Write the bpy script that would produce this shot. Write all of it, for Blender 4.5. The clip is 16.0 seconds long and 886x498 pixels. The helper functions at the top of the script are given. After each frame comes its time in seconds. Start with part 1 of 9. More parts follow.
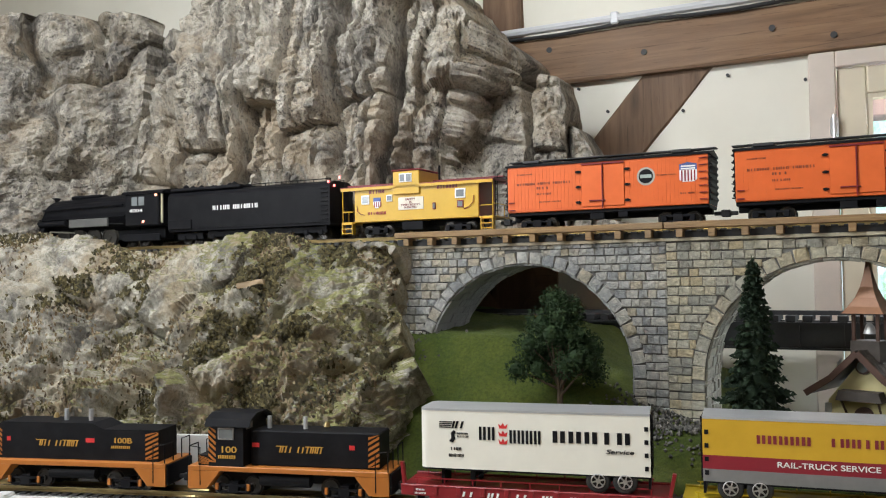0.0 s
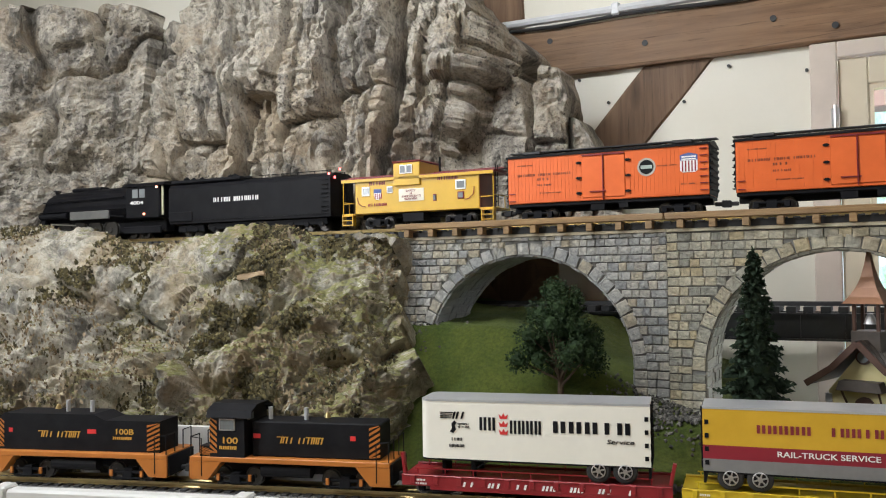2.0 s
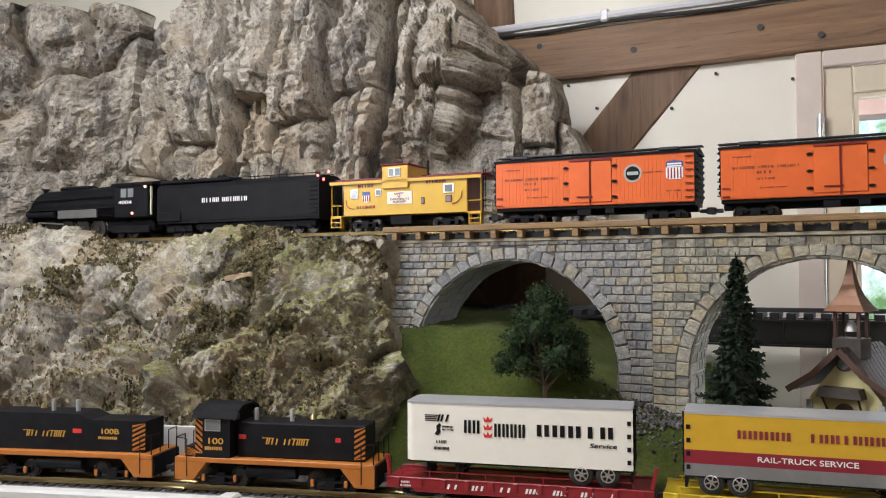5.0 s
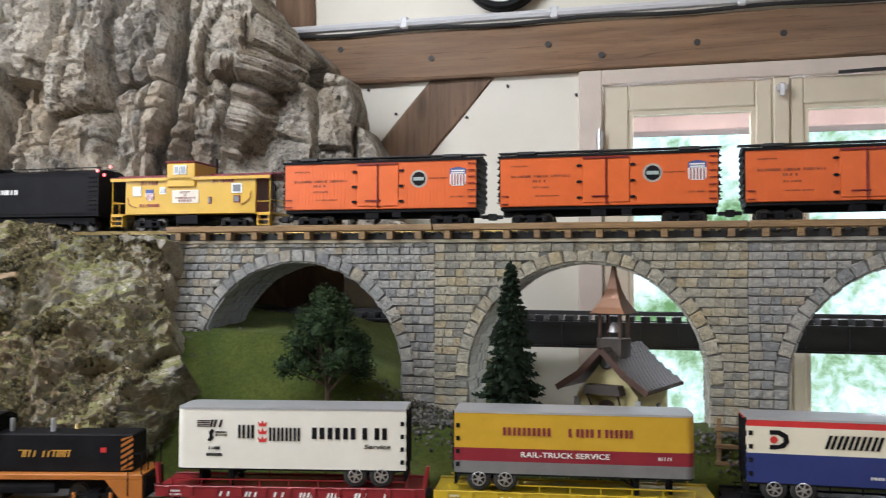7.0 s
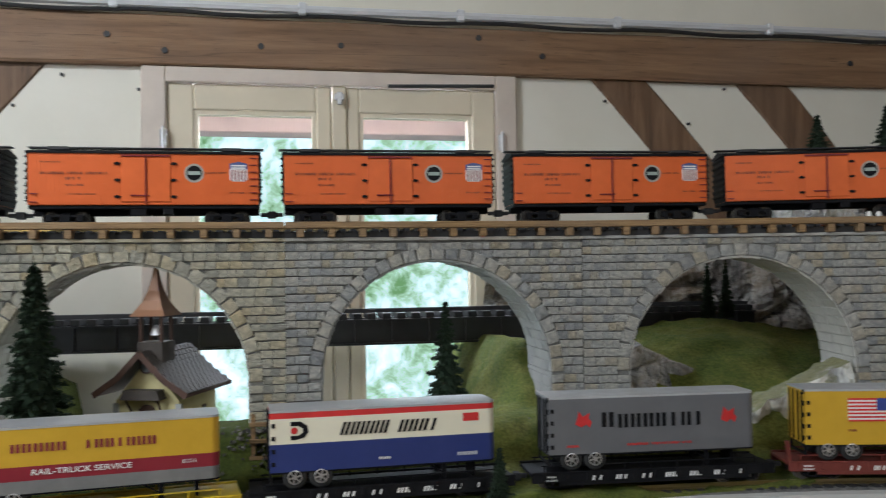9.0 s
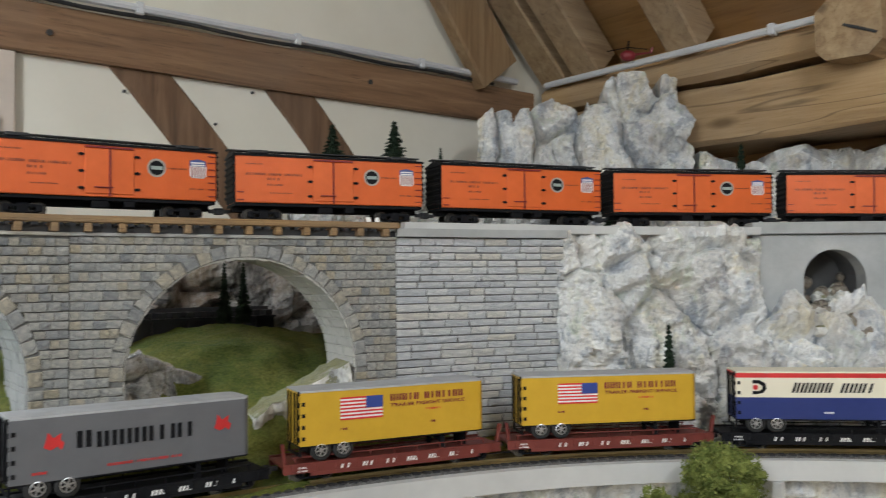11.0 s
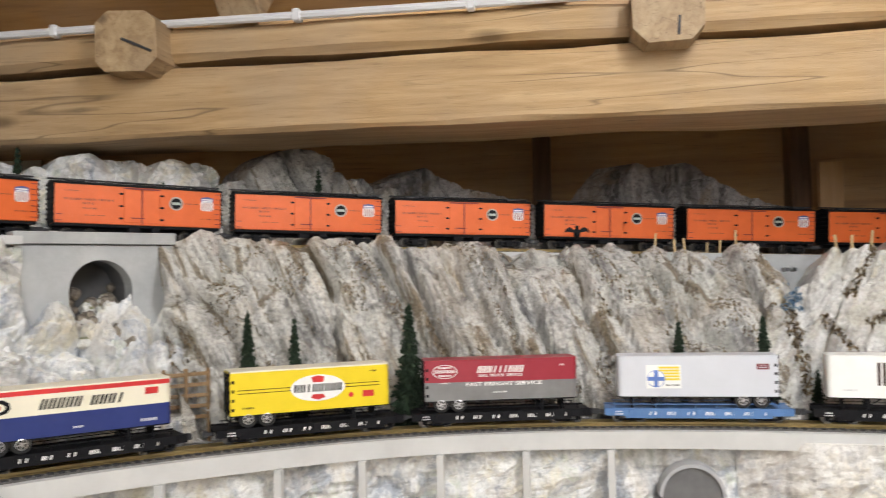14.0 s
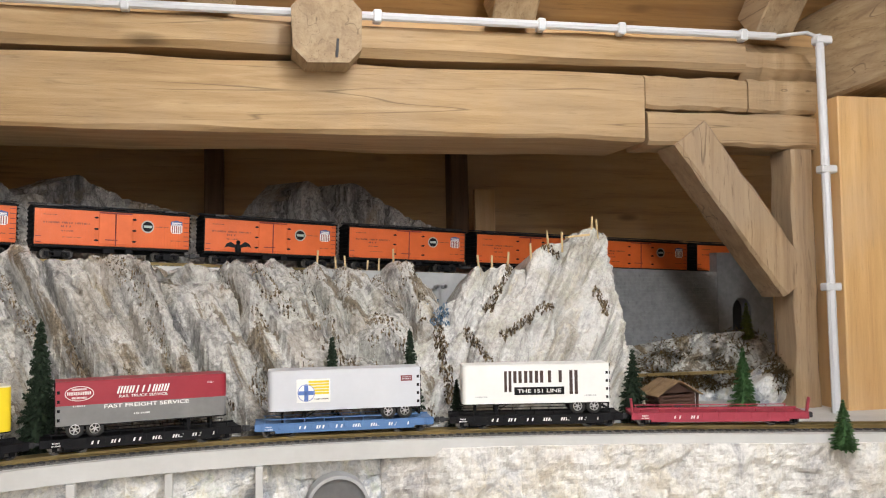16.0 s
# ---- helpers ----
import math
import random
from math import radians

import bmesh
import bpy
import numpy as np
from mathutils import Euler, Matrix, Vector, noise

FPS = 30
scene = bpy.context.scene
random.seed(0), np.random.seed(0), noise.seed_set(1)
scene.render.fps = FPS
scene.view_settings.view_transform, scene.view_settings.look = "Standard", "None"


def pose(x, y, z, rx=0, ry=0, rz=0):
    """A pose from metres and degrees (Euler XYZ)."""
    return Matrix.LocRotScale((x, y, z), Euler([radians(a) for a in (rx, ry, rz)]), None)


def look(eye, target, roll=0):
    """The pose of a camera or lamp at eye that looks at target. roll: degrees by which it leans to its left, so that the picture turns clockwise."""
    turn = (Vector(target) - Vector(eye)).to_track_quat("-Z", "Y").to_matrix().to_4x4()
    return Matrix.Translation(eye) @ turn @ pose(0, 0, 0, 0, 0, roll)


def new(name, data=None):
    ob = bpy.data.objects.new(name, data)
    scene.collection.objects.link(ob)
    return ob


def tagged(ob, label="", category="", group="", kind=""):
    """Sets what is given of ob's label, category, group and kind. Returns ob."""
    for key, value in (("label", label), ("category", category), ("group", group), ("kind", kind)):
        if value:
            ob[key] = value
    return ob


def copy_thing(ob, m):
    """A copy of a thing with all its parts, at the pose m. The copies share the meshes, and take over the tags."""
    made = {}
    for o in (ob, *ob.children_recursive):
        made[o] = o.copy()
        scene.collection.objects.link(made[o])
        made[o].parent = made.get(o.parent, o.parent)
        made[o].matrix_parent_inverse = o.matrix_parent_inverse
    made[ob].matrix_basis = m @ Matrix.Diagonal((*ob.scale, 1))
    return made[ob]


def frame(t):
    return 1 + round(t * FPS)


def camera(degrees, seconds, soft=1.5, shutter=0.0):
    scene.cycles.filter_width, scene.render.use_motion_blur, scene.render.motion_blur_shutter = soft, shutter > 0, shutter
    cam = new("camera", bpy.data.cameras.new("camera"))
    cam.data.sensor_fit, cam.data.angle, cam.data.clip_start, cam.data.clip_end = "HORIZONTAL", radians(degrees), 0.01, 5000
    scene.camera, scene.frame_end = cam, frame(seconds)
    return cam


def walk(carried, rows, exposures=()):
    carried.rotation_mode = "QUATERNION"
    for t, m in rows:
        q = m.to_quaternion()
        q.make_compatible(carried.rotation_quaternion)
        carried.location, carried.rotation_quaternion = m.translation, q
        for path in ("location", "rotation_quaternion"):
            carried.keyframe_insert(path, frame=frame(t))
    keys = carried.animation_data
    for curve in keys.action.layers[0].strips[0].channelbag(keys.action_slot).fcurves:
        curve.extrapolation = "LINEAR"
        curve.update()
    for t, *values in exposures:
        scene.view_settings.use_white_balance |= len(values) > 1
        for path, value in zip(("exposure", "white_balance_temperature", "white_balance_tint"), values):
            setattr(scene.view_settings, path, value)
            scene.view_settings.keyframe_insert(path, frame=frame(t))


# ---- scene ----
cam = camera(55.0, 16.0, 1.1, 0.3)
PATH = [
    (0, (0.213, 0.089, 1.556), (-0.68, 1.877, 1.621), -0.8),
    (0.5, (0.208, 0.09, 1.551), (-0.69, 1.876, 1.608), -0.9),
    (1, (0.214, 0.09, 1.553), (-0.682, 1.877, 1.607), -1.0),
    (1.5, (0.215, 0.09, 1.554), (-0.684, 1.876, 1.604), -0.9),
    (2, (0.215, 0.09, 1.552), (-0.682, 1.877, 1.601), -0.9),
    (2.5, (0.217, 0.089, 1.549), (-0.678, 1.876, 1.604), -0.9),
    (3, (0.223, 0.087, 1.552), (-0.677, 1.872, 1.608), -0.9),
    (5.3, (0.224, 0.082, 1.556), (-0.645, 1.882, 1.609), -0.2),
    (5.5, (0.234, 0.086, 1.551), (-0.62, 1.894, 1.612), -0.4),
    (6, (0.254, 0.091, 1.551), (-0.509, 1.939, 1.612), -0.5),
    (6.5, (0.277, 0.097, 1.552), (-0.359, 1.992, 1.616), -0.2),
    (7, (0.295, 0.105, 1.554), (-0.191, 2.044, 1.614), 0.2),
    (7.5, (0.321, 0.114, 1.557), (0.02, 2.091, 1.615), 0.1),
    (8, (0.353, 0.109, 1.558), (0.267, 2.106, 1.626), -0.0),
    (8.5, (0.399, 0.102, 1.561), (0.537, 2.096, 1.622), -0.3),
    (9, (0.45, 0.1, 1.557), (0.828, 2.063, 1.609), -0.8),
    (9.5, (0.489, 0.097, 1.556), (1.104, 1.999, 1.595), -0.7),
    (9.7, (0.506, 0.101, 1.553), (1.217, 1.97, 1.585), -0.4),
    (11.8, (0.641, 0.152, 1.538), (2.192, 1.412, 1.621), -1.4),
    (12, (0.652, 0.136, 1.542), (2.261, 1.321, 1.624), -1.5),
    (12.5, (0.682, 0.094, 1.536), (2.417, 1.086, 1.624), -1.4),
    (13, (0.705, 0.053, 1.541), (2.545, 0.831, 1.621), -1.5),
    (13.5, (0.725, 0.028, 1.536), (2.649, 0.569, 1.616), -1.6),
    (14, (0.729, 0.007, 1.536), (2.708, 0.291, 1.604), -1.2),
    (14.5, (0.738, -0.017, 1.529), (2.737, -0.008, 1.594), -0.9),
    (15, (0.745, -0.075, 1.516), (2.735, -0.259, 1.594), -0.8),
    (15.5, (0.741, -0.112, 1.522), (2.708, -0.458, 1.61), -0.8),
    (16, (0.727, -0.104, 1.524), (2.682, -0.518, 1.624), -0.9),
]
walk(cam, [(t, look(eye, target, roll)) for t, eye, target, roll in PATH],
     [(0, -0.50, 6500, 14), (3, -0.50, 6600, 16), (5.5, -0.50, 6600, 20), (7, -0.50, 6350, 18), (8.5, -0.68, 6150, 14), (9.5, -0.75, 6200, 13),
      (10.5, -0.4, 6300, 13), (12, 0.06, 6500, 13), (12.5, 0.26, 6400, 13), (13.5, 0.20, 6750, 18), (16, 0.20, 6750, 18)])

# ---------------------------------------------------------------- light
world = bpy.data.worlds.new("sky")
scene.world = world
world.use_nodes = True
wn = world.node_tree.nodes
sky = wn.new("ShaderNodeTexSky")
sky.sky_type, sky.sun_disc = "NISHITA", False
sky.sun_elevation, sky.sun_rotation = radians(42), radians(20)
wn["Background"].inputs["Strength"].default_value = 0.12
world.node_tree.links.new(sky.outputs["Color"], wn["Background"].inputs["Color"])
sun_data = bpy.data.lights.new("sun", "SUN")
sun_data.energy, sun_data.angle, sun_data.color = 3.0, radians(0.6), (1.0, 0.95, 0.87)
sun = new("sun", sun_data)
sun.matrix_world = look((3, 12, 12), (0, 2, 1))


def area_lamp(x, y, z, sx, sy, watts, colour, aim):
    data = bpy.data.lights.new("area_light", "AREA")
    data.shape, data.size, data.size_y, data.energy, data.color = "RECTANGLE", sx, sy, watts, colour
    ob = new("area_light", data)
    ob.matrix_world = look((x, y, z), aim)
    return ob


# the tubes of the unseen ceiling fittings; the third is an added fill
TUBE_LIGHT = (0.90, 0.97, 0.98)
area_lamp(-0.95, 0.80, 2.92, 1.3, 0.25, 50, TUBE_LIGHT, (-0.95, 1.8, 1.3))
area_lamp(1.20, -0.80, 2.85, 0.25, 1.3, 46, TUBE_LIGHT, (2.6, -0.4, 1.0))
area_lamp(-2.45, -0.7, 2.50, 0.25, 1.3, 84, TUBE_LIGHT, (-1.2, 0.2, 1.4))


# daylight that comes in through the casement window
area_lamp(0.62, 2.70, 2.088, 0.90, 0.055, 30, (0.84, 0.93, 1.0), (0.62, 1.95, 1.45))


# ---------------------------------------------------------------- helpers
def mat(name, rough=0.6, metal=0.0):
    m = bpy.data.materials.new(name)
    m.use_nodes = True
    b = m.node_tree.nodes["Principled BSDF"]
    b.inputs["Roughness"].default_value, b.inputs["Metallic"].default_value = rough, metal
    return m


def nodes_of(m):
    t = m.node_tree
    return t, t.nodes, t.nodes["Principled BSDF"], t.links.new


def ramp(m, fac, stops):
    t, n, b, link = nodes_of(m)
    r = n.new("ShaderNodeValToRGB")
    e = r.color_ramp.elements
    while len(e) < len(stops):
        e.new(0.5)
    for el, (p, c) in zip(e, stops):
        el.position, el.color = p, (*c, 1)
    link(fac, r.inputs["Fac"])
    return r.outputs["Color"]


def coords(m, scale=(1, 1, 1), kind="Object"):
    t, n, b, link = nodes_of(m)
    c, mp = n.new("ShaderNodeTexCoord"), n.new("ShaderNodeMapping")
    mp.inputs["Scale"].default_value = scale
    link(c.outputs[kind], mp.inputs["Vector"])
    return mp.outputs["Vector"]


def noise_tex(m, scale, detail=6, rough=0.6, vec=None, distort=0.0):
    t, n, b, link = nodes_of(m)
    q = n.new("ShaderNodeTexNoise")
    q.inputs["Scale"].default_value, q.inputs["Detail"].default_value = scale, detail
    q.inputs["Roughness"].default_value, q.inputs["Distortion"].default_value = rough, distort
    link(vec if vec is not None else coords(m), q.inputs["Vector"])
    return q.outputs["Fac"]


def mix(m, fac, a, b2, mode="MIX"):
    t, n, b, link = nodes_of(m)
    q = n.new("ShaderNodeMix")
    q.data_type, q.blend_type = "RGBA", mode
    for sock, v in ((q.inputs["Factor"], fac), (q.inputs["A"], a), (q.inputs["B"], b2)):
        if isinstance(v, (int, float)):
            sock.default_value = v
        elif isinstance(v, tuple):
            sock.default_value = (*v, 1)
        else:
            link(v, sock)
    return q.outputs["Result"]


def bump(m, height, strength=0.3, dist=0.01, prev=None):
    t, n, b, link = nodes_of(m)
    q = n.new("ShaderNodeBump")
    q.inputs["Strength"].default_value, q.inputs["Distance"].default_value = strength, dist
    link(height, q.inputs["Height"])
    if prev is not None:
        link(prev, q.inputs["Normal"])
    link(q.outputs["Normal"], b.inputs["Normal"])
    return q.outputs["Normal"]


def colour(m, c):
    t, n, b, link = nodes_of(m)
    if isinstance(c, tuple):
        b.inputs["Base Color"].default_value = (*c, 1)
    else:
        link(c, b.inputs["Base Color"])
    return m


def paint(name, c, rough=0.45, metal=0.0, dirt=0.18, scale=18, grain=300):
    """Model paint with slight dust and unevenness."""
    m = mat(name, rough, metal)
    f = noise_tex(m, scale, 5, 0.65)
    dark = tuple(v * (1 - dirt) for v in c)
    light = tuple(min(1, v * (1 + dirt * 0.5) + 0.006) for v in c)
    colour(m, ramp(m, f, [(0.3, dark), (0.7, light)]))
    bump(m, noise_tex(m, grain, 3), 0.08, 0.001)
    return m


def random_tint(m, col, amount=0.25):
    t, n, b, link = nodes_of(m)
    oi, hs, mr = n.new("ShaderNodeObjectInfo"), n.new("ShaderNodeHueSaturation"), n.new("ShaderNodeMapRange")
    mr.inputs["To Min"].default_value, mr.inputs["To Max"].default_value = 1 - amount, 1 + amount
    link(oi.outputs["Random"], mr.inputs["Value"])
    link(mr.outputs["Result"], hs.inputs["Value"])
    link(col, hs.inputs["Color"])
    return hs.outputs["Color"]


def part(name, bm, material, parent=None, label="", smooth=False):
    """Links a bmesh (or a mesh) as one object under its thing."""
    if isinstance(bm, bpy.types.Mesh):
        me = bm
    else:
        me = bpy.data.meshes.new(name)
        bm.normal_update()
        bm.to_mesh(me)
        bm.free()
    if material is not None and not me.materials:
        me.materials.append(material)
    if smooth:
        for p in me.polygons:
            p.use_smooth = True
    ob = new(name, me)
    if parent is not None:
        ob.parent = parent
    if label:
        ob["label"] = label
    return ob


def thing(name, label, category, group="", m=None):
    ob = new(name)
    ob.empty_display_size = 0.05
    if m is not None:
        ob.matrix_world = m
    return tagged(ob, label, category, group)


def box(bm, x0, x1, y0, y1, z0, z1, bevel=0.0, m=None, segs=1):
    mm = Matrix.Translation(((x0 + x1) / 2, (y0 + y1) / 2, (z0 + z1) / 2)) @ Matrix.Diagonal((abs(x1 - x0), abs(y1 - y0), abs(z1 - z0), 1))
    r = bmesh.ops.create_cube(bm, size=1, matrix=(m @ mm) if m is not None else mm)
    if bevel:
        ed = list({e for v in r["verts"] for e in v.link_edges})
        bmesh.ops.bevel(bm, geom=ed, offset=bevel, segments=segs, affect="EDGES", profile=0.5)
    return bm


def boxes(*args, bevel=0.0, segs=1):
    bm = bmesh.new()
    for a in args:
        box(bm, *a, bevel=bevel, segs=segs)
    return bm


def cyl(bm, p, q, r0, r1=None, seg=12, caps=True):
    p, q = Vector(p), Vector(q)
    m = Matrix.Translation((p + q) / 2) @ (q - p).to_track_quat("Z", "Y").to_matrix().to_4x4()
    bmesh.ops.create_cone(bm, cap_ends=caps, segments=seg, radius1=r0, radius2=r0 if r1 is None else r1, depth=(q - p).length, matrix=m)
    return bm


def lathe(profile, seg=16):
    """profile: list of (radius, z), turned about z."""
    bm = bmesh.new()
    rings = []
    for r, z in profile:
        rings.append([bm.verts.new((r * math.cos(2 * math.pi * i / seg), r * math.sin(2 * math.pi * i / seg), z)) for i in range(seg)])
    for a, b in zip(rings, rings[1:]):
        for i in range(seg):
            bm.faces.new((a[i], a[(i + 1) % seg], b[(i + 1) % seg], b[i]))
    bm.faces.new(list(reversed(rings[0])))
    bm.faces.new(rings[-1])
    return bm


def prism(outline, y0, y1):
    """An outline in x, z pushed along y."""
    bm = bmesh.new()
    a = [bm.verts.new((x, y0, z)) for x, z in outline]
    b = [bm.verts.new((x, y1, z)) for x, z in outline]
    n = len(outline)
    bm.faces.new(a)
    bm.faces.new(list(reversed(b)))
    for i in range(n):
        bm.faces.new((a[(i + 1) % n], a[i], b[i], b[(i + 1) % n]))
    bmesh.ops.recalc_face_normals(bm, faces=bm.faces)
    return bm


def bar_mesh(p, q, w, h, bevel=0.004, wobble=0.0, up=(0, 0, 1), cuts=24, seed=0):
    """A hewn timber from p to q, w wide, h high, with uneven arrises."""
    p, q = Vector(p), Vector(q)
    ax = (q - p).normalized()
    side = ax.cross(Vector(up)).normalized()
    upv = side.cross(ax).normalized()
    bm = bmesh.new()
    prof = []
    c = bevel
    for sx, sz in ((-1, -1), (1, -1), (1, 1), (-1, 1)):
        a, b = (sx * (w / 2 - c), sz * h / 2), (sx * w / 2, sz * (h / 2 - c))
        prof += [a, b] if sx * sz < 0 else [b, a]
    n = len(prof)
    rings = []
    L = (q - p).length
    for i in range(cuts + 1):
        o = p + ax * (L * i / cuts)
        ring = []
        for k, (a, b) in enumerate(prof):
            j = noise.noise(Vector((i * 0.37 + seed * 7.1, k * 0.45, seed * 3.3))) * wobble
            j2 = noise.noise(Vector((i * 0.31 + seed * 5.1, k * 0.5 + 9, seed * 1.7))) * wobble
            ring.append(bm.verts.new(o + side * (a + j) + upv * (b + j2)))
        rings.append(ring)
    for a, b in zip(rings, rings[1:]):
        for k in range(n):
            bm.faces.new((a[k], a[(k + 1) % n], b[(k + 1) % n], b[k]))
    bm.faces.new(list(reversed(rings[0])))
    bm.faces.new(rings[-1])
    bmesh.ops.recalc_face_normals(bm, faces=bm.faces)
    return bm


def tube(pts, r, seg=8):
    bm = bmesh.new()
    rings = []
    pts = [Vector(p) for p in pts]
    for i, p in enumerate(pts):
        d = (pts[min(i + 1, len(pts) - 1)] - pts[max(i - 1, 0)]).normalized()
        m = d.to_track_quat("Z", "Y").to_matrix()
        rings.append([bm.verts.new(p + m @ Vector((r * math.cos(2 * math.pi * k / seg), r * math.sin(2 * math.pi * k / seg), 0))) for k in range(seg)])
    for a, b in zip(rings, rings[1:]):
        for k in range(seg):
            bm.faces.new((a[k], a[(k + 1) % seg], b[(k + 1) % seg], b[k]))
    bm.faces.new(list(reversed(rings[0])))
    bm.faces.new(rings[-1])
    bmesh.ops.recalc_face_normals(bm, faces=bm.faces)
    return bm


class Line:
    """A smooth line through points of the plan, by its length."""

    def __init__(self, pts, step=0.01):
        p = [Vector((x, y, 0)) for x, y in pts]
        p = [p[0] * 2 - p[1]] + p + [p[-1] * 2 - p[-2]]
        out = []
        for i in range(1, len(p) - 2):
            n = max(4, int((p[i + 1] - p[i]).length / step))
            for k in range(n):
                u = k / n
                out.append(0.5 * (2 * p[i] + (p[i + 1] - p[i - 1]) * u + (2 * p[i - 1] - 5 * p[i] + 4 * p[i + 1] - p[i + 2]) * u * u
                                  + (3 * p[i] - p[i - 1] - 3 * p[i + 1] + p[i + 2]) * u ** 3))
        out.append(p[-2])
        self.pts = out
        self.len = [0.0]
        for a, b in zip(out, out[1:]):
            self.len.append(self.len[-1] + (b - a).length)
        self.total = self.len[-1]
        self.flat = np.array([(q.x, q.y) for q in out])

    def at(self, s):
        s = min(max(s, 0), self.total - 1e-6)
        lo, hi = 0, len(self.len) - 1
        while hi - lo > 1:
            mid = (lo + hi) // 2
            lo, hi = (mid, hi) if self.len[mid] <= s else (lo, mid)
        u = (s - self.len[lo]) / max(1e-9, self.len[hi] - self.len[lo])
        return self.pts[lo].lerp(self.pts[hi], u)

    def heading(self, s):
        d = self.at(s + 0.02) - self.at(s - 0.02)
        return math.atan2(d.y, d.x)

    def side(self, s, off, z=0.0):
        """The point off metres to the left of the line."""
        h = self.heading(s)
        p = self.at(s)
        return Vector((p.x - math.sin(h) * off, p.y + math.cos(h) * off, z))

    def near(self, x, y):
        i = int(np.argmin((self.flat[:, 0] - x) ** 2 + (self.flat[:, 1] - y) ** 2))
        return self.len[i]

    def seat(self, s, z, wheelbase=0.28):
        """The pose of a car whose middle stands at s, on rails of height z(s)."""
        a, b = self.at(s - wheelbase / 2), self.at(s + wheelbase / 2)
        c, za, zb = (a + b) / 2, z(s - wheelbase / 2), z(s + wheelbase / 2)
        return pose(c.x, c.y, (za + zb) / 2, 0, -math.degrees(math.atan2(zb - za, wheelbase)), math.degrees(math.atan2(b.y - a.y, b.x - a.x)))


def sweep(line, s0, s1, profile, step=0.03, wob=0.0, lift=None):
    """A profile (offset to the left, height), closed, carried along a line; lift(s) is added to the height."""
    n = max(2, int((s1 - s0) / step))
    bm = bmesh.new()
    rings = []
    for i in range(n + 1):
        s = s0 + (s1 - s0) * i / n
        h = line.heading(s)
        p = line.at(s)
        rings.append([bm.verts.new((p.x - math.sin(h) * o, p.y + math.cos(h) * o, z + (lift(s) if lift else 0.0) + wob * noise.noise(Vector((s * 3, o * 9, z))))) for o, z in profile])
    k = len(profile)
    for a, b in zip(rings, rings[1:]):
        for j in range(k):
            bm.faces.new((a[j], a[(j + 1) % k], b[(j + 1) % k], b[j]))
    bm.faces.new(rings[0])
    bm.faces.new(list(reversed(rings[-1])))
    bmesh.ops.recalc_face_normals(bm, faces=bm.faces)
    return bm


HIGH = Line([(-3.3, 1.80), (-2.4, 1.86), (-1.2, 1.865), (0.0, 1.865), (0.8, 1.865), (1.3, 1.845), (1.65, 1.77), (2.0, 1.66), (2.33, 1.54), (2.62, 1.37),
             (2.89, 1.12), (3.12, 0.80), (3.31, 0.42), (3.47, 0.0), (3.60, -0.45), (3.72, -1.0), (3.82, -1.6), (3.88, -2.1), (3.92, -2.7)])
LOW = Line([(-2.3, 0.70), (-1.9, 0.97), (-1.55, 1.13), (-1.2, 1.245), (-0.7, 1.375), (-0.2, 1.485), (0.3, 1.555), (0.7, 1.58), (1.1, 1.575), (1.5, 1.53),
            (1.85, 1.43), (2.14, 1.27), (2.39, 1.06), (2.61, 0.80), (2.80, 0.49), (2.91, 0.16), (2.95, -0.2), (2.93, -0.6), (2.86, -1.0), (2.75, -1.42), (2.62, -1.9)])
Z_LOW = 1.165


def z_high(s):
    """The upper track's rail height: level on the bridge, then falling gently."""
    t = [(0, 1.652), (3.5, 1.652), (5.0, 1.660), (6.1, 1.656), (6.6, 1.645), (7.5, 1.622), (9.4, 1.555), (11, 1.50)]
    for (a, fa), (b, fb) in zip(t, t[1:]):
        if s <= b:
            return fa + (fb - fa) * (s - a) / (b - a)
    return t[-1][1]


def z_low(s):
    return Z_LOW


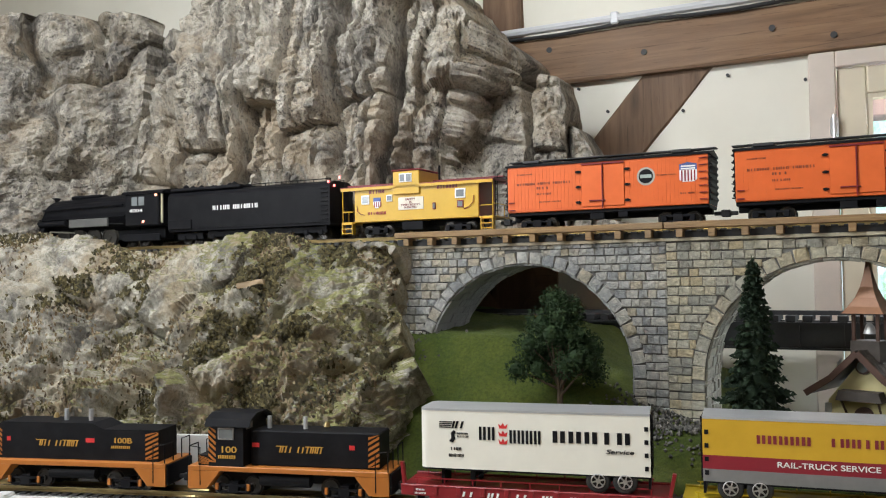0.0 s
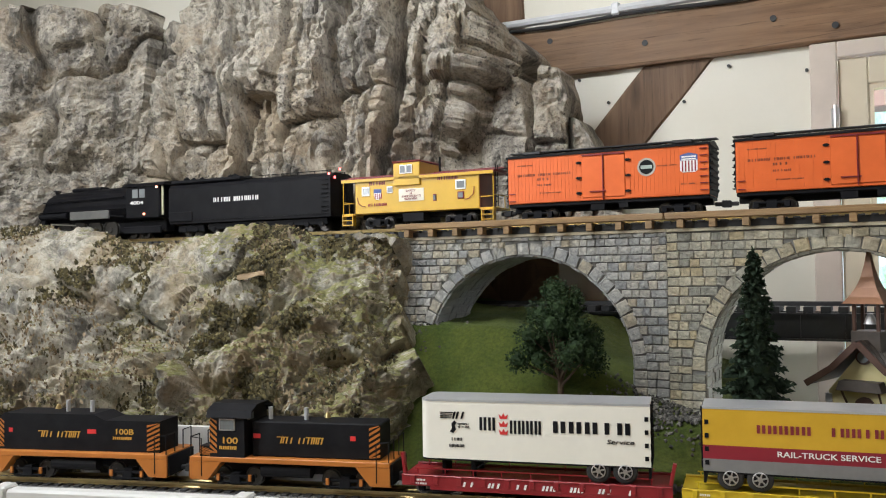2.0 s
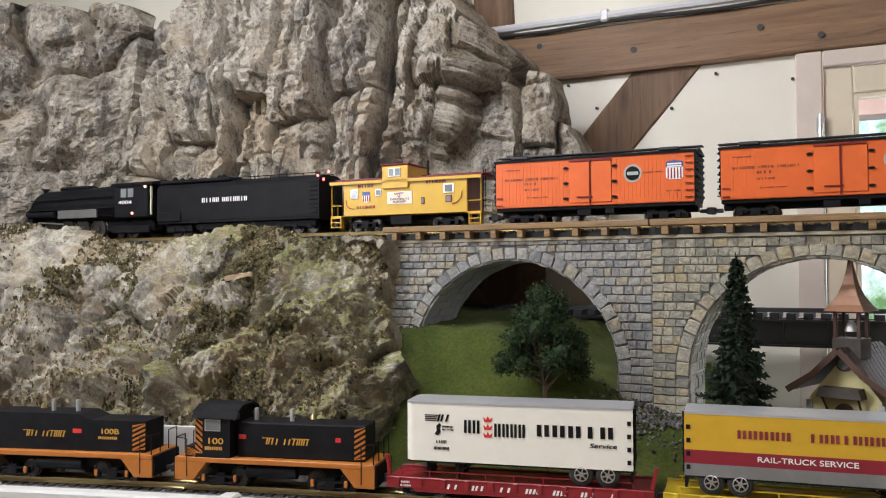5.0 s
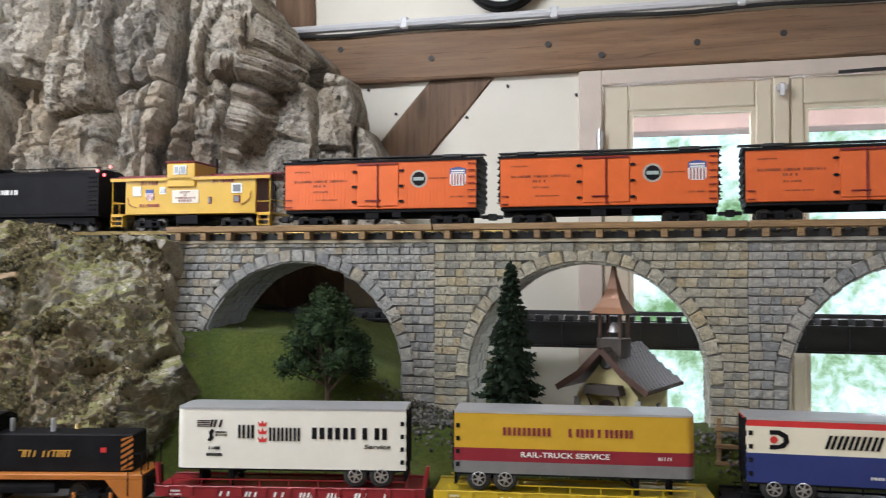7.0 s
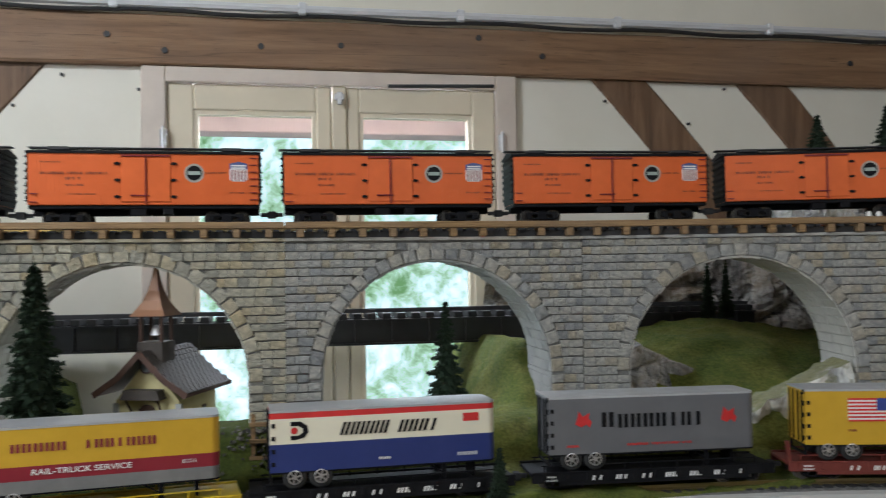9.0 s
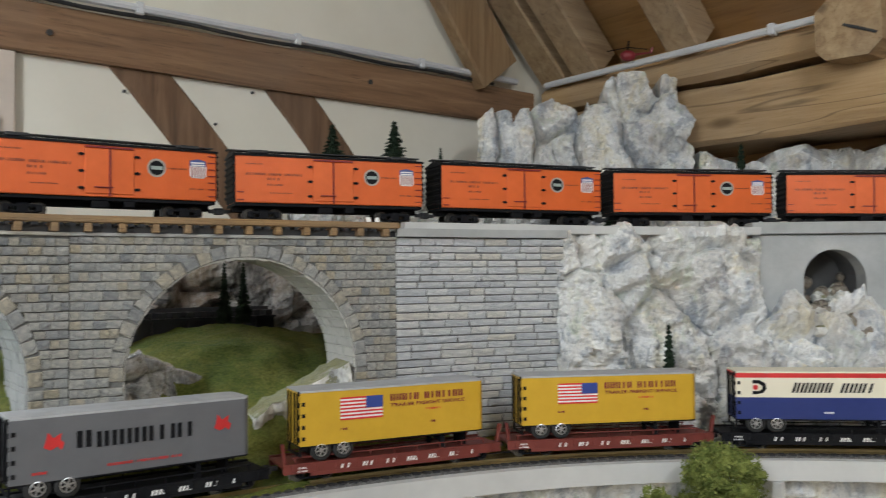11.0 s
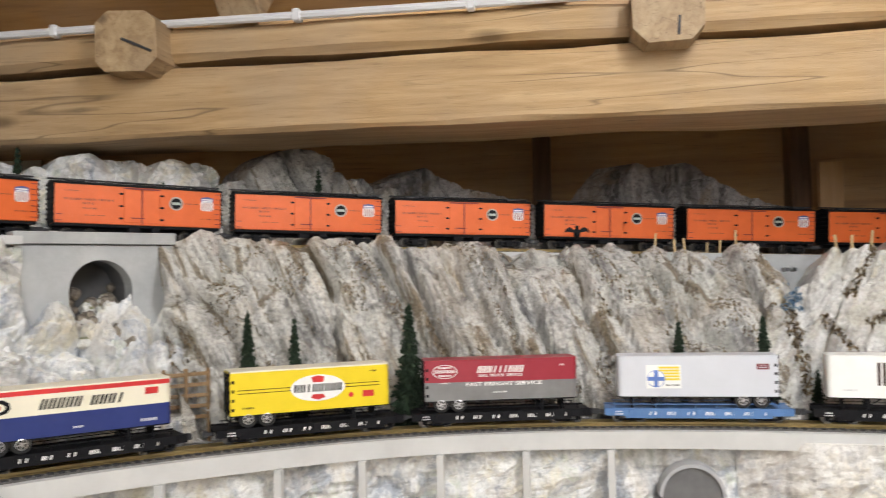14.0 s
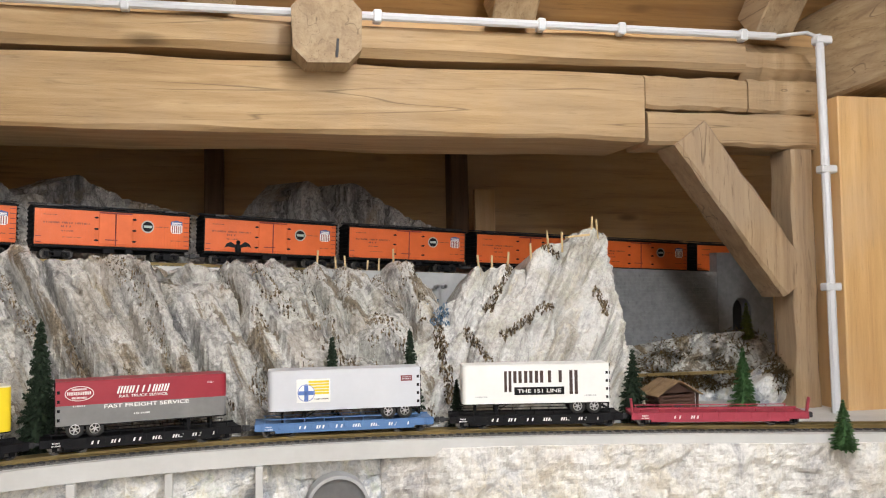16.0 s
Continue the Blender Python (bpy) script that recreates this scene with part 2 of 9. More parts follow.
# ---------------------------------------------------------------- materials
def rock_material(name, stops, moss=0.0, streak=(1, 1, 0.35), big=5.0, gravel=0.0, gloss=0.75, wash=0.75, tan=0.5, moss_from=None, lean=None, speckle=0.5, stipple=0.0, tints=(), relief=1.0):
    """Painted plaster rock: patches, dark washes, pits, pale dry-brushing, further tints, moss on the ledges."""
    m = mat(name, gloss)
    t, n, b, link = nodes_of(m)
    along = coords(m, streak)
    down = coords(m, (streak[0], streak[1], streak[2] * 0.7))
    if lean is not None:
        # the layers lean along the face
        tc, sp, cb, mu = n.new("ShaderNodeTexCoord"), n.new("ShaderNodeSeparateXYZ"), n.new("ShaderNodeCombineXYZ"), n.new("ShaderNodeMath")
        sc = n.new("ShaderNodeMath")
        mu.operation, sc.operation = "MULTIPLY_ADD", "MULTIPLY"
        mu.inputs[1].default_value, sc.inputs[1].default_value = -lean, 0.16
        link(tc.outputs["Object"], sp.inputs["Vector"])
        link(sp.outputs["Z"], mu.inputs[0])
        link(sp.outputs["Y"], mu.inputs[2])
        link(sp.outputs["Z"], sc.inputs[0])
        link(sp.outputs["X"], cb.inputs["X"])
        link(mu.outputs[0], cb.inputs["Y"])
        link(sc.outputs[0], cb.inputs["Z"])
        along = down = cb.outputs["Vector"]
    off = (0.0,) * 3
    c1 = ramp(m, noise_tex(m, big, 8, 0.68, along, 0.7), stops)
    for k, (tint, scale, edge, much) in enumerate(tints):
        c1 = mix(m, ramp(m, noise_tex(m, scale, 7, 0.7, along if k % 2 else None, 0.9), [(edge, off), (edge + 0.05, (much,) * 3)]), c1, tint)
    speck = ramp(m, noise_tex(m, 85, 6, 0.75), [(0.38, (0.60, 0.59, 0.58)), (0.5, (1.0, 1.0, 1.0)), (0.62, (1.22, 1.21, 1.19))])
    c1 = mix(m, speckle, c1, speck, "MULTIPLY")
    # dark wash that ran down the face
    run = noise_tex(m, 10, 8, 0.72, down, 0.9)
    c1 = mix(m, ramp(m, run, [(0.37, (wash,) * 3), (0.47, off)]), c1, (0.06, 0.054, 0.05))
    thin = noise_tex(m, 38, 7, 0.74, None, 1.0)
    c1 = mix(m, ramp(m, thin, [(0.36, (wash * 0.9,) * 3), (0.44, off)]), c1, (0.055, 0.048, 0.04))
    if stipple:
        # dark pits, crowded in patches
        dots = ramp(m, noise_tex(m, 95, 5, 0.78, None, 0.5), [(0.41, (stipple,) * 3), (0.47, off)])
        where = ramp(m, noise_tex(m, 6, 6, 0.7), [(0.40, (0.15,) * 3), (0.54, (1.0,) * 3)])
        c1 = mix(m, mix(m, 1.0, dots, where, "MULTIPLY"), c1, (0.045, 0.04, 0.036))
    dry = noise_tex(m, 30, 8, 0.78, along, 0.5)
    c1 = mix(m, ramp(m, dry, [(0.52, off), (0.60, (0.6,) * 3)]), c1, stops[-2][1])
    if tan:
        c1 = mix(m, ramp(m, noise_tex(m, 5.0, 7, 0.68, None, 0.6), [(0.50, off), (0.60, (tan,) * 3)]), c1, (0.36, 0.26, 0.15))
    out = c1
    if moss:
        g = n.new("ShaderNodeNewGeometry")
        sx = n.new("ShaderNodeSeparateXYZ")
        link(g.outputs["Normal"], sx.inputs["Vector"])
        ma = n.new("ShaderNodeMath")
        ma.operation = "MULTIPLY_ADD"
        link(noise_tex(m, 6, 8, 0.75), ma.inputs[0])
        ma.inputs[1].default_value = 2.0
        link(sx.outputs["Z"], ma.inputs[2])
        total = ma.outputs[0]
        if moss_from:
            # the flock was strewn mostly towards one end
            px = n.new("ShaderNodeSeparateXYZ")
            link(g.outputs["Position"], px.inputs["Vector"])
            ra = n.new("ShaderNodeMapRange")
            ra.inputs["From Min"].default_value, ra.inputs["From Max"].default_value = moss_from
            ra.inputs["To Max"].default_value = 0.52
            link(px.outputs["X"], ra.inputs["Value"])
            ad = n.new("ShaderNodeMath")
            link(total, ad.inputs[0])
            link(ra.outputs["Result"], ad.inputs[1])
            total = ad.outputs[0]
        green = ramp(m, noise_tex(m, 110, 5, 0.8), [(0.3, (0.05, 0.05, 0.012)), (0.5, (0.14, 0.14, 0.03)), (0.7, (0.26, 0.25, 0.07))])
        half = n.new("ShaderNodeMath")
        half.operation = "MULTIPLY"
        half.inputs[1].default_value = 0.4
        link(total, half.inputs[0])
        out = mix(m, ramp(m, half.outputs[0], [(0.74 - moss, off), (0.84 - moss, (0.85,) * 3)]), c1, green)
    if gravel:
        fg = noise_tex(m, 9, 6, 0.7, down, 0.5)
        brown = ramp(m, noise_tex(m, 160, 4, 0.75), [(0.35, (0.045, 0.03, 0.018)), (0.65, (0.30, 0.23, 0.15))])
        out = mix(m, ramp(m, fg, [(0.545, off), (0.585, (1.5 * gravel,) * 3)]), out, brown)
    colour(m, out)
    p = bump(m, noise_tex(m, 24, 9, 0.7), 0.45 * relief, 0.018)
    bump(m, noise_tex(m, 80, 7, 0.75), 0.55 * relief, 0.006, p)
    return m


ROCK_L = rock_material("grey_rock", [(0.38, (0.124, 0.112, 0.0972)), (0.45, (0.261, 0.237, 0.206)), (0.52, (0.446, 0.409, 0.349)), (0.64, (0.31, 0.259, 0.194))], streak=(1, 1, 0.5), tan=0.3, wash=0.65, stipple=0.9, speckle=0.7,
                       tints=(((0.286, 0.217, 0.143), 3.0, 0.53, 0.5), ((0.155, 0.147, 0.14), 5.0, 0.55, 0.5)))
ROCK_LM = rock_material("mossy_rock", [(0.38, (0.125, 0.115, 0.10)), (0.45, (0.27, 0.25, 0.215)), (0.52, (0.50, 0.47, 0.405)), (0.64, (0.34, 0.285, 0.205))], moss=0.036, streak=(1, 1, 0.7), moss_from=(-1.5, -0.90), wash=0.5, stipple=0.5, speckle=0.7,
                        tints=(((0.24, 0.215, 0.15), 5.0, 0.56, 0.4), ((0.21, 0.21, 0.205), 4.0, 0.55, 0.5)))
ROCK_W = rock_material("white_rock", [(0.40, (0.44, 0.475, 0.528)), (0.45, (0.757, 0.766, 0.774)), (0.54, (0.854, 0.854, 0.836)), (0.64, (0.81, 0.766, 0.634))], streak=(1, 1, 0.6), big=11, wash=0.15, tan=0.25, gloss=0.33, stipple=0.2,
                       tints=(((0.352, 0.396, 0.458), 13.0, 0.565, 0.6), ((0.598, 0.66, 0.546), 9.0, 0.57, 0.6)))
ROCK_S = rock_material("strata_rock", [(0.38, (0.237, 0.233, 0.229)), (0.45, (0.474, 0.463, 0.437)), (0.53, (0.666, 0.655, 0.622)), (0.64, (0.518, 0.451, 0.34))], lean=0.45, big=9, gravel=0.5, gloss=0.26, wash=0.45, tan=0.25, stipple=0.4,
                       tints=(((0.607, 0.607, 0.548), 4.0, 0.53, 0.5), ((0.207, 0.207, 0.215), 8.0, 0.56, 0.6)))
ROCK_P = rock_material("peak_rock", [(0.38, (0.476, 0.471, 0.459)), (0.45, (0.689, 0.681, 0.656)), (0.54, (0.787, 0.779, 0.754)), (0.64, (0.689, 0.631, 0.508))], lean=-0.55, big=8, gravel=0.15, gloss=0.26, wash=0.15, tan=0.2, stipple=0.15,
                       tints=(((0.607, 0.623, 0.541), 5.0, 0.53, 0.5), ((0.41, 0.418, 0.435), 8.0, 0.56, 0.5)))
ROCK_PALE = rock_material("chalk_white_rock", [(0.38, (0.442, 0.442, 0.459)), (0.45, (0.731, 0.722, 0.705)), (0.54, (0.816, 0.807, 0.782)), (0.64, (0.748, 0.705, 0.62))], streak=(1, 1, 0.5), big=7, wash=0.2, tan=0.25, gloss=0.4,
                          tints=(((0.408, 0.416, 0.442), 8.0, 0.57, 0.5),))
GRASS_ROCK = rock_material("mossy_white_rock", [(0.39, (0.40, 0.40, 0.40)), (0.465, (0.65, 0.65, 0.62)), (0.54, (0.82, 0.82, 0.78)), (0.64, (0.7, 0.68, 0.6))], moss=0.14, wash=0.25)
ROCK_D = rock_material("dark_rock", [(0.37, (0.135, 0.128, 0.128)), (0.46, (0.338, 0.324, 0.317)), (0.54, (0.675, 0.655, 0.634)), (0.64, (0.459, 0.405, 0.351))], streak=(1, 1, 0.18), big=8, gloss=0.26, stipple=0.4)

GRASS = mat("grass_flock", 0.95)
colour(GRASS, mix(GRASS, ramp(GRASS, noise_tex(GRASS, 6, 5, 0.7), [(0.35, (0.0,) * 3), (0.7, (1.0,) * 3)]),
                  ramp(GRASS, noise_tex(GRASS, 160, 4, 0.8), [(0.3, (0.020, 0.040, 0.004)), (0.7, (0.075, 0.115, 0.009))]),
                  ramp(GRASS, noise_tex(GRASS, 140, 4, 0.8), [(0.3, (0.05, 0.068, 0.006)), (0.7, (0.15, 0.175, 0.020))])))
bump(GRASS, noise_tex(GRASS, 320, 5, 0.8), 0.9, 0.008)
GRASS_Y = mat("yellow_green_grass_flock", 0.95)
colour(GRASS_Y, mix(GRASS_Y, ramp(GRASS_Y, noise_tex(GRASS_Y, 7, 6, 0.7), [(0.42, (0.0,) * 3), (0.56, (1.0,) * 3)]),
                    ramp(GRASS_Y, noise_tex(GRASS_Y, 160, 4, 0.8), [(0.4, (0.058, 0.0928, 0.008)), (0.6, (0.151, 0.191, 0.024))]),
                    ramp(GRASS_Y, noise_tex(GRASS_Y, 140, 4, 0.8), [(0.4, (0.116, 0.128, 0.016)), (0.6, (0.244, 0.249, 0.048))])))
bump(GRASS_Y, noise_tex(GRASS_Y, 320, 5, 0.8), 0.9, 0.008)


def wood_material(name, dark, mid, light, axis="X", scale=1.0, rough=0.7, cracks=0.5, shakes=0.6):
    m = mat(name, rough)
    st = {"X": (0.7, 11, 11), "Y": (11, 0.7, 11), "Z": (11, 11, 0.7)}[axis]
    st = tuple(v * scale for v in st)
    f = noise_tex(m, 3.2, 8, 0.65, coords(m, st), 0.5)
    c = ramp(m, f, [(0.28, dark), (0.5, mid), (0.72, light)])
    grey = sum(mid) / 3
    f2 = noise_tex(m, 2.2, 5, 0.6)
    c = mix(m, ramp(m, f2, [(0.42, (0.0,) * 3), (0.7, (0.55,) * 3)]), c, tuple(0.55 * v + 0.45 * grey for v in mid))
    fine = noise_tex(m, 12, 6, 0.7, coords(m, st))
    c = mix(m, ramp(m, fine, [(0.34, (cracks,) * 3), (0.42, (0.0,) * 3)]), c, tuple(v * 0.45 for v in dark))
    # long drying cracks along the grain
    sh = {"X": (0.12, 3.4, 3.4), "Y": (3.4, 0.12, 3.4), "Z": (3.4, 3.4, 0.12)}[axis]
    lines = noise_tex(m, 2.6 * scale, 2, 0.5, coords(m, sh), 0.1)
    gate = noise_tex(m, 1.7, 2, 0.5)
    on = mix(m, ramp(m, lines, [(0.4965, (0.0,) * 3), (0.4992, (shakes,) * 3), (0.5008, (shakes,) * 3), (0.5035, (0.0,) * 3)]), (0, 0, 0), (1, 1, 1))
    on = mix(m, 1.0, on, ramp(m, gate, [(0.42, (0.0,) * 3), (0.5, (1.0,) * 3)]), "MULTIPLY")
    c = mix(m, on, c, tuple(v * 0.22 for v in dark))
    # knots
    t, n, b, link = nodes_of(m)
    vo = n.new("ShaderNodeTexVoronoi")
    vo.inputs["Scale"].default_value = 1.0
    kn = {"X": (1.7, 5, 5), "Y": (5, 1.7, 5), "Z": (5, 5, 1.7)}[axis]
    link(coords(m, kn), vo.inputs["Vector"])
    c = mix(m, ramp(m, vo.outputs["Distance"], [(0.05, (0.85,) * 3), (0.12, (0.0,) * 3)]), c, tuple(v * 0.5 for v in dark))
    colour(m, c)
    bump(m, fine, 0.45, 0.004, bump(m, f, 0.3, 0.006, bump(m, on, -0.6, 0.006)))
    return m


WOOD_DARK = wood_material("brown_beam_wood", (0.14, 0.075, 0.038), (0.24, 0.135, 0.072), (0.34, 0.205, 0.115))
WOOD_DARK_Z = wood_material("brown_post_wood", (0.09, 0.05, 0.027), (0.17, 0.095, 0.052), (0.26, 0.155, 0.09), "Z")
WOOD_OLD = wood_material("old_beam_wood", (0.29, 0.18, 0.082), (0.41, 0.265, 0.13), (0.51, 0.355, 0.195), "Y", cracks=0.3)
WOOD_OLD_X = wood_material("old_joist_wood", (0.22, 0.135, 0.07), (0.36, 0.245, 0.135), (0.48, 0.355, 0.21), "X")
WOOD_OLD_Z = wood_material("old_post_wood", (0.22, 0.135, 0.07), (0.37, 0.245, 0.135), (0.49, 0.355, 0.21), "Z")
WOOD_RAFTER = wood_material("brown_rafter_wood", (0.17, 0.10, 0.05), (0.28, 0.175, 0.09), (0.37, 0.25, 0.14), "Z", cracks=0.3)
WOOD_PINE = wood_material("new_pine", (0.54, 0.30, 0.12), (0.66, 0.40, 0.17), (0.76, 0.50, 0.24), "Z", 0.6, 0.45, 0.2, 0.0)
NICHE_BOARD = wood_material("niche_boarding", (0.38, 0.22, 0.10), (0.56, 0.345, 0.155), (0.68, 0.45, 0.22), "Y", 0.6, cracks=0.3, shakes=0.0)
WOOD_TIE = wood_material("deck_timber", (0.16, 0.09, 0.04), (0.28, 0.17, 0.075), (0.38, 0.24, 0.11), "X", 4)
BOARD = wood_material("brown_boarding", (0.20, 0.10, 0.032), (0.31, 0.165, 0.055), (0.40, 0.225, 0.08), "Y", 0.6, cracks=0.3, shakes=0.0)

PLASTER = mat("white_plaster", 0.9)
colour(PLASTER, ramp(PLASTER, noise_tex(PLASTER, 2.2, 6, 0.6), [(0.3, (0.72, 0.69, 0.60)), (0.7, (0.82, 0.79, 0.71))]))
bump(PLASTER, noise_tex(PLASTER, 45, 6, 0.7), 0.15, 0.004)
FRAME_WHITE = paint("cream_window_paint", (0.69, 0.61, 0.47), 0.5, dirt=0.08, scale=4)
CASING = paint("pinkish_casing_paint", (0.66, 0.57, 0.50), 0.6, dirt=0.12, scale=5)
PVC = paint("grey_conduit_plastic", (0.62, 0.63, 0.66), 0.35, dirt=0.05)
CABLE = paint("black_cable", (0.02, 0.02, 0.022), 0.5)
METAL = paint("bare_steel", (0.62, 0.62, 0.64), 0.35, 0.9)
BLACK = paint("black_paint", (0.007, 0.007, 0.009), 0.6)
BLACK.node_tree.nodes["Principled BSDF"].inputs["Specular IOR Level"].default_value = 0.12
DARK = paint("dark_plastic", (0.03, 0.03, 0.033), 0.6)
BRICK_GREY = paint("grey_brick_paint", (0.23, 0.235, 0.245), 0.6, dirt=0.25, scale=30)
GREY = paint("grey_paint", (0.42, 0.43, 0.45), 0.6)
PALE = paint("pale_grey_board", (0.56, 0.56, 0.55), 0.7, dirt=0.12, scale=6)
RAIL = paint("brass_rail", (0.50, 0.38, 0.18), 0.3, 0.9)
WHITE = paint("white_paint", (0.84, 0.84, 0.82), 0.35, dirt=0.05)
SILVER = paint("silver_roof_paint", (0.52, 0.53, 0.56), 0.35, 0.4, dirt=0.1)
ORANGE = paint("orange_paint", (0.74, 0.135, 0.022), 0.45, dirt=0.09)
YELLOW_UP = paint("armour_yellow_paint", (0.62, 0.37, 0.025), 0.4, dirt=0.08)
YELLOW = paint("bright_yellow_paint", (0.82, 0.62, 0.02), 0.4, dirt=0.06)
RED = paint("red_paint", (0.27, 0.014, 0.02), 0.4, dirt=0.12)
MAROON = paint("maroon_paint", (0.20, 0.012, 0.02), 0.45, dirt=0.15)
REDBROWN = paint("oxide_red_paint", (0.17, 0.03, 0.022), 0.5, dirt=0.15)
BLUE = paint("blue_paint", (0.03, 0.06, 0.28), 0.4, dirt=0.1)
LIGHTBLUE = paint("light_blue_paint", (0.085, 0.20, 0.43), 0.4, dirt=0.1)
# grey darkened to give the shade inside the culvert openings
CULVERT_SHADE = paint("culvert_shade_grey", (0.14, 0.14, 0.142), 0.7)
TRAILER_GREY = paint("warm_grey_paint", (0.19, 0.185, 0.18), 0.45, dirt=0.1)
ENGINE_ORANGE = paint("engine_orange", (0.44, 0.145, 0.02), 0.45, dirt=0.14)
SALMON = paint("faded_red_paint", (0.38, 0.035, 0.065), 0.45, dirt=0.12)
# floor out of view, made pale to bounce light up into the niche
PALE_FLOOR = wood_material("bounce_floor_wood", (0.40, 0.31, 0.20), (0.56, 0.46, 0.33), (0.66, 0.57, 0.44), "X", 0.5, cracks=0.3, shakes=0.0)
GLASS = mat("window_glass", 0.02)
GLASS.node_tree.nodes["Principled BSDF"].inputs["Transmission Weight"].default_value = 1.0
GLASS.node_tree.nodes["Principled BSDF"].inputs["IOR"].default_value = 1.05
CONCRETE = mat("grey_concrete", 0.85)
colour(CONCRETE, ramp(CONCRETE, noise_tex(CONCRETE, 8, 7, 0.7), [(0.3, (0.33, 0.34, 0.34)), (0.7, (0.47, 0.48, 0.48))]))
bump(CONCRETE, noise_tex(CONCRETE, 90, 5), 0.2, 0.002)
MORTAR = mat("dark_mortar", 0.9)
colour(MORTAR, ramp(MORTAR, noise_tex(MORTAR, 40, 5), [(0.3, (0.11, 0.108, 0.10)), (0.7, (0.26, 0.255, 0.24))]))


def stone_material(name, a, b2, c, vary=1.0):
    m = mat(name, 0.48)
    col = ramp(m, noise_tex(m, 1.6, 6, 0.7), [(0.3, a), (0.52, b2), (0.75, c)])
    t, n, bs, link = nodes_of(m)
    oi = n.new("ShaderNodeObjectInfo")
    warm = ramp(m, oi.outputs["Random"], [(0.0, (0.62, 0.64, 0.68)), (0.3, (0.95, 0.95, 0.95)), (0.7, (1.05, 1.02, 0.96)), (0.9, (1.0, 0.88, 0.68)), (1.0, (0.78, 0.80, 0.85))])
    colour(m, mix(m, vary, col, warm, "MULTIPLY"))
    bump(m, noise_tex(m, 5, 8, 0.75), 0.6, 0.05)
    return m


MORTAR_PALE = mat("pale_mortar", 0.9)
colour(MORTAR_PALE, ramp(MORTAR_PALE, noise_tex(MORTAR_PALE, 40, 5), [(0.35, (0.13, 0.13, 0.135)), (0.65, (0.26, 0.26, 0.26))]))
STONE = stone_material("buff_stone", (0.36, 0.34, 0.28), (0.58, 0.55, 0.45), (0.72, 0.67, 0.54))
STONE_C = stone_material("bluish_stone", (0.32, 0.325, 0.33), (0.52, 0.515, 0.49), (0.66, 0.64, 0.58))
STONE_W = stone_material("pale_wall_stone", (0.58, 0.60, 0.63), (0.80, 0.81, 0.83), (0.92, 0.91, 0.87), 0.5)
LEAF = mat("spruce_needles", 0.9)
colour(LEAF, ramp(LEAF, noise_tex(LEAF, 60, 4, 0.7), [(0.3, (0.008, 0.019, 0.011)), (0.7, (0.034, 0.062, 0.030))]))
LEAF_B = mat("bright_needles", 0.9)
colour(LEAF_B, ramp(LEAF_B, noise_tex(LEAF_B, 60, 4, 0.7), [(0.3, (0.02, 0.07, 0.02)), (0.7, (0.08, 0.19, 0.06))]))
LEAF_D = mat("broadleaf_foam", 0.95)
colour(LEAF_D, ramp(LEAF_D, noise_tex(LEAF_D, 60, 4, 0.7), [(0.3, (0.007, 0.020, 0.006)), (0.7, (0.025, 0.052, 0.012))]))
LEAF_O = mat("olive_foam", 0.95)
colour(LEAF_O, ramp(LEAF_O, noise_tex(LEAF_O, 50, 4, 0.7), [(0.4, (0.09, 0.12, 0.02)), (0.6, (0.27, 0.31, 0.08))]))
BARK = mat("bark", 0.9)
colour(BARK, ramp(BARK, noise_tex(BARK, 50, 5), [(0.3, (0.03, 0.02, 0.012)), (0.7, (0.10, 0.065, 0.04))]))
MOSS = mat("brown_moss", 0.95)
colour(MOSS, ramp(MOSS, noise_tex(MOSS, 90, 5, 0.8), [(0.3, (0.05, 0.03, 0.008)), (0.7, (0.22, 0.14, 0.04))]))
bump(MOSS, noise_tex(MOSS, 200, 5, 0.8), 0.9, 0.01)
BALLAST = mat("ballast", 0.9)
colour(BALLAST, ramp(BALLAST, noise_tex(BALLAST, 160, 5, 0.8), [(0.3, (0.05, 0.05, 0.05)), (0.7, (0.26, 0.25, 0.24))]))
bump(BALLAST, noise_tex(BALLAST, 180, 4, 0.8), 0.9, 0.008)


# ---------------------------------------------------------------- the room
def structure(name, bm, material, label, category):
    return tagged(part(name, bm, material), label, category, kind="structure")


WY = 2.53
structure("floor", boxes((-4.2, 4.7, -3.6, 2.9, -0.12, 0.0)), PALE_FLOOR, "unseen boarded floor of the attic room, pale to bounce light up", "floor")
wall_n = structure("wall_north", boxes((-4.2, 0.10, WY, WY + 0.3, 0, 3.6), (1.13, 4.7, WY, WY + 0.3, 0, 3.6), (0.10, 1.13, WY, WY + 0.3, 0, 1.02),
                                       (0.10, 1.13, WY, WY + 0.3, 2.115, 3.6)), PLASTER, "white plastered timber-framed gable wall with a window", "wall")
structure("wall_west", boxes((-4.5, -4.2, -3.6, 2.83, 0, 3.6)), PLASTER, "white plastered side wall", "wall")
structure("wall_south", boxes((-4.2, 4.7, -3.9, -3.6, 0, 3.6)), PLASTER, "white plastered end wall", "wall")
structure("wall_east", boxes((4.55, 4.7, -3.6, WY, 0, 2.3)), NICHE_BOARD, "dark brown boarded back wall of the niche", "wall")
structure("niche_ceiling", boxes((3.16, 4.55, -3.6, WY, 2.30, 2.34)), NICHE_BOARD, "brown boarded underside above the niche", "ceiling")
structure("ceiling", prism([(3.30, 2.33), (2.10, 3.45), (2.20, 3.60), (3.50, 2.39)], -3.6, WY), BOARD, "brown boarded sloping attic ceiling", "ceiling")
